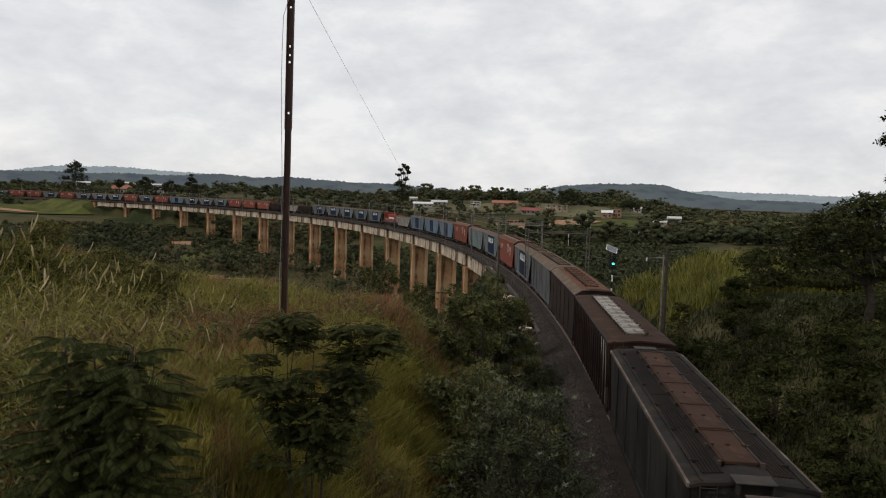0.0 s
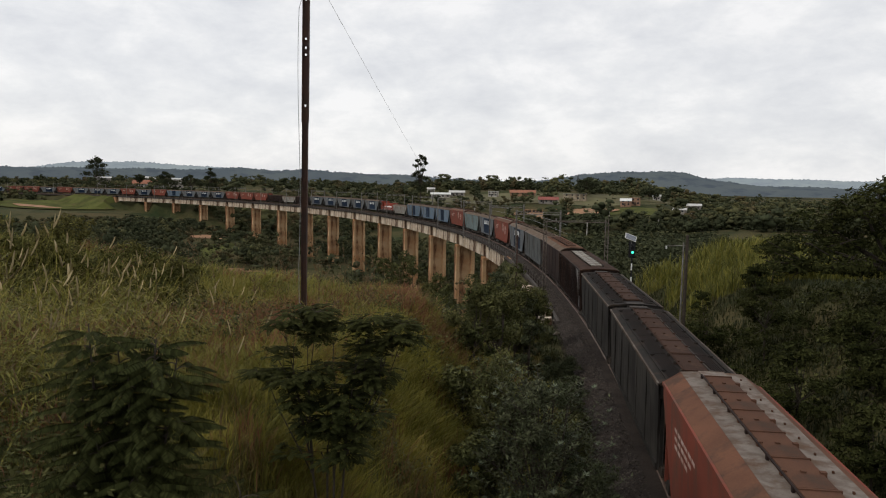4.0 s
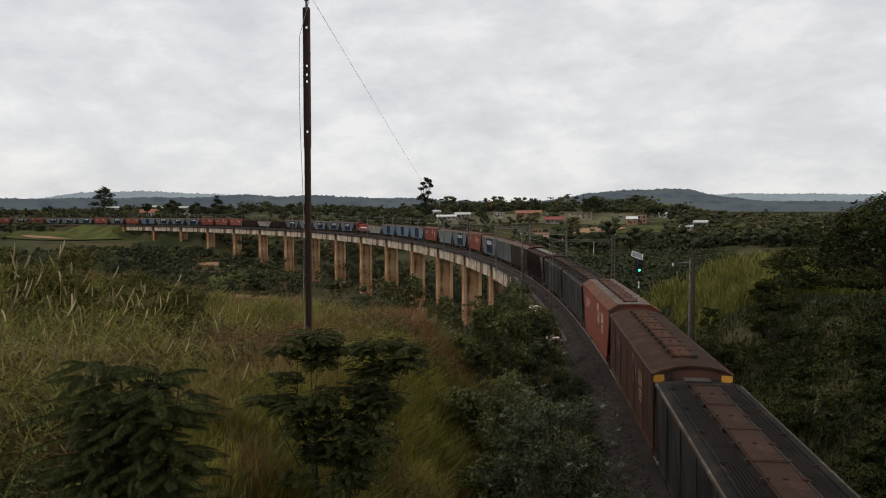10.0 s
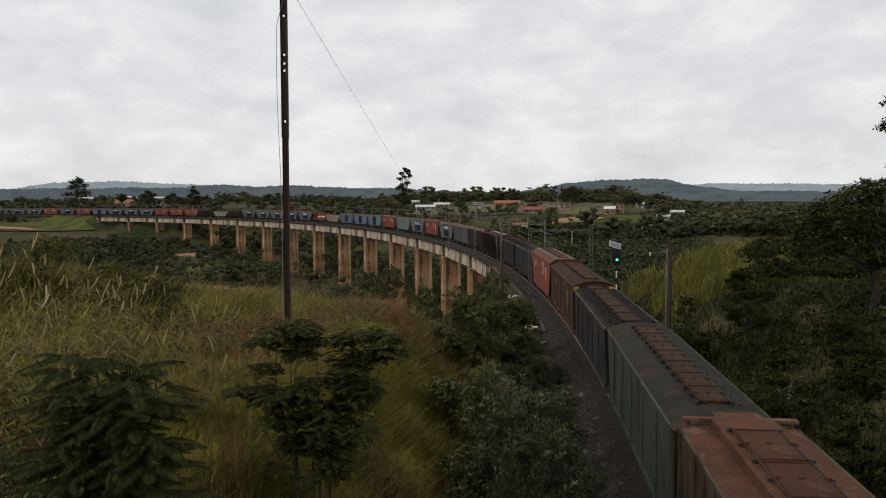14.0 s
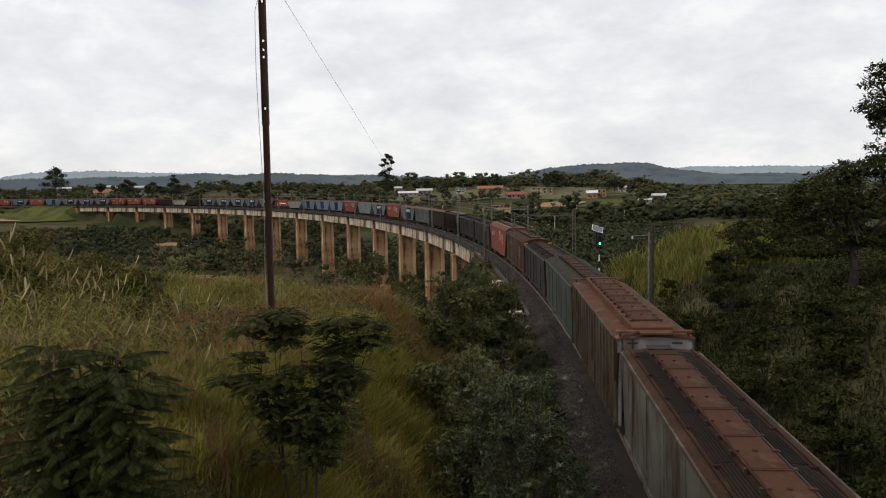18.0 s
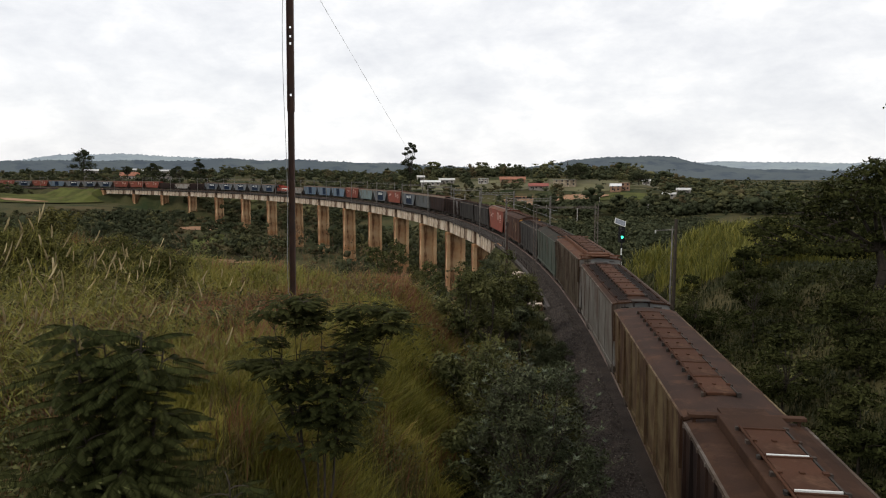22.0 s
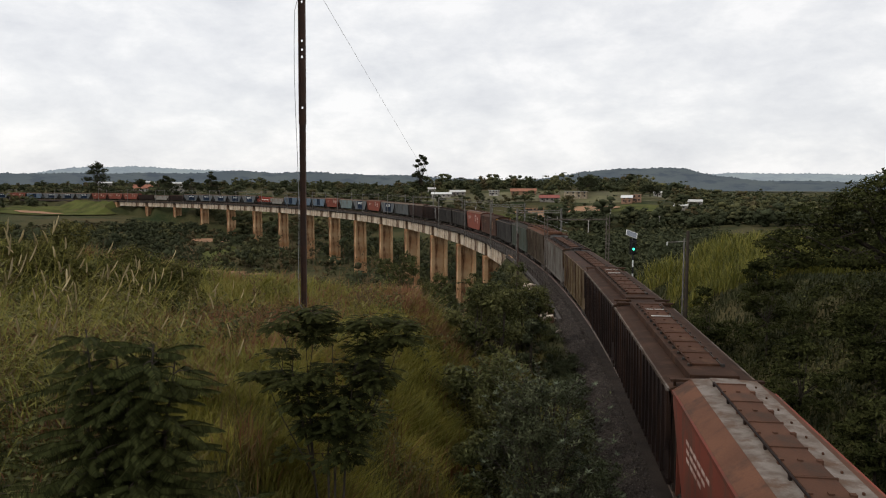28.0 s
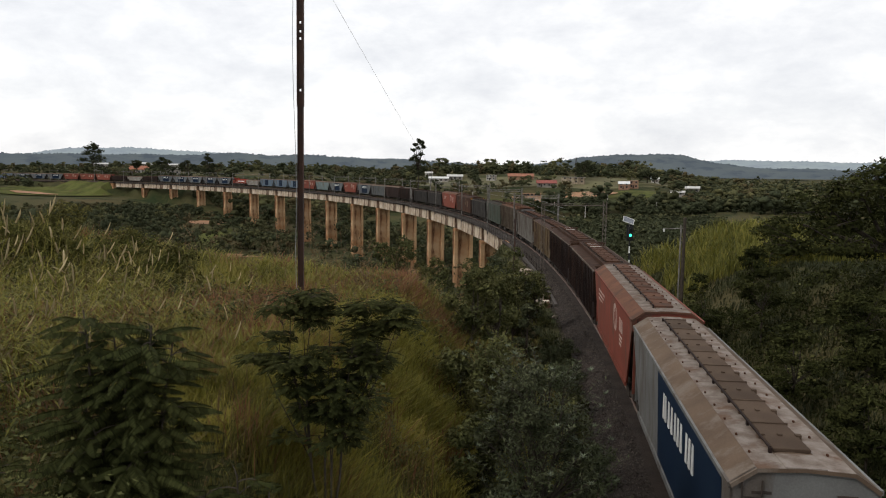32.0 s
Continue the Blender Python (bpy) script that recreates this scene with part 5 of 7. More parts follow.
def red_field(x, y):
    """How thickly the reddish seed grass stands, by place."""
    spots = ((-6.2, 18.6, 1.7, 2.6), (-8.7, 14.6, 1.1, 2.2), (-1.8, 26.0, 2.2, 1.8), (-5.0, 21.5, 1.3, 1.6))
    return sum(np.exp(-((x - a) / w) ** 2 - ((y - b) / h) ** 2) for a, b, w, h in spots) * (0.75 + 0.5 * lumps(x, y, 0.9, 3.0))


def build_grass():
    rng = np.random.default_rng(11)
    # matted undergrowth
    x, y, d = on_hill(rng, 190000, 6.0, 42.0, -38, 14)
    den = lumps(x, y, 0.9, 2.0) + 0.6 * lumps(x, y, 0.35, 4.0)
    keep = rng.uniform(-0.9, 1.2, len(x)) < den
    x, y, d, den = x[keep], y[keep], d[keep], den[keep]
    h = rng.uniform(0.3, 0.8, len(x)) * (1 + 0.3 * den) * np.interp(-d, (5, 9), (0.7, 1.0))
    v, f = blades(rng, x, y, height(x, y) - 0.05, h, np.interp(np.hypot(x, y), (6, 40), (0.006, 0.017)), 0.6)
    tagged(mesh_ob("hill_grass", v, f, M["grass"]), "matted green and brown grass on the hillside", "grass", kind="stuff")
    # tussocks of long arching blades
    cx, cy, d = on_hill(rng, 3600, 6.5, 42, -38, 12, 0.9)
    keep = lumps(cx, cy, 2.4, 3.0) + 0.5 * lumps(cx, cy, 0.9, 1.0) > np.interp(np.hypot(cx, cy), (7, 16, 30), (0.15, -0.15, -0.5)) + np.interp(np.degrees(np.arctan2(cx, cy)), (-34, -24, -14, -6, 0), (0.6, 0.25, -0.15, -0.5, -0.8)) * np.interp(np.hypot(cx, cy), (10, 15), (1.0, 0.25))
    keep &= red_field(cx, cy) < 0.4
    x, y = tufts(rng, cx[keep], cy[keep], 52, 0.19)
    h = rng.uniform(0.55, 1.15, len(x))
    v, f = blades(rng, x, y, height(x, y) - 0.05, h, np.interp(np.hypot(x, y), (6, 40), (0.006, 0.017)), 0.65)
    tagged(mesh_ob("grass_tussocks", v, f, M["grass_tuft"]), "long yellow-green arching grass in tussocks", "grass", kind="stuff")
    # bright drifts of fresh tussocks
    for dx, dy, wide, count in ((-0.9, 20.5, 1.7, 300), (-4.7, 15.2, 1.2, 190), (-2.6, 24.5, 1.8, 170), (-1.7, 17.6, 1.2, 200), (-3.0, 13.6, 0.9, 110)):
        cx, cy = dx + rng.normal(size=count) * wide, dy + rng.normal(size=count) * wide * 1.3
        gap = lumps(cx, cy, 0.8, 4.0) > -0.35
        x, y = tufts(rng, cx[gap], cy[gap], 58, 0.2)
        v, f = blades(rng, x, y, height(x, y) - 0.05, rng.uniform(0.4, 0.85, len(x)), np.interp(np.hypot(x, y), (6, 40), (0.006, 0.017)), 0.65)
        tagged(mesh_ob("grass_drift", v, f, M["grass_fresh"]), "bright yellow-green grass drift on the hillside", "grass", kind="stuff")
    # reddish seed grass in drifts
    cx, cy, d = on_hill(rng, 2600, 8, 40, -37, 12, 1.0)
    keep = rng.uniform(0, 1, len(cx)) < 0.05 + 1.2 * red_field(cx, cy)
    x, y = tufts(rng, cx[keep], cy[keep], 56, 0.26)
    h = rng.uniform(0.7, 1.35, len(x))
    v, f = blades(rng, x, y, height(x, y) - 0.05, h, np.interp(np.hypot(x, y), (6, 40), (0.006, 0.015)), 0.35)
    tagged(mesh_ob("reddish_grass", v, f, M["grass_red"]), "reddish-brown seed grass in drifts on the hillside", "grass", kind="stuff")
    # dry stalks standing above the rest
    x, y, d = on_hill(rng, 800, 7, 36, -37, 8, 0.9)
    keep = rng.uniform(-1.2, 0.9, len(x)) < lumps(x, y, 1.8, 6.0)
    x, y = tufts(rng, x[keep], y[keep], 3, 0.1)
    v, f = blades(rng, x, y, height(x, y) - 0.05, rng.uniform(0.7, 1.5, len(x)), np.interp(np.hypot(x, y), (6, 40), (0.0045, 0.012)), 0.3)
    tagged(mesh_ob("dry_stalks", v, f, M["straw"]), "thin pale dry stalks among the grass", "grass", kind="stuff")
    # right-hand bank: bright shoulder grass, dark growth below; sun and shade put into tones
    x, y = polar(rng, 190000, 20, 110, 10, 42, 0.9)
    s, d = nearest(x, y)
    keep = (d > 4.4) & (s < 96) & (d < 45)
    x, y, d, s = x[keep], y[keep], d[keep], s[keep]
    keep = rng.uniform(-1.5, 1.0, len(x)) < lumps(x, y, 1.5, 3.0)
    x, y, d, s = x[keep], y[keep], d[keep], s[keep]
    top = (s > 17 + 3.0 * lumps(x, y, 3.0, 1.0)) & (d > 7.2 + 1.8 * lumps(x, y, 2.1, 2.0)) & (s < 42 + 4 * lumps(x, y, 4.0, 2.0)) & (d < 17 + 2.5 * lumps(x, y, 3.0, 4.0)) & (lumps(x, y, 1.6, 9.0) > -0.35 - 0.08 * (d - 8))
    z = height(x, y) - 0.05
    w = np.interp(np.hypot(x, y), (20, 90), (0.015, 0.04))
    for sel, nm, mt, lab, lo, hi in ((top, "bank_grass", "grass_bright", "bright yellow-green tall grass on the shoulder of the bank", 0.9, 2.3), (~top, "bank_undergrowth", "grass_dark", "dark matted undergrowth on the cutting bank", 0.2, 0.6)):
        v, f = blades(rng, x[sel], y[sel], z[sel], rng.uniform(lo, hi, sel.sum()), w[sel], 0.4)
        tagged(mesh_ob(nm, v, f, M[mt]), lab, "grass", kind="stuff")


build_grass()


def build_bank_scrub():
    """Leafy low growth that covers the right-hand bank in dark and mid-green patches."""
    rng = np.random.default_rng(83)
    s, d = rng.uniform(-30, 50, 5200), rng.uniform(4.6, 34, 5200)
    x, y, _ = track(s, d)
    shade = lumps(x, y, 3.4, 2.0) + 0.6 * lumps(x, y, 1.3, 5.0)
    keep = (rng.uniform(-1.6, 0.7, len(x)) < shade) & ((s < 11) | (d < 6.4 + lumps(x, y, 2.1, 2.0)) | (d > 18) | (rng.uniform(0, 1, len(x)) < 0.05))
    x, y, d, shade = x[keep], y[keep], d[keep], shade[keep]
    z = height(x, y)
    chunks = {"leaf_dark": [], "leaf_mid": []}
    for i in range(len(x)):
        n, w, hh = int(rng.uniform(36, 72)), rng.uniform(0.35, 0.85), rng.uniform(0.25, 1.0)
        q = rng.normal(size=(n, 3)) * np.array([w, w, 0.3]) * 0.55
        q[:, 2] = np.abs(q[:, 2]) + hh * rng.uniform(0.1, 1.0, n) * np.exp(-(q[:, 0] ** 2 + q[:, 1] ** 2) / w ** 2)
        green = shade[i] + rng.normal() * 0.4 > 0.9
        chunks["leaf_mid" if green else "leaf_dark"].append(facing_quads(rng, q + np.array([x[i], y[i], z[i]]), q * np.array([1, 1, 0.4]) + np.array([0, 0, 0.3]), rng.uniform(0.07, 0.12), 0.55, 0.55))
    for key, lab in (("leaf_dark", "dark leafy scrub on the cutting bank"), ("leaf_mid", "mid-green leafy scrub on the cutting bank")):
        v, f = merge(chunks[key])
        tagged(mesh_ob("bank_scrub", v, f, M[key]), lab, "scrub", kind="stuff")


build_bank_scrub()


def build_weeds():
    """Broad-leaved weeds and low scrub among the grass."""
    rng = np.random.default_rng(41)
    x, y = polar(rng, 2000, 7, 36, -37, 6, 0.9)
    s, d = nearest(x, y)
    keep = (d < -5.5) & (lumps(x, y, 2.2, 7.0) > np.interp(np.degrees(np.arctan2(x, y)), (-36, -22, -12, 5), (-0.35, 0.1, 0.45, 0.6)))
    x, y = x[keep], y[keep]
    z = height(x, y)
    chunks = []
    for i in range(len(x)):
        n = int(rng.uniform(40, 100)); hh = rng.uniform(0.4, 1.25); w = rng.uniform(0.15, 0.4)
        p = rng.normal(size=(n, 3)) * np.array([w, w, 0.22]) * 0.6; p[:, 2] = np.abs(p[:, 2]) + rng.uniform(0.1, hh, n)
        chunks.append(facing_quads(rng, p + np.array([x[i], y[i], z[i]]), p * np.array([1, 1, 0.3]) + np.array([0, 0, 0.25]), rng.uniform(0.03, 0.06), 0.5, 0.5))
    v, f = merge(chunks)
    tagged(mesh_ob("hill_weeds", v, f, M["leaf_mid"]), "dark broad-leaved weeds scattered in the hillside grass", "weeds", kind="stuff")


build_weeds()


def build_reeds():
    """Tall cane grass with pale seed plumes along the crest on the left."""
    rng = np.random.default_rng(5)
    canes, plumes = [], []
    spots = []
    for _ in range(230):
        u = rng.uniform()
        r, a = (rng.uniform(11.5, 17), radians(rng.uniform(-36, -26))) if u < 0.46 else (rng.uniform(14, 22), radians(rng.uniform(-30, -16))) if u < 0.82 else (rng.uniform(21, 28), radians(rng.uniform(-14, -3)))
        spots.append((r * math.sin(a), r * math.cos(a)))
    for x, y in spots:
        g = ground_z(x, y)
        for _ in range(rng.integers(1, 4)):
            h = rng.uniform(1.0, 1.8) * np.interp(math.degrees(math.atan2(x, y)), (-33, -27, -20, -14), (1.65, 1.5, 1.1, 0.85))
            lean = rng.normal(size=2) * 0.22 + np.array([0.12, 0.0])
            n = 7
            f = np.linspace(0, 1, n)
            p = np.column_stack([x + rng.normal() * 0.12 + lean[0] * h * f ** 2, y + lean[1] * h * f ** 2, g + h * f])
            side = np.array([0.006, 0.0, 0.0])
            canes.append(quads((p[:-1] + p[1:]) / 2, (p[1:] - p[:-1]) * 0.55, np.tile(side, (n - 1, 1))))
            for k in range(8):
                a = rng.uniform(0, 2 * math.pi)
                i = rng.integers(1, 6)
                q = np.linspace(0, 1, 6)
                le = rng.uniform(0.45, 1.0)
                b = p[i] + np.column_stack([math.cos(a) * le * q, math.sin(a) * le * q, 0.55 * le * q - 0.75 * le * q ** 2])
                canes.append(quads((b[:-1] + b[1:]) / 2, (b[1:] - b[:-1]) * 0.58, np.tile(np.array([-math.sin(a), math.cos(a), 0]) * 0.011, (5, 1))))
            if rng.uniform() < np.interp(math.degrees(math.atan2(x, y)), (-20, -13), (0.24, 0.03)):
                e = p[-1]
                t = unit(p[-1] - p[-2] + rng.normal(size=3) * 0.02)
                le, wd = rng.uniform(0.22, 0.40), rng.uniform(0.013, 0.020)
                u = unit(np.cross(t, [0.3, 1.0, 0.1])); w = np.cross(t, u)
                ring = []
                for q, k in ((0.0, 0.35), (0.15, 0.9), (0.5, 1.0), (0.85, 0.7), (1.0, 0.1)):
                    c = e + t * le * q + u * 0.05 * q * q
                    ring.append([c + (u * math.cos(a) + w * math.sin(a)) * wd * k * rng.uniform(0.85, 1.15) for a in np.linspace(0, 2 * math.pi, 6, endpoint=False)])
                v = np.array(ring).reshape(-1, 3)
                f = [[i * 6 + j, i * 6 + (j + 1) % 6, (i + 1) * 6 + (j + 1) % 6, (i + 1) * 6 + j] for i in range(4) for j in range(6)]
                plumes.append((v, np.array(f, dtype=np.int32)))
    pick = rng.uniform(size=len(canes)) < 0.18
    for dry, nm, mt, lab in ((False, "cane_grass", "grass_tuft", "tall green cane grass with arching leaves on the crest"), (True, "dry_canes", "straw", "dry straw-coloured canes and leaves on the crest")):
        v, f = merge([c for c, q in zip(canes, pick) if q == dry])
        tagged(mesh_ob(nm, v, f, M[mt]), lab, "grass", kind="stuff")
    v, f = merge(plumes)
    tagged(mesh_ob("grass_plumes", v, f, M["plume"]), "pale straw seed plumes above the cane grass", "seed plumes", kind="stuff")


build_reeds()


def build_wisps():
    """Tall thin stalks with forked, beaded heads along the crest before the viaduct."""
    rng = np.random.default_rng(61)
    chunks = []
    for _ in range(30):
        r, a = rng.uniform(19, 29), radians(rng.uniform(-21, -2))
        x, y = r * math.sin(a), r * math.cos(a)
        g = ground_z(x, y)
        h = rng.uniform(1.2, 2.3)
        lean = rng.normal(size=2) * 0.12
        k = np.linspace(0, 1, 7)
        spine = np.column_stack([x + lean[0] * h * k ** 2, y + lean[1] * h * k ** 2, g + h * k])
        strands = [(spine, 0.007)]
        for _ in range(rng.integers(2, 6)):
            i = rng.integers(3, 7)
            b = rng.uniform(0, 2 * math.pi)
            le = rng.uniform(0.2, 0.5)
            q = np.linspace(0, 1, 5)
            strands.append((spine[i] + np.column_stack([math.cos(b) * le * 0.5 * q, math.sin(b) * le * 0.5 * q, le * q - 0.25 * le * q ** 2]), 0.005))
        for line, wd in strands:
            chunks.append(quads((line[:-1] + line[1:]) / 2, (line[1:] - line[:-1]) * 0.55, np.tile(np.array([wd, 0, 0]), (len(line) - 1, 1))))
            beads = np.repeat(line[-3:], 3, axis=0) + rng.normal(size=(9, 3)) * 0.025
            chunks.append(leaf_quads(rng, beads, 0.04, 0.45, 1.0))
    v, f = merge(chunks)
    tagged(mesh_ob("wispy_stalks", v, f, M["straw"]), "tall thin pale stalks with forked seed heads on the crest", "grass", kind="stuff")


build_wisps()


# ---- foreground shrubs and trees ----
def frond_shrub(name, label, x, y, leaders, seed, frond, leaf, width, leaflets, mat):
    """Several leaning stems from one root; long feathery leaves spread along each and droop at the tip.
    leaders: (dx, dy, height of the tip above the rails, reach of the leaves)."""
    rng = np.random.default_rng(seed)
    g = ground_z(x, y)
    t = root(name, pose(x, y, g))
    tagged(t, label, "shrub")
    chunks, twigs = [], bmesh.new()
    for dx, dy, top, reach in leaders:
        h = top - g
        path = [Vector((0.1 * dx, 0.1 * dy, -0.2)), Vector((dx * 0.4 + rng.normal() * 0.04, dy * 0.4, h * 0.35)), Vector((dx * 0.8, dy * 0.8 + rng.normal() * 0.04, h * 0.72)), Vector((dx, dy, h * 0.97))]
        bm = bmesh.new(); limb(bm, path, 0.03, 0.008, 6); part("stem", bm, M["bark"], t)
        count = int(6 + 6 * h)
        turn = rng.uniform(0, 6.28)
        for k in range(count):
            f = 0.16 + 0.84 * (k + rng.uniform(0, 0.8)) / count
            j = min(int(f * 3), 2)
            o = path[j].lerp(path[j + 1], min(f * 3 - j, 1.0))
            turn += 2.4 + rng.normal() * 0.35
            r = reach * (1.1 - f) ** 0.35 * rng.uniform(0.45, 1.5)
            rise = rng.uniform(0.05, 0.55) + 0.35 * f
            pts = [o + Vector((math.cos(turn) * r * q, math.sin(turn) * r * q, r * (rise * q - 0.45 * q * q))) for q in (0, 0.35, 0.7, 1.0)]
            limb(twigs, pts, 0.011, 0.004, 3)
            for q in (0.5, 1.0):
                i = min(int(q * 3), 2)
                e = np.array(pts[i].lerp(pts[i + 1], q * 3 - i))
                for sg in (-1, 1) if q < 1 else (0,):
                    c = turn + sg * rng.uniform(0.5, 1.1)
                    chunks += frond_quads(rng, e, (math.cos(c), math.sin(c), rng.uniform(0.0, 0.4)), frond * rng.uniform(0.65, 1.15), leaflets, leaf, width, 0.7)
    tagged(part("branchwork", twigs, M["bark"], t), kind="stuff")
    v, f = merge(chunks)
    mesh_ob("foliage", v, f, mat, t)
    return t


frond_shrub("feathery_shrub", "dark green shrub with long feathery fronds in tall grass", -3.9, 8.6,
            [(-0.5, 0.05, 9.15, 0.24), (-0.22, 0.2, 8.85, 0.26), (0.34, 0.0, 8.98, 0.24), (0.55, 0.1, 8.72, 0.26), (0.08, -0.2, 8.55, 0.3), (-0.5, -0.15, 8.3, 0.3), (0.58, -0.2, 8.1, 0.3), (-0.2, -0.45, 7.85, 0.36), (0.3, -0.5, 7.5, 0.4), (-0.4, -0.6, 7.4, 0.4)],
            3, 0.60, 0.125, 0.03, 20, M["leaf_dark"])
frond_shrub("feathery_shrub", "small dark feathery shrub low in the grass", -4.6, 6.6, [(0, 0, 8.6, 0.4), (-0.3, 0, 8.2, 0.4), (0.25, 0.1, 7.9, 0.4)], 8, 0.3, 0.085, 0.024, 12, M["leaf_dark"])
frond_shrub("feathery_shrub", "low feathery shrub between grass tufts", -2.45, 8.2, [(0, 0, 7.3, 0.45), (0.35, 0.1, 7.0, 0.4), (-0.4, 0, 7.1, 0.4)], 21, 0.3, 0.085, 0.024, 12, M["leaf_dark"])


def feather_tree(name, label, x, y, clumps, seed, stem, frond, leaf, width, leaflets, mat):
    """Forked stems that carry flat tiers of small feathery leaves. clumps: (dx, dy, z above the rails, radius, leaves)."""
    rng = np.random.default_rng(seed)
    g = ground_z(x, y)
    t = root(name, pose(x, y, g))
    tagged(t, label, "tree")
    lo = min(c[2] for c in clumps) - g
    stems = [Vector((-0.3, 0.02, lo * 0.95)), Vector((-0.02, 0.06, lo * 1.05)), Vector((0.3, -0.04, lo * 1.1)), Vector((0.12, -0.1, lo * 0.8))]
    for q in stems:
        bm = bmesh.new(); limb(bm, [Vector((0, 0, -0.2)), q * 0.5 + Vector((rng.normal() * 0.05, 0, 0)), q], stem, stem * 0.7, 7); part("stem", bm, M["bark"], t)
    chunks = []
    bm = bmesh.new()
    small = []
    for dx, dy, z, r, n in clumps:
        c = Vector((dx, dy, z - g))
        o = min(stems, key=lambda q: abs(q.x - dx))
        k = o.lerp(c, 0.6) + Vector((rng.normal() * 0.08, rng.normal() * 0.06, -0.05))
        limb(bm, [o * rng.uniform(0.75, 1.0), k, c], stem * 0.5, stem * 0.18, 5)
        for _ in range(3):
            e = c + Vector((rng.normal() * r * 0.7, rng.normal() * r * 0.6, rng.normal() * r * 0.3))
            limb(bm, [k.lerp(c, 0.7), e], stem * 0.2, stem * 0.08, 4)
            small.append((e, r * rng.uniform(0.6, 1.05), int(n * 0.66)))
    for c, r, n in small:
        for _ in range(n):
            a = rng.uniform(0, 2 * math.pi)
            q = rng.uniform(0.0, 1.0) ** 0.6
            p = np.array(c) + np.array([math.cos(a) * r * q, math.sin(a) * r * q, rng.normal() * r * 0.22])
            if rng.uniform() < 0.12:
                limb(bm, [c, Vector(p)], stem * 0.12, 0.003, 3)
            a += rng.normal() * 0.6
            chunks += frond_quads(rng, p, (math.cos(a), math.sin(a), rng.uniform(-0.1, 0.45)), frond * rng.uniform(0.6, 1.2), leaflets, leaf, width)
    part("branchwork", bm, M["bark"], t)
    v, f = merge(chunks)
    mesh_ob("crown", v, f, mat, t)
    return t


feather_tree("young_tree", "young dark-leaved tree with forked stems and small layered leaves", -2.05, 11.8,
             [(-0.55, 0, 8.66, 0.25, 71), (-0.20, 0.1, 8.62, 0.23, 66), (-0.75, 0, 8.50, 0.16, 30), (0.10, 0, 8.45, 0.20, 45), (-0.35, 0, 8.35, 0.21, 56), (0.79, 0, 8.62, 0.23, 61), (1.07, 0.1, 8.48, 0.22, 56), (1.22, 0, 8.30, 0.15, 28), (0.90, 0, 8.22, 0.23, 61), (0.60, 0.1, 8.14, 0.20, 49), (0.53, 0, 8.50, 0.16, 30),
              (-0.85, 0, 7.96, 0.20, 40), (-1.05, 0, 7.66, 0.18, 37), (-0.70, 0.1, 7.62, 0.21, 51), (0.08, 0, 7.74, 0.30, 88), (-0.30, -0.1, 7.54, 0.30, 91), (0.45, 0.1, 7.56, 0.30, 88), (0.73, 0, 7.75, 0.23, 56), (-0.07, 0.1, 7.20, 0.34, 108), (0.36, -0.1, 7.16, 0.31, 91), (-0.48, 0, 7.24, 0.26, 69), (0.08, 0, 6.80, 0.33, 85), (-0.30, 0, 6.70, 0.30, 71), (0.30, 0, 6.50, 0.28, 51), (-0.10, 0, 6.35, 0.25, 42)],
             4, 0.024, 0.23, 0.062, 0.028, 10, M["leaf_dark"])

def shoots(bush, seed, count, rx, ry, z0, z1, length, mat):
    """Leafy shoots that rise out of a bush and end in pale rosettes."""
    rng = np.random.default_rng(seed)
    stalks, leaves, tips = bmesh.new(), [], []
    for _ in range(count):
        a, q = rng.uniform(0, 2 * math.pi), math.sqrt(rng.uniform(0.15, 1))
        f = rng.uniform(0, 1)
        w = math.sqrt(max(0.12, 1 - f * f))
        o = np.array([rx * q * w * math.cos(a), ry * q * w * math.sin(a), z0 + (z1 - z0) * f])
        way = unit(np.array([math.cos(a) * rng.uniform(0.1, 0.8), math.sin(a) * rng.uniform(0.1, 0.8), rng.uniform(0.5, 1.1)]))
        le = length * rng.uniform(0.5, 1.25)
        n = 16
        k = np.linspace(0.15, 1, n)
        spine = o + np.outer(k * le, way) + np.outer(k ** 2 * le * 0.25, [math.cos(a), math.sin(a), -0.3])
        limb(stalks, [Vector(o), Vector(spine[n // 2]), Vector(spine[-1])], 0.008, 0.004, 3)
        ang = np.arange(n) * 2.4 + rng.uniform(0, 6)
        out = np.column_stack([np.cos(ang), np.sin(ang), np.full(n, 0.35)]) * 0.075
        side = np.column_stack([-np.sin(ang), np.cos(ang), np.zeros(n)]) * 0.02
        leaves.append(quads(spine + out, out, side))
        if rng.uniform() < 0.25:
            m = 9
            ang = np.arange(m) * 0.7 + rng.uniform(0, 6)
            out = np.column_stack([np.cos(ang), np.sin(ang), rng.uniform(0.2, 1.2, m)]) * 0.05
            side = np.column_stack([-np.sin(ang), np.cos(ang), np.zeros(m)]) * 0.016
            tips.append(quads(spine[-1] + out, out, side))
    tagged(part("shoot_branchwork", stalks, M["bark"], bush), kind="stuff")
    mesh_ob("shoot_leaves", *merge(leaves), mat, bush)
    tagged(mesh_ob("tip_foliage", *merge(tips), M["leaf_tip"], bush), "pale grey-green young leaf tips", kind="stuff")


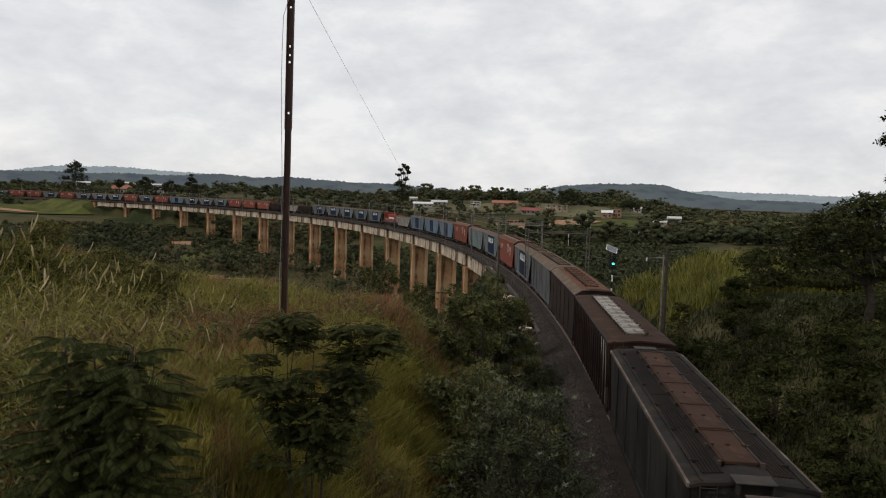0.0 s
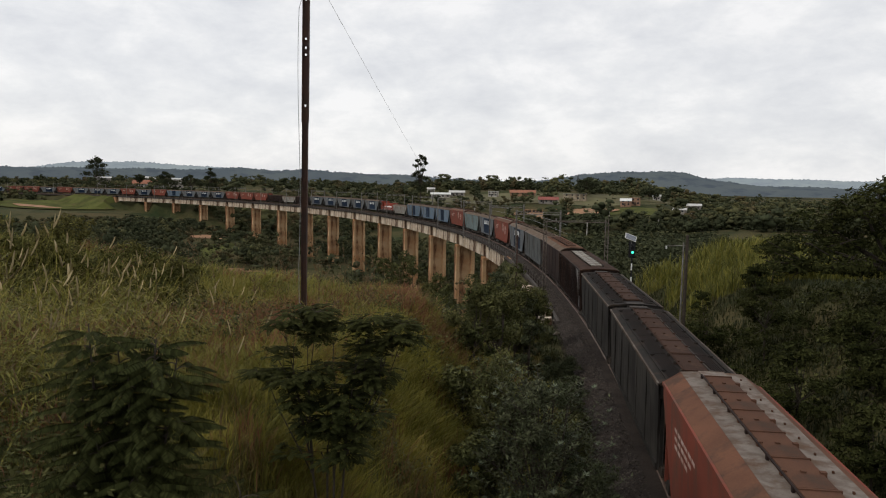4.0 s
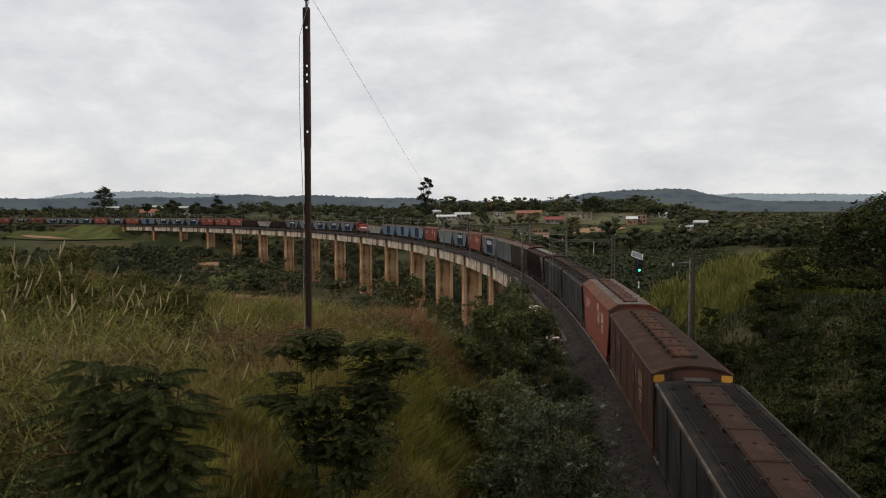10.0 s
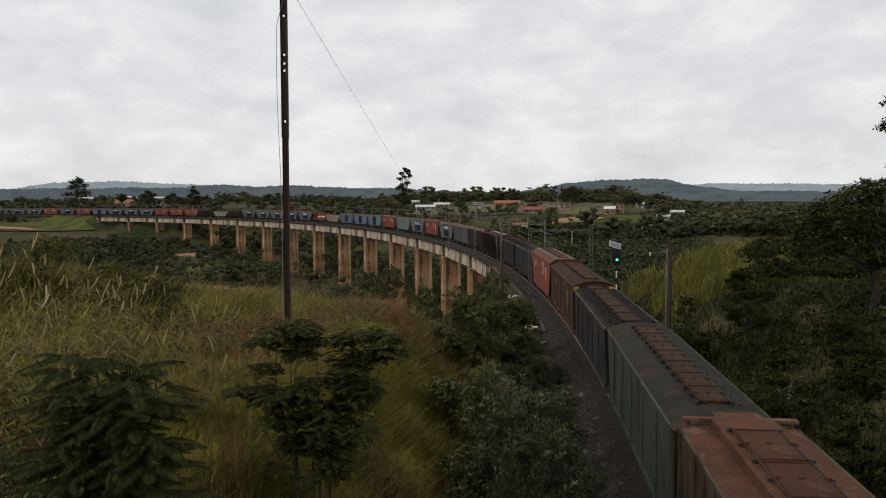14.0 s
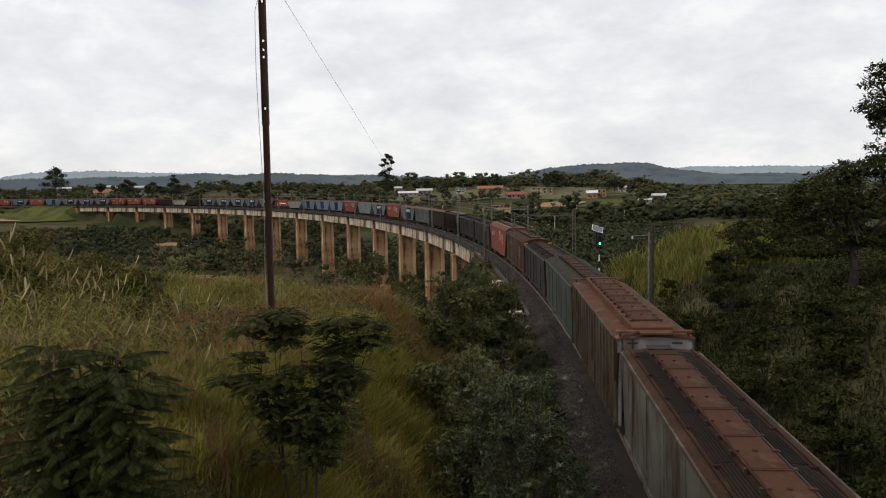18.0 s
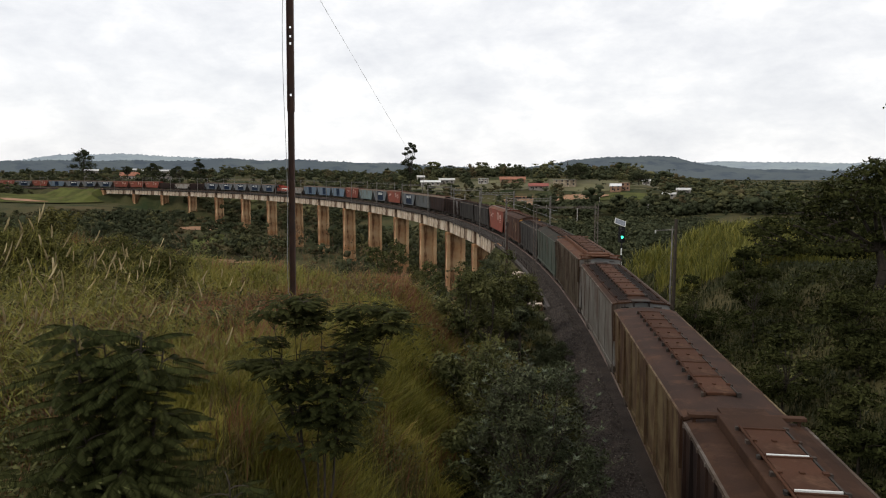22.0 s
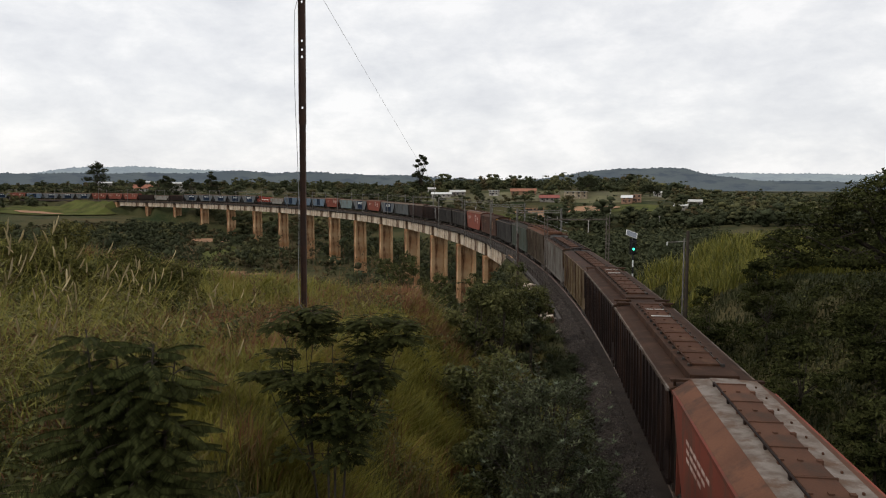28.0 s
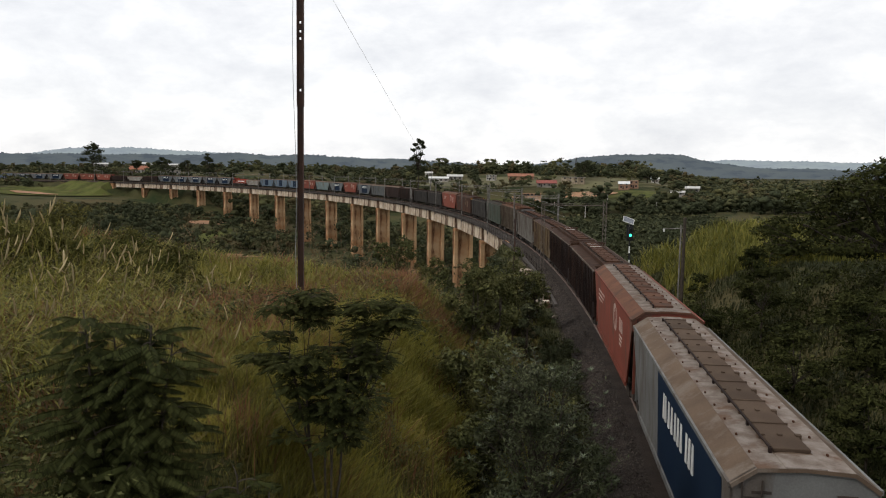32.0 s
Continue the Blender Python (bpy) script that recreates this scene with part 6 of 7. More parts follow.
g0 = ground_z(2.2, 17.0)
grey_bush = tree("roadside_bush", "large grey-green bush with pale leaf tips beside the ballast", (2.2, 17.0, g0),
     random_clumps(31, 58, 1.6, 1.6, 0.3, 6.1 - g0, 0.42, 520, 0.8, 0.0), 0.055, M["leaf_grey"], 0.09, 6, 0.35, 0.28, 0.8, 0.1, "bush")
shoots(grey_bush, 131, 190, 1.75, 1.75, 1.0, 6.0 - g0, 0.75, M["leaf_grey"])
g0 = ground_z(1.3, 20.5)
slope_bush = tree("roadside_bush", "dense mid-green bush on the cutting slope", (1.3, 20.5, g0),
     random_clumps(35, 30, 1.2, 1.2, 0.3, 5.6 - g0, 0.55, 480, 0.9, 0.0), 0.07, M["leaf_mid"], 0.07, 7, 0.35, 0.3, 0.8, 0.1, "bush")
shoots(slope_bush, 137, 90, 1.3, 1.3, 0.8, 5.4 - g0, 0.6, M["leaf_mid"])
for i, (bx, by, tp, rx, n, mt, lab) in enumerate((
        (1.9, 31.5, 6.3, 1.1, 15, "leaf_mid", "dark rounded bush at the edge of the cutting"), (2.2, 34.5, 5.6, 0.9, 12, "leaf_dark", "dark bush beside the track bed"),
        (4.6, 43.0, 2.6, 1.0, 9, "leaf_grey", "grey-green bush by the viaduct end"), (5.4, 55.0, 1.6, 1.1, 9, "leaf_mid", "bush by the viaduct end"), (-1.2, 46.0, 4.3, 1.9, 18, "leaf_mid", "bushy tree below the crest"),
        (-3.6, 48.0, 4.8, 1.8, 16, "leaf_mid", "bushy tree below the crest"), (3.8, 24.5, 3.0, 0.9, 9, "leaf_mid", "low bush beside the ballast"), (3.6, 12.5, 3.4, 1.0, 10, "leaf_mid", "low bush beside the ballast"),
        (1.2, 13.0, 4.6, 1.1, 12, "leaf_grey", "low leafy bush on the slope"),
        (0.75, 27.0, 7.0, 0.9, 16, "leaf_mid", "dark upright bush at the edge of the grass"), (1.65, 27.6, 6.6, 0.75, 12, "leaf_mid", "dark bush at the edge of the grass"),
        (0.35, 21.0, 5.2, 0.9, 12, "leaf_mid", "low bush where the grass meets the cutting"), (0.7, 17.8, 4.6, 0.9, 12, "leaf_mid", "low bush where the grass meets the cutting"))):
    g0 = ground_z(bx, by)
    tree("bush", lab, (bx, by, g0), random_clumps(50 + i, n, rx, rx, 0.3, max(1.2, tp - g0), 0.42 * rx ** 0.7, 560, 0.8, 0.0), 0.05 + 0.0012 * by, M[mt], 0.07, 60 + i, 0.3, 0.36, 0.6, 0.1, "bush", twigs=False)

# thickets of tall weeds on the crest
for i, (bx, by, tp, rx) in enumerate(((-11.6, 21.5, 9.7, 1.3), (-9.6, 22.5, 9.1, 1.1), (-13.6, 21.0, 9.8, 1.2), (-8.0, 20.5, 8.6, 0.9), (-10.4, 18.6, 9.3, 0.9))):
    g0 = ground_z(bx, by)
    tree("weed_thicket", "tall olive thicket of weeds on the grassy crest", (bx, by, g0), random_clumps(360 + i, 24, rx, rx, 0.3, max(1.0, tp - g0 - 0.2), 0.36, 320, 0.9, 0.0), 0.055, M["leaf_weed"], 0.03, 370 + i, 0.3, 0.35, 0.8, 0.1, "weeds", "thickets on the crest", twigs=False)

# small trees on the slope before the viaduct's end
for i, (bx, by, tp, rx, mt) in enumerate(((-4.2, 43.8, 6.6, 1.3, "leaf_mid"), (-2.7, 45.5, 6.9, 1.5, "leaf_mid"), (-0.9, 44.0, 5.9, 1.4, "leaf_mid"), (1.2, 43.0, 5.6, 1.4, "leaf_mid"), (2.6, 45.0, 5.5, 1.3, "leaf_grey"), (3.7, 44.5, 6.1, 1.1, "leaf_mid"), (4.5, 47.0, 4.2, 0.8, "leaf_grey"), (5.8, 52.0, 3.6, 1.0, "leaf_mid"))):
    g0 = ground_z(bx, by)
    tree("slope_tree", "small olive-green tree before the viaduct's end", (bx, by, g0), random_clumps(320 + i, 20, rx, rx, (tp - g0) * 0.35, tp - g0 - 0.35, 0.5, 430, 0.75, 0.0), 0.085, M[mt], 0.07, 340 + i, 0.35, 0.4, 0.6, 0.1, "tree", "small trees by the viaduct", twigs=False)

# right-hand bank: spreading tree, tall tree behind it, saplings
g0 = ground_z(24.0, 38.0)
tree("spreading_tree", "broad dark tree with flat layered crown on the cutting bank", (22.6, 38.0, g0),
     [(dx, dy, dz * 0.8, r, 0.36, 620) for dx, dy, dz, r in ((-4.6, 0, 4.2, 1.5), (-3.4, 1, 5.6, 1.6), (-2.4, -1, 6.6, 1.5), (-1.0, 0, 7.4, 1.5), (0.6, 0.5, 7.9, 1.5), (2.0, 0, 8.0, 1.6), (3.6, 0, 7.3, 1.7), (4.6, 1, 6.0, 1.6), (-3.6, -1, 3.0, 1.5), (-2.2, 1, 4.2, 1.5),
      (-0.8, -1, 5.2, 1.6), (0.8, 1, 5.8, 1.6), (2.4, -1, 5.6, 1.6), (4.0, 0, 4.4, 1.6), (-1.4, 0.5, 2.6, 1.4), (0.4, -1, 3.6, 1.4), (2.2, 1, 3.4, 1.5), (-4.9, 0.5, 2.6, 1.2))],
     0.13, M["leaf_dark"], 0.26, 14, 0.32, 0.4, 0.4, 0.1, per=1.5)
g0 = ground_z(29.5, 46.0)
tree("tall_tree", "tall dark tree rising behind the bank", (30.5, 46.0, g0), random_clumps(77, 28, 2.0, 2.6, 6.5, 18.7 - g0, 1.1, 420, 0.75, 0.1), 0.14, M["leaf_dark"], 0.3, 15, 0.5, 0.4, 0.7, 0.2)
for i, (bx, by, tp, rx) in enumerate(((17.3, 40.5, 4.6, 1.5), (14.6, 30.5, 3.2, 1.1), (18.5, 33.0, 4.4, 1.6), (22.5, 52.0, 6.0, 1.8), (14.0, 24.0, 2.6, 1.0), (15.5, 44.5, 3.6, 1.1), (20.6, 50.0, 4.6, 0.9))):
    g0 = ground_z(bx, by)
    tree("bank_sapling", "thin dark sapling in the bank undergrowth", (bx, by, g0), random_clumps(90 + i, 12, rx, rx, 1.0, max(2.0, tp - g0 + 1.0), 0.6 * rx ** 0.5, 330, 0.5, 0.1), 0.10, M["leaf_dark"], 0.06, 95 + i, 0.45, 0.4, 0.5, 0.15, "tree", "saplings on the bank", twigs=False)


def build_bank_shrubs():
    rng = np.random.default_rng(17)
    kinds = []
    for i in range(4):
        kinds.append(tree("bank_shrub", "dark rounded shrub on the cutting bank", (0, 0, -60), random_clumps(200 + i, 12, 1.0, 1.0, 0.2, 1.7, 0.5, 330, 0.8, 0.0), 0.09, M["leaf_mid" if i % 2 else "leaf_dark"], 0.05, 210 + i, 0.3, 0.4, 0.6, 0.1, "shrub", "shrubs on the bank", twigs=False))
    used = 0
    while used < 40:
        s, d = rng.uniform(-22, 52), rng.uniform(6.5, 28)
        if s > 4 and 6.0 < d < 20 and rng.uniform() < 0.8:
            continue
        x, y, _ = track(s, d)
        m = pose(x, y, ground_z(x, y), 0, 0, rng.uniform(0, 360))
        if used < 4:
            kinds[used].matrix_basis = m
        else:
            copy_thing(kinds[used % 4], m)
        used += 1


build_bank_shrubs()


def build_verge_shrubs():
    """Low growth that overhangs the left edge of the ballast."""
    rng = np.random.default_rng(23)
    kinds = [tree("verge_shrub", "low leafy growth beside the ballast", (0, 0, -60), random_clumps(240 + i, 9, 0.8, 0.8, 0.15, 1.3, 0.42, 300, 0.8, 0.0), 0.065, M[("leaf_grey", "leaf_mid", "leaf_dark")[i]], 0.03, 250 + i, 0.3, 0.35, 0.7, 0.1, "shrub", "growth along the ballast", twigs=False) for i in range(3)]
    for n in range(120):
        s, d = (rng.uniform(-26, 70) if n % 3 else rng.uniform(-26, 22)), -rng.uniform(4.3, 6.8)
        if s < 8:
            d = -rng.uniform(3.2, 5.0)
        x, y, _ = track(s, d)
        m = pose(x, y, ground_z(x, y), 0, 0, rng.uniform(0, 360)) @ Matrix.Scale(rng.uniform(0.45, 0.8) if s > 20 else rng.uniform(0.6, 1.0), 4)
        if n < 3:
            kinds[n].matrix_basis = m
        else:
            copy_thing(kinds[n % 3], m)


build_verge_shrubs()


def build_verge_grass():
    """Low weeds that creep over the shoulder of the ballast, and growth on the slope by the viaduct's end."""
    rng = np.random.default_rng(29)
    s = rng.uniform(-28, 84, 26000)
    d = -rng.uniform(2.95, 5.2, len(s))
    keep = rng.uniform(0, 1, len(s)) < np.interp(-d, (2.95, 3.4, 4.2), (0.12, 0.55, 1.0)) * (0.5 + 0.5 * lumps(s, d, 1.3, 2.0))
    s, d = s[keep], d[keep]
    x, y, _ = track(s, d)
    h = rng.uniform(0.12, 0.5, len(x)) * np.interp(-d, (3, 4.2), (0.6, 1.2))
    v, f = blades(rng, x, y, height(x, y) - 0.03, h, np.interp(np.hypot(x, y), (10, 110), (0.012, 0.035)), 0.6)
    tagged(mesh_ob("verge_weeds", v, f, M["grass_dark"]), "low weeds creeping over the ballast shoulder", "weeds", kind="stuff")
    x, y = rng.uniform(-12, 10, 60000), rng.uniform(40, 118, 60000)
    s, d = nearest(x, y)
    keep = (d < -4.8) & (d > -15)
    x, y = x[keep], y[keep]
    v, f = blades(rng, x, y, height(x, y) - 0.05, rng.uniform(0.4, 1.1, len(x)), 0.035, 0.5)
    tagged(mesh_ob("slope_grass", v, f, M["grass"]), "mixed grass on the slope by the viaduct end", "grass", kind="stuff")


build_verge_grass()


# ---- valley woods and distance ----
HOUSES = ((-243, 572), (-232, 578), (-214, 555), (-12, 575), (0.6, 585), (-22, 640), (29.4, 582), (53, 588), (67.7, 541), (90, 560), (122, 531), (129.7, 534), (53, 502), (153, 506), (181, 562), (160, 590), (-318, 660), (-290, 680), (-262, 690), (-300, 740))


def off_houses(x, y):
    """True where a tree would neither stand on a house nor hide it."""
    r, az = np.hypot(x, y), np.degrees(np.arctan2(x, y))
    ok = np.ones(len(x), bool)
    for hx, hy in HOUSES:
        hr, ha = math.hypot(hx, hy), math.degrees(math.atan2(hx, hy))
        ok &= ~((np.abs(az - ha) < 0.8) & (r > hr - 42) & (r < hr + 8))
    for px_, py_, rx, ry in PATCHES:
        ok &= ((x - px_) / (rx * 0.8 + 2)) ** 2 + ((y - py_ + 6) / (ry * 0.6 + 8)) ** 2 > 1
    return ok


PATCHES = ((55, 492, 16, 13), (88, 500, 20, 17), (116, 497, 28, 18), (16, 470, 34, 16), (-112, 341, 12, 22), (-130, 386, 14, 8), (-93, 301, 14, 6), (-266, 462, 14, 8), (-262, 478, 36, 22))


def wood_points(rng, n, r0, r1, a0, a1, power):
    """Places for far trees, leaving the railway, the hill and the bank clear."""
    x, y = polar(rng, n, r0, r1, a0, a1, power)
    s, d = nearest(x, y)
    lined = (s < NEAR_ABUT + 6) | (s > FAR_ABUT - 6)
    keep = np.where(lined, (d < -9) | (d > 8), np.abs(d) > 5.5)
    keep &= ~((s < 46) & (d > 0) & (d < 34)) & ~((x > -45) & (x < 2) & (y < 46)) & ~((s < 60) & (d < 0) & (y < 44))
    keep &= (lumps(x, y, 48.0, 1.0) + 0.7 * lumps(x, y, 19.0, 4.0) > np.where(x < 20, -0.55, -1.0)) | (y < 90)
    keep &= off_houses(x, y)
    ang, rad = np.degrees(np.arctan2(x, y)), np.hypot(x, y)
    keep &= ~((ang > -3) & (ang < 17) & (rad > 470) & (rad < 640)) | (rng.uniform(size=n) < 0.5)
    return x[keep], y[keep]


def build_woods():
    rng = np.random.default_rng(21)
    sets = [wood_points(rng, *q) for q in ((1300, 46, 150, -36, 34, 1.0), (2700, 120, 470, -36, 36, 1.1), (2500, 430, 760, -36, 36, 1.2), (1300, 700, 1500, -36, 36, 1.0))]
    x, y = np.concatenate([q[0] for q in sets]), np.concatenate([q[1] for q in sets])
    z = height(x, y)
    ws, wd = nearest(x, y)
    az = np.degrees(np.arctan2(x, y))
    b = bmesh.new(); bmesh.ops.create_icosphere(b, subdivisions=1, radius=1.0)
    ico, ico_faces = np.array([v.co[:] for v in b.verts]), np.array([[v.index for v in f.verts] for f in b.faces], dtype=np.int32)
    b.free()
    cores = {"leaf_far": [], "leaf_olive": [], "leaf_deep": [], "leaf_brown": []}
    chunks, trunks = {"leaf_far": [], "leaf_olive": [], "leaf_deep": [], "leaf_brown": []}, []
    for i in range(len(x)):
        r = math.hypot(x[i], y[i])
        big = rng.uniform() < 0.22
        h = rng.uniform(3.0, 6.0) if r < 100 else rng.uniform(5.0, 12.0) if r < 430 else rng.uniform(6.0, 12.0)
        if big and r > 90:
            h *= rng.uniform(1.2, 1.6)
        if rng.uniform() < 0.25:
            h *= 0.45
        if az[i] < -5 and r > 430:
            h *= np.interp(r, (430, 620, 800), (0.8, 0.55, 0.45))
        elif r > 430:
            h *= 0.78
        w = h * rng.uniform(0.5, 0.95)
        if wd[i] < 0 and ws[i] < 560:
            # the valley side before the viaduct falls away: its growth stays low
            h = min(h, EYE - r * np.interp(az[i], (-32, -24, -20, -16, -10, -3, 1), (0.047, 0.046, 0.050, 0.062, 0.092, 0.125, 0.14)) * rng.uniform(0.97, 1.16) - z[i])
            if h < 1.0:
                continue
            w = min(max(w, 2.2), h * 1.3)
        n = int(np.interp(r, (60, 150, 300, 600, 1200), (520, 330, 190, 110, 44)))
        w = min(w, 8.5) if r < 430 else h * rng.uniform(0.75, 1.25)
        if wd[i] > 0 and az[i] > 0 and r < 430:
            h = min(h, EYE - r * 0.058 * rng.uniform(1.0, 1.35) - z[i])
            if h < 1.2:
                continue
        nc = int(rng.integers(8, 15))
        cc = rng.normal(size=(nc, 3)) * np.array([0.4, 0.4, 0.2]); cc[:, 2] += rng.uniform(0.35, 0.82, nc); cc[:, :2] *= 1.0 if r < 430 else 0.6
        rad = rng.uniform(0.13, 0.30, nc) * (1.0 if r < 430 else 1.25)
        k = rng.integers(0, nc, n)
        u = unit(rng.normal(size=(n, 3)))
        p = cc[k] + u * (rad[k] * rng.uniform(0.75, 1.2 if r < 430 else 1.08, n))[:, None] * np.array([1, 1, 0.7])
        p[:, 2] = np.clip(p[:, 2], 0.03, 1.05)
        body = cc[:, None, :] + ico[None] * (rad[:, None] * rng.uniform(0.25 if r < 430 else 0.35, 0.75 if r < 430 else 0.85, (nc, len(ico))))[:, :, None] * np.array([1, 1, 0.7])
        body[:, :, 2] = np.clip(body[:, :, 2], 0.03, 1.05)
        body = body * np.array([w, w, h]) + np.array([x[i], y[i], z[i]])
        way = u * np.array([1, 1, 1.3]) + np.array([0, 0, 0.1])
        p = p * np.array([w, w, h]) + np.array([x[i], y[i], z[i]])
        q = rng.uniform() * (0.55 if az[i] > 6 and r < 470 else 1.0)
        tone = "leaf_deep" if q < 0.42 else "leaf_far" if q < 0.76 else "leaf_olive" if q < 0.9 else "leaf_brown"
        chunks[tone].append(facing_quads(rng, p, way, np.interp(r, (60, 150, 300, 600, 1200), (0.17, 0.26, 0.40, 0.58, 0.9)), 0.75, 0.25))
        if r > 220:
            cores[tone].append((body.reshape(-1, 3), (ico_faces[None] + (np.arange(nc) * len(ico))[:, None, None]).reshape(-1, 3)))
        trunks.append(((x[i], y[i], z[i] - 0.4), h * 0.6))
    for tone, lab in (("leaf_far", "mid-green trees of the valley woods"), ("leaf_olive", "lighter olive trees among the valley woods"), ("leaf_deep", "deep green trees of the valley woods"), ("leaf_brown", "brownish scrub among the valley woods")):
        v, f = merge(chunks[tone])
        tagged(mesh_ob("valley_woods", v, f, M[tone]), lab, "woods", kind="stuff")
        v, f = merge(cores[tone])
        tagged(mesh_ob("woods_crowns", v, f, M[tone]), "dense inner crowns, " + lab, "woods", kind="stuff")
    tv, tf = [], []
    for (a, b, c), h in trunks:
        o = len(tv)
        tv += [(a - 0.15, b - 0.1, c), (a + 0.15, b - 0.1, c), (a, b + 0.16, c), (a, b, c + h)]
        tf += [(o, o + 1, o + 3), (o + 1, o + 2, o + 3), (o + 2, o, o + 3)]
    tagged(mesh_ob("woods_trunks", tv, np.array(tf, dtype=np.int32), M["bark"]), "dark trunks standing in the valley woods", "tree trunks", kind="stuff")


build_woods()

# trees that stand out on the skyline
for nm, lab, bx, by, top, cl in (
        ("skyline_tree", "tall sparse tree with tufted crown above the treeline", -25.5, 519.4, 31.5, [(0.5, 0, 0.955, 2.2), (2.6, 0, 0.91, 2.3), (-1.8, 0, 0.88, 2.0), (4.0, 0, 0.84, 1.8), (-3.2, 0, 0.78, 2.2), (0.6, 0, 0.80, 1.8), (2.2, 0, 0.70, 2.0), (-2.2, 0, 0.66, 2.6), (-4.4, 0, 0.60, 2.2), (0.2, 0, 0.57, 2.4), (3.4, 0, 0.54, 2.6), (-1.8, 0, 0.47, 3.0), (4.8, 0, 0.42, 3.0), (-5, 0, 0.40, 3.2), (0, 0, 0.36, 4)]),
        ("skyline_tree", "large dark round-topped tree on the far ridge", -265, 538.4, 27.0, [(0, 0, 0.92, 3.2), (-3, 0, 0.84, 3.2), (3, 0, 0.86, 3.0), (-5, 0, 0.7, 3.4), (5, 0, 0.72, 3.4), (0, 0, 0.72, 4.4), (-6.5, 0, 0.5, 4.0), (6.5, 0, 0.52, 4), (0, 0, 0.5, 5), (-4, 0, 0.3, 5), (4, 0, 0.3, 5)]),
        ("skyline_tree", "dark conical tree on the far ridge", -165, 493.2, 19.5, [(0, 0, 0.93, 1.6), (-0.8, 0, 0.82, 2.1), (1.2, 0, 0.76, 2.2), (-1.8, 0, 0.65, 2.6), (1.8, 0, 0.6, 2.6), (-2.4, 0, 0.42, 3.2), (2.6, 0, 0.4, 3.2)]),
        ("skyline_tree", "broad dark tree on the ridge beside the tiled house", -200, 505, 17.0, [(0, 0, 0.9, 2.4), (-3, 0, 0.75, 2.6), (3, 0, 0.78, 2.6), (-4.5, 0, 0.5, 3.2), (4.5, 0, 0.5, 3.2), (0, 0, 0.5, 4)]),
        ("skyline_tree", "small round dark tree on the far ridge", -236, 545, 14.5, [(0, 0, 0.9, 2.0), (-2, 0, 0.75, 2.2), (2, 0, 0.76, 2.2), (0, 0, 0.55, 3.2)]),
        ("skyline_tree", "broad dark tree group on the far ridge", -181, 500, 15.0, [(0, 0, 0.9, 2.2), (-3.5, 0, 0.78, 2.4), (3, 0, 0.72, 2.4), (-5, 0, 0.5, 3.0), (4.5, 0, 0.5, 3.0)]),
        ("skyline_tree", "dense dark tree beside the radio mast", 103, 585, 16.5, [(0, 0, 0.9, 2.8), (-4, 0, 0.78, 3.0), (4, 0, 0.76, 3.2), (-6, 0, 0.5, 3.4), (6, 0, 0.5, 3.6), (0, 0, 0.55, 4.6)]),
        ("skyline_tree", "dense dark tree in the village", 150, 575, 10.5, [(0, 0, 0.9, 2.8), (-4, 0, 0.76, 3.0), (4, 0, 0.7, 3.2), (-5, 0, 0.5, 3.4), (6, 0, 0.45, 3.4), (0, 0, 0.5, 4.2)])):
    g0 = ground_z(bx, by)
    h = top - g0
    rk = random.Random(int(abs(bx)))
    cl = [(a + rk.uniform(-0.35, 0.35) * r, b + rk.uniform(-0.6, 0.6) * r, c + rk.uniform(-0.3, 0.3) * r / h, r * rk.uniform(0.65, 1.0)) for a, b, c, r in cl for _ in range(3)]
    tree(nm, lab, (bx, by, g0), [(a, b, c * h, r, 0.62, 340) for a, b, c, r in cl], 0.3, M["leaf_deep"], 0.35, int(abs(bx)), 0.4, 0.6, 0.6, 0.0, twigs=False)


def ridge(name, label, dist, base, prof, tree_h, mat):
    """A far wooded ridge: a curved sheet of hillside with a rough treeline."""
    rng = np.random.default_rng(int(dist))
    az = np.linspace(-60, 60, 1500)
    top = EYE + dist * np.tan(np.radians(np.interp(az, [p[0] for p in prof], [p[1] for p in prof])))
    top = top + tree_h * (0.35 * np.sin(az * 1.3) + 0.15 * np.sin(az * 4.7 + 1)) * 0.5 + rng.uniform(0, 1, len(az)) * tree_h * 0.6 * (rng.uniform(0, 1, len(az)) > 0.35)
    low = np.convolve(np.pad(top, 30, mode='edge'), np.ones(61) / 61, mode='valid') - 0.2 * tree_h
    v, f = [], []
    rows = ((0.0, -0.06), (0.35, -0.045), (0.7, -0.02), (0.93, 0.0), (1.0, 0.01))
    for k, (fz, fr) in enumerate(rows):
        for i, a in enumerate(np.radians(az)):
            rr = dist * (1 + fr)
            zz = base + ((top if fz > 0.95 else low)[i] - base) * fz
            v.append((rr * math.sin(a), rr * math.cos(a), zz))
    n = len(az)
    for k in range(len(rows) - 1):
        for i in range(n - 1):
            f.append((k * n + i, k * n + i + 1, (k + 1) * n + i + 1, (k + 1) * n + i))
    ob = mesh_ob(name, v, f, mat)
    return tagged(ob, label, "hills", kind="structure")


# Aerial haze is put in as an even blue-grey glow of the hillsides.
def backdrop_material(name, base, second, haze_glow, amount):
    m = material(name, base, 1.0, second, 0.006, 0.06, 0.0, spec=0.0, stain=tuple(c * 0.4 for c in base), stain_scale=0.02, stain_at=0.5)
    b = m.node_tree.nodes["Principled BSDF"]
    b.inputs["Emission Color"].default_value = (*haze_glow, 1)
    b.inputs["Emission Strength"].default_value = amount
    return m


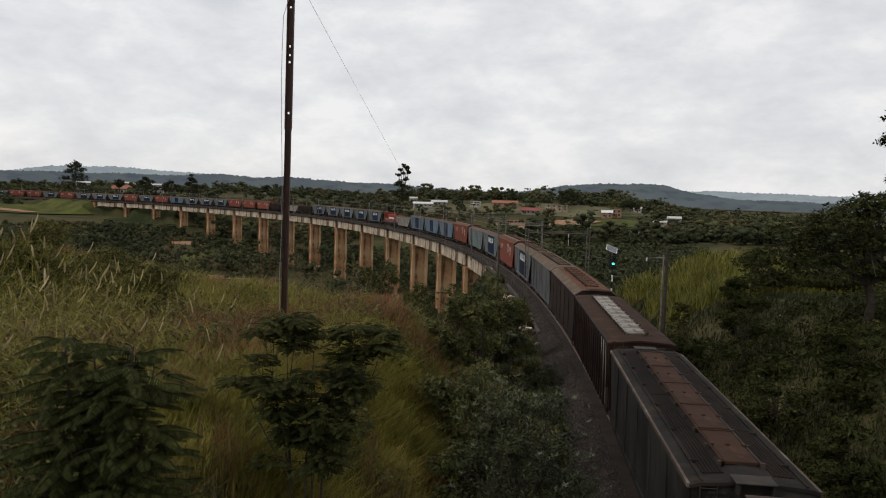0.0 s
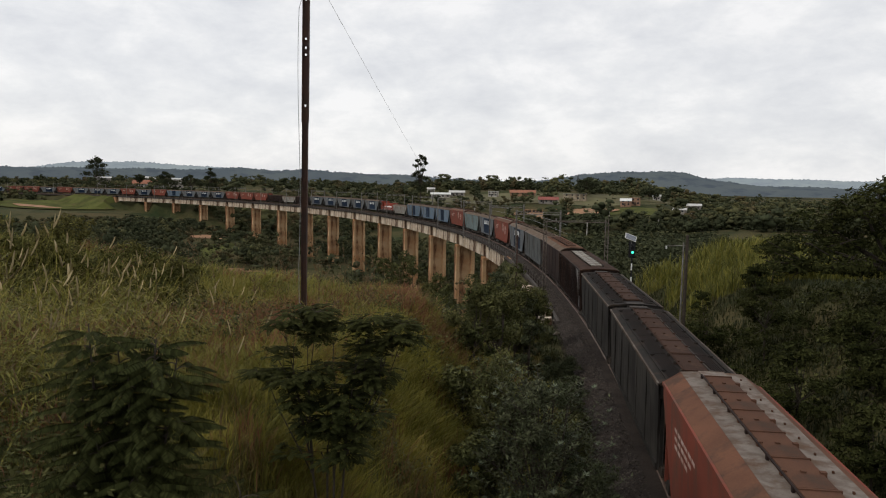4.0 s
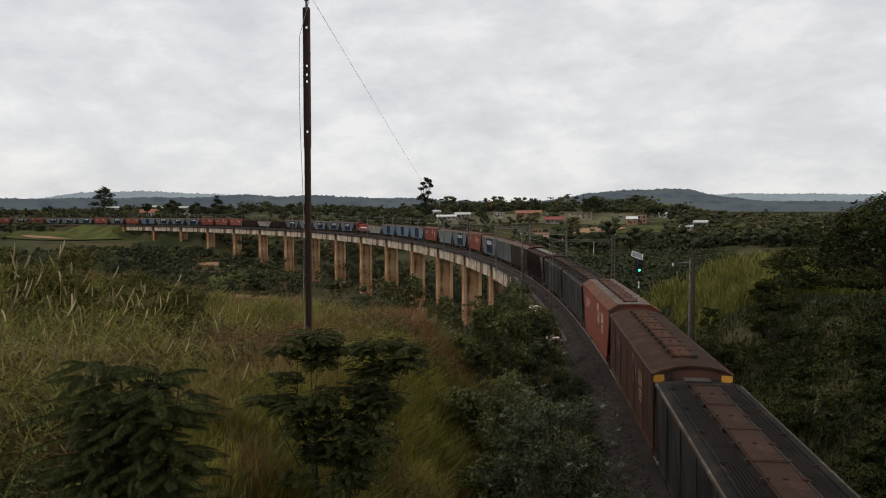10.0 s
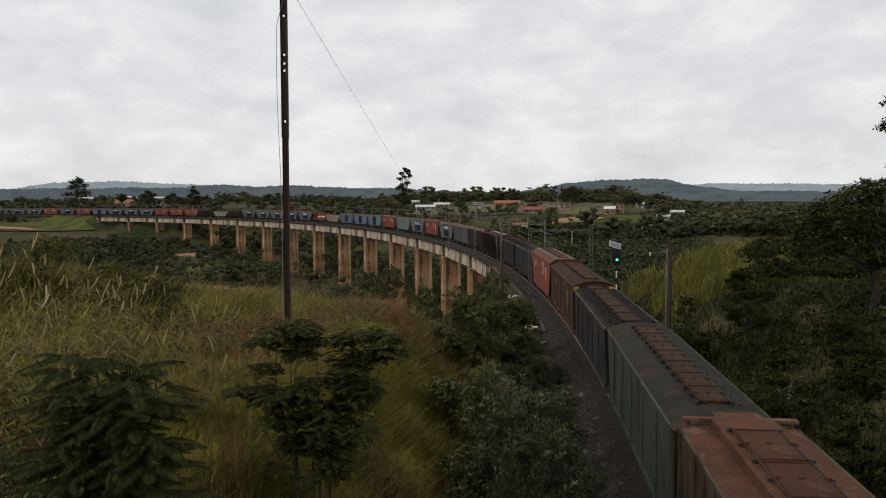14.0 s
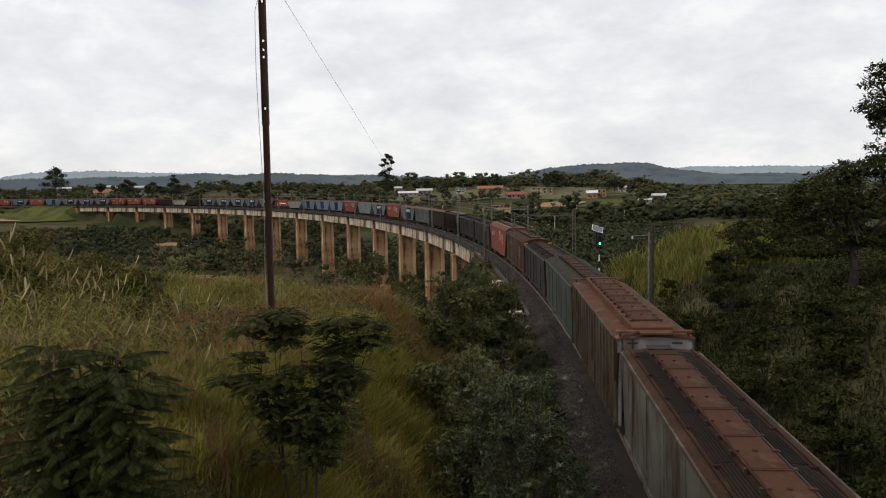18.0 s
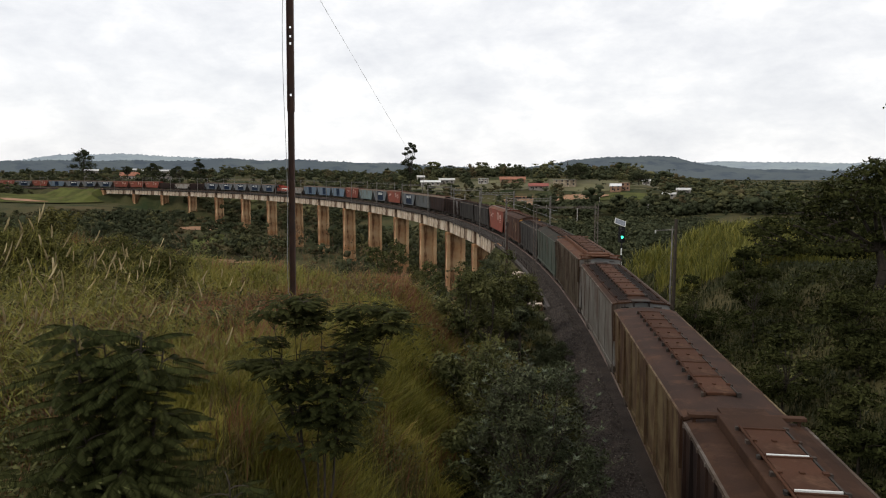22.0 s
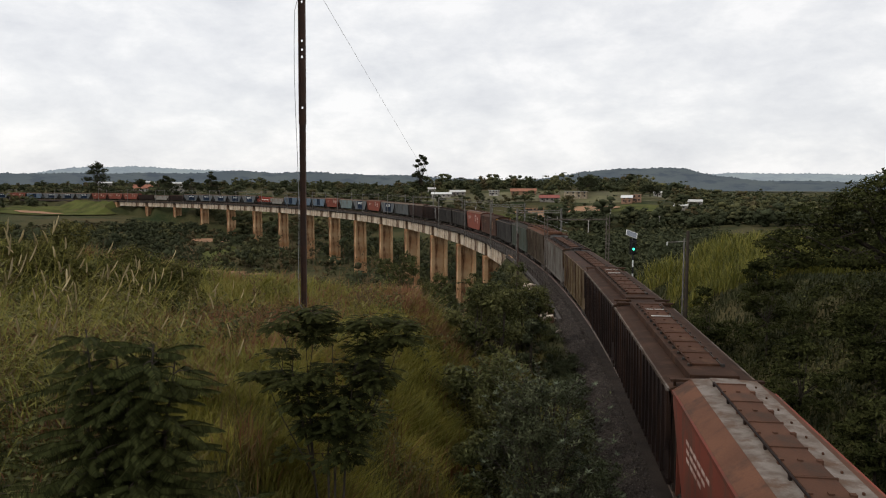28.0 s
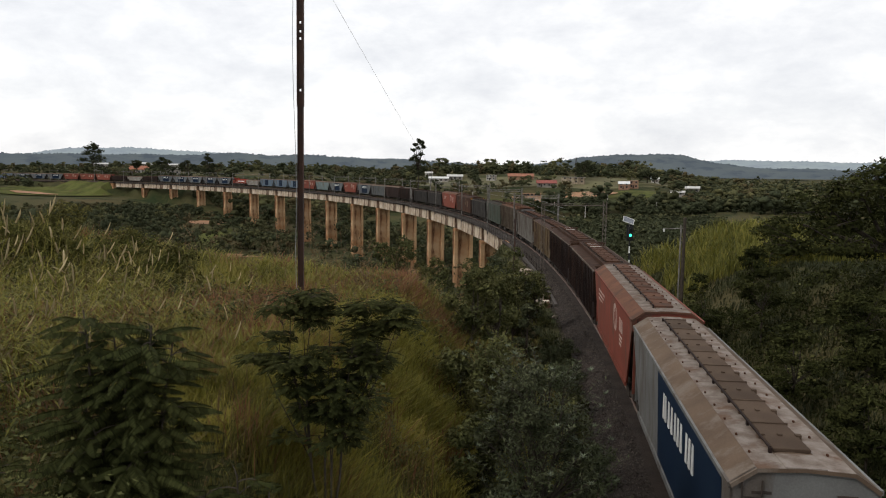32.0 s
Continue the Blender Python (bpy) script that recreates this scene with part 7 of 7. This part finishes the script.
M["hill_near"] = backdrop_material("wooded_hill_haze_glow", (0.026, 0.030, 0.026), (0.042, 0.046, 0.034), (0.46, 0.56, 0.70), 0.145)
M["hill_far"] = backdrop_material("far_hill_haze_glow", (0.05, 0.06, 0.05), (0.07, 0.08, 0.06), (0.55, 0.63, 0.72), 0.42)
ridge("backdrop_near_hills", "wooded hills beyond the village with haze painted in", 2300, -10, ((-60, 0.5), (-34, 0.7), (-27, 0.75), (-19, 0.8), (-16.2, 1.02), (-13.5, 0.75), (-12, 0.95), (-9.9, 0.88), (-9.8, 0.76), (-3.7, 0.62), (0, 0.4), (5, 0.1), (9.4, 0.85), (12.8, 1.14), (17, 1.13), (19, 0.6), (21.6, 0.22), (27, 0.12), (60, 0.2)), 6, M["hill_near"])
ridge("backdrop_far_hills", "far hills on the horizon with pale blue haze painted in", 3900, -10, ((-60, 1.1), (-31, 0.6), (-29.4, 0.85), (-27.7, 1.13), (-24, 1.25), (-20.4, 1.1), (-17, 0.9), (-10, 0.5), (0, 0.3), (10, 0.3), (18, 0.62), (20, 0.75), (24, 0.7), (27, 0.62), (34, 0.55), (60, 0.5)), 8, M["hill_far"])


# ---- village across the valley ----
M["roof_tile"] = material("clay_tile_roof", (0.30, 0.12, 0.07), 0.9, (0.22, 0.10, 0.065), 0.8, 6, 0.3, stain=(0.14, 0.09, 0.06), stain_scale=0.5)
M["roof_pale"] = material("pale_sheet_roof", (0.50, 0.49, 0.47), 0.7, (0.38, 0.37, 0.35), 0.5, 5, 0.1)
M["wall_white"] = material("white_render_wall", (0.42, 0.40, 0.37), 0.9, (0.32, 0.29, 0.26), 0.4, 6, 0.1, stain=(0.16, 0.13, 0.10), stain_scale=0.35, stain_at=0.5)
M["roof_white"] = material("white_sheet_roof", (0.62, 0.62, 0.60), 0.7, (0.5, 0.5, 0.48), 0.5, 5, 0.1)
M["roof_red"] = material("red_tile_roof", (0.26, 0.075, 0.06), 0.9, (0.19, 0.065, 0.05), 0.8, 6, 0.3, stain=(0.12, 0.07, 0.055), stain_scale=0.5)
M["wall_cream"] = material("cream_block_wall", (0.36, 0.30, 0.21), 0.9, (0.25, 0.20, 0.14), 0.4, 6, 0.1, stain=(0.12, 0.09, 0.06), stain_scale=0.3, stain_at=0.48)
M["wall_brick"] = material("orange_brick_wall", (0.29, 0.17, 0.11), 0.9, (0.22, 0.13, 0.085), 0.6, 9, 0.2)
M["wall_grey"] = material("grey_block_wall", (0.24, 0.22, 0.19), 0.9, (0.18, 0.16, 0.14), 0.6, 9, 0.2)
M["earth"] = material("bare_orange_earth", (0.30, 0.16, 0.085), 0.95, (0.22, 0.13, 0.075), 0.1, 2.0, 0.3, stain=(0.12, 0.10, 0.05), stain_scale=0.12, stain_at=0.52)
M["field"] = material("rough_village_field", (0.112, 0.104, 0.045), 0.95, (0.074, 0.067, 0.030), 0.05, 1.5, 0.3, stain=(0.12, 0.085, 0.048), stain_scale=0.07, stain_at=0.56)
M["meadow"] = material("green_meadow", (0.088, 0.096, 0.030), 0.95, (0.050, 0.055, 0.020), 0.12, 1.5, 0.3, stain=(0.085, 0.075, 0.032), stain_scale=0.2, stain_at=0.52, spec=0.02)


def house(name, label, x, y, w, d, h, pitch, wall, roof, turn=0.0, windows=3, z=None, upper=False):
    g = ground_z(x, y) if z is None else z
    t = root(name, pose(x, y, g, 0, 0, turn))
    tagged(t, label, "house")
    b = bmesh.new(); box(b, -w / 2, w / 2, -d / 2, d / 2, -1.5, h); part("wall", b, M[wall], t)
    if pitch > 0:
        b = bmesh.new()
        e = 0.5
        extrude_profile(b, [(-d / 2 - e, h - 0.1), (0, h + pitch), (d / 2 + e, h - 0.1), (d / 2 + e, h + 0.08), (0, h + pitch + 0.2), (-d / 2 - e, h + 0.08)], -w / 2 - e, w / 2 + e)
        r = part("roof", b, M[roof], t); r.matrix_basis = pose(0, 0, 0, 0, 0, 90)
        b = bmesh.new(); extrude_profile(b, [(-d / 2, h), (d / 2, h), (0, h + pitch)], -w / 2 + 0.02, w / 2 - 0.02)
        gb = part("gable", b, M[wall], t); gb.matrix_basis = pose(0, 0, 0, 0, 0, 90)
    else:
        b = bmesh.new(); box(b, -w / 2 - 0.3, w / 2 + 0.3, -d / 2 - 0.3, d / 2 + 0.3, h, h + 0.25); part("roof", b, M[roof], t)
    src = None
    for k in range(windows):
        wx = -w / 2 + w * (k + 0.5) / windows
        for zz in ((1.0, h / 2 + 1.0) if upper else (1.0,)):
            m = pose(wx, -d / 2 - 0.02, zz)
            if src is None:
                b = bmesh.new(); box(b, -0.6, 0.6, -0.03, 0.05, 0, 1.2); src = part("window", b, M["glass"], t); src.matrix_basis = m
            else:
                reuse(src, "window", m, t)
    b = bmesh.new(); box(b, -0.45, 0.45, -0.04, 0.05, 0, 2.1); dr = part("door", b, M["dark_steel"], t); dr.matrix_basis = pose(w * 0.5 / windows - w / 2 + 1.3, -d / 2 - 0.03, 0)
    return t


def patch(name, label, x, y, rx, ry, mat, seed, lift=0.25):
    """An irregular sheet laid on the slope."""
    rng = np.random.default_rng(seed)
    rings, n = 5, 28
    ph = rng.uniform(0, 6.28, 3)
    pts = [(x, y)]
    for k in range(1, rings + 1):
        for i in range(n):
            a = 2 * math.pi * i / n
            q = k / rings * (1 + 0.18 * math.sin(2 * a + ph[0]) + 0.12 * math.sin(5 * a + ph[1]))
            pts.append((x + rx * q * math.cos(a), y + ry * q * math.sin(a)))
    pts = np.array(pts)
    z = height(pts[:, 0], pts[:, 1]) + lift
    f = [(0, 1 + i, 1 + (i + 1) % n) for i in range(n)]
    for k in range(1, rings):
        for i in range(n):
            a, b = 1 + (k - 1) * n + i, 1 + (k - 1) * n + (i + 1) % n
            f.append((a, a + n, b + n, b))
    return tagged(mesh_ob(name, np.column_stack([pts, z]), f, M[mat]), label, "ground patch", kind="structure")


def build_village():
    house("house", "white house with an orange clay-tile roof on the ridge", -243, 572, 18, 9, 3.4, 2.8, "wall_white", "roof_tile", 20, 4)
    house("house", "orange gabled upper storey behind the tiled house", -252, 584, 6, 6, 5.0, 1.6, "wall_brick", "roof_tile", 20, 2)
    house("house", "white flat-roofed house with dark openings", -214, 555, 13, 8, 4.4, 0, "wall_grey", "roof_pale", 15, 4)
    house("station_hall", "long pale shelter with a rounded white roof", -12, 575, 15, 8, 2.8, 1.2, "wall_white", "roof_white", 0, 4)
    house("house", "grey-white low house with a veranda", 0.6, 585, 12, 8, 2.8, 1.4, "wall_grey", "roof_pale", 0, 3)
    house("house", "small white house among the trees", -22, 640, 6, 5, 3.2, 1.2, "wall_white", "roof_pale", 10, 2)
    house("house", "white stepped house among trees", 29.4, 582, 7, 8, 4.0, 0, "wall_white", "roof_pale", -12, 3, upper=True)
    house("house", "long house with an orange tile roof", 53, 588, 20, 9, 2.6, 2.0, "wall_brick", "roof_tile", -5, 5)
    house("house", "house with a red tile roof above the building plot", 67.7, 541, 14, 9, 2.6, 2.0, "wall_grey", "roof_red", -4, 4)
    house("house", "cream house with unfinished top floor", 90, 560, 17, 9, 4.6, 0, "wall_cream", "wall_grey", -6, 4, upper=True)
    house("house", "small orange brick house with a pale roof slope", 122, 531, 7.5, 7, 3.8, 1.7, "wall_brick", "roof_white", -14, 2, upper=True)
    house("house", "orange brick annex beside the gabled house", 129.7, 534, 6.5, 7, 5.2, 0, "wall_brick", "wall_brick", -14, 2, upper=True)
    house("house", "unfinished brick walls on a bare earth plot", 53, 502, 12, 5, 2.2, 0, "wall_brick", "earth", -5, 5)
    house("shed", "low pale-roofed shed among trees", 153, 506, 9, 6, 2.4, 1.0, "wall_grey", "roof_pale", -24, 2)
    house("house", "white house with pale roofs by the trees", 181, 562, 10, 7, 3.0, 1.4, "wall_grey", "roof_pale", -22, 3)
    house("house", "small white house far among trees", 160, 590, 6, 5, 3.0, 1.2, "wall_white", "roof_pale", -18, 2)
    for i, (x, y) in enumerate(((-318, 660), (-290, 680), (-262, 690), (-300, 740))):
        house("house", "distant low white house on the ridge", x, y, 12, 7, 5.2, 1.2, "wall_grey", "roof_pale", 25, 3)
    patch("field_patch", "olive and brown rough field between the village houses", 60, 568, 95, 40, "field", 12, 0.2)
    patch("earth_patch", "bare orange earth of a building plot", 55, 492, 15, 12, "earth", 1, 1.0)
    patch("earth_patch", "bare orange earth terrace", 88, 502, 18, 15, "earth", 2, 1.1)
    patch("meadow_patch", "green meadow on the far slope", 116, 499, 30, 18, "meadow", 3, 0.4)
    patch("meadow_patch", "green meadow beside the railway", 16, 472, 36, 18, "meadow", 4, 0.4)
    patch("earth_patch", "bare earth bank below the viaduct", -130, 386, 13, 6, "earth", 5)
    patch("earth_patch", "bare earth track in the valley", -93, 301, 14, 5, "earth", 6)
    patch("meadow_patch", "bright grass clearing in the valley", -112, 341, 11, 20, "meadow", 7, 0.4)
    patch("earth_patch", "bare earth scar on the embankment foot", -266, 462, 13, 7, "earth", 8, 1.1)
    patch("meadow_patch", "green slope below the far embankment", -262, 474, 42, 24, "meadow", 9, 0.7)
    # radio mast on the ridge
    t = root("radio_mast", pose(105, 640, ground_z(105, 640)))
    tagged(t, "thin lattice radio mast above the village", "mast")
    hh = 21.0 - t.matrix_basis.translation.z
    for a in range(3):
        b = bmesh.new(); ax, ay = math.cos(a * 2.09), math.sin(a * 2.09)
        bar(b, (ax * 1.1, ay * 1.1, -0.5), (ax * 0.3, ay * 0.3, hh), 0.12, seg=5); part("leg", b, M["dark_steel"], t)
    b = bmesh.new()
    for k in range(16):
        z0, z1 = hh * k / 16, hh * (k + 1) / 16
        r0, r1 = 1.1 - 0.8 * k / 16, 1.1 - 0.8 * (k + 1) / 16
        for a in range(3):
            bar(b, (r0 * math.cos(a * 2.09), r0 * math.sin(a * 2.09), z0), (r1 * math.cos(a * 2.09 + 2.09), r1 * math.sin(a * 2.09 + 2.09), z1), 0.06, seg=4)
    part("lacing", b, M["dark_steel"], t)
    # street poles
    pole = None
    for x, y in ((99.5, 478), (150, 470), (60, 440), (25, 430), (118, 430), (12, 470), (75, 420)):
        m = pose(x, y, ground_z(x, y))
        if pole is None:
            pole = root("street_pole", m); tagged(pole, "pale concrete street pole", "pole", "street poles")
            b = bmesh.new(); bar(b, (0, 0, -0.5), (0, 0, 8.0), 0.28, 0.2); part("shaft", b, M["wall_white"], pole)
            b = bmesh.new(); box(b, -0.9, 0.9, -0.08, 0.08, 7.5, 7.68); part("cross_arm", b, M["wall_grey"], pole)
        else:
            copy_thing(pole, m)


build_village()


# ---- end of the viaduct: low wall, old rails and stones beside the track ----
def build_trackside():
    w = sweep("trackside_kerb", [(-2.95, -1.0), (-2.95, -0.35), (-2.7, -0.35), (-2.7, -1.0)], 24, NEAR_ABUT - 5, 3.0, M["dark_concrete"])
    tagged(w, "weathered concrete kerb beside the track", "kerb", kind="structure")
    rng = np.random.default_rng(9)
    stones = []
    for i in range(44):
        b = bmesh.new()
        bmesh.ops.create_icosphere(b, subdivisions=1, radius=0.3)
        for v in b.verts:
            v.co = Vector((v.co.x * rng.uniform(0.8, 1.6), v.co.y * rng.uniform(0.8, 1.6), v.co.z * rng.uniform(0.5, 0.9)))
        s, d = rng.uniform(18, 54), -rng.uniform(3.1, 4.8)
        x, y, _ = track(s, d)
        o = part("boulder", b, M["boulder"]); o.matrix_basis = pose(x, y, ground_z(x, y) + 0.12, 0, 0, rng.uniform(0, 360)) @ Matrix.Scale(rng.uniform(0.5, 1.5), 4)
        tagged(o, "pale angular boulder on the cutting slope", "stone", "boulders by the track")
    for s, d, le, wd, hh, tilt in ((47.0, -4.0, 2.6, 0.5, 0.9, 6), (43.2, -3.7, 1.6, 0.45, 0.7, -9), (35.5, -3.6, 3.0, 0.5, 0.8, 4), (31.6, -3.5, 2.2, 0.45, 0.75, -6), (27.4, -3.4, 1.2, 0.5, 0.6, 10), (24.6, -3.5, 0.9, 0.5, 0.5, -12)):
        b = bmesh.new(); box(b, -wd / 2, wd / 2, -le / 2, le / 2, -0.4, hh, 0.06)
        for v in b.verts:
            v.co += Vector(rng.normal(size=3)) * 0.05
        x, y, th = track(s, d)
        o = part("concrete_slab", b, M["girder"]); o.matrix_basis = pose(x, y, ground_z(x, y), 0, tilt, -math.degrees(th))
        tagged(o, "broken pale concrete slab leaning beside the track", "slab", "slabs by the track")
    m = track_pose(-14.0, -3.25)
    r = root("old_rail", m)
    tagged(r, "old rusty rail lying on the ballast shoulder", "rail")
    b = bmesh.new(); box(b, -0.04, 0.04, -3, 3, -0.62, -0.55); box(b, -0.015, 0.015, -3, 3, -0.70, -0.62); box(b, -0.07, 0.07, -3, 3, -0.72, -0.70)
    part("rail_bar", b, M["rail"], r)
    # loose stones over the visible ballast shoulder
    n = 22000
    s = rng.uniform(-24, 62, n); d = -rng.uniform(1.45, 3.3, n)
    x, y, _ = track(s, d)
    z = np.interp(d, (-3.0, -1.9), (-0.70, -0.16))
    u = unit(rng.normal(size=(n, 4, 3))) * rng.uniform(0.03, 0.075, (n, 1, 1))
    v = (u + np.column_stack([x, y, z])[:, None, :]).reshape(-1, 3)
    i = np.arange(n)[:, None] * 4
    f = np.vstack([i + np.array([[0, 1, 2]]), i + np.array([[0, 2, 3]]), i + np.array([[0, 3, 1]]), i + np.array([[1, 3, 2]])]).astype(np.int32)
    tagged(mesh_ob("ballast_stones", v, f, M["stone"]), "loose grey and brown ballast stones", "ballast", kind="stuff")


build_trackside()

motions()
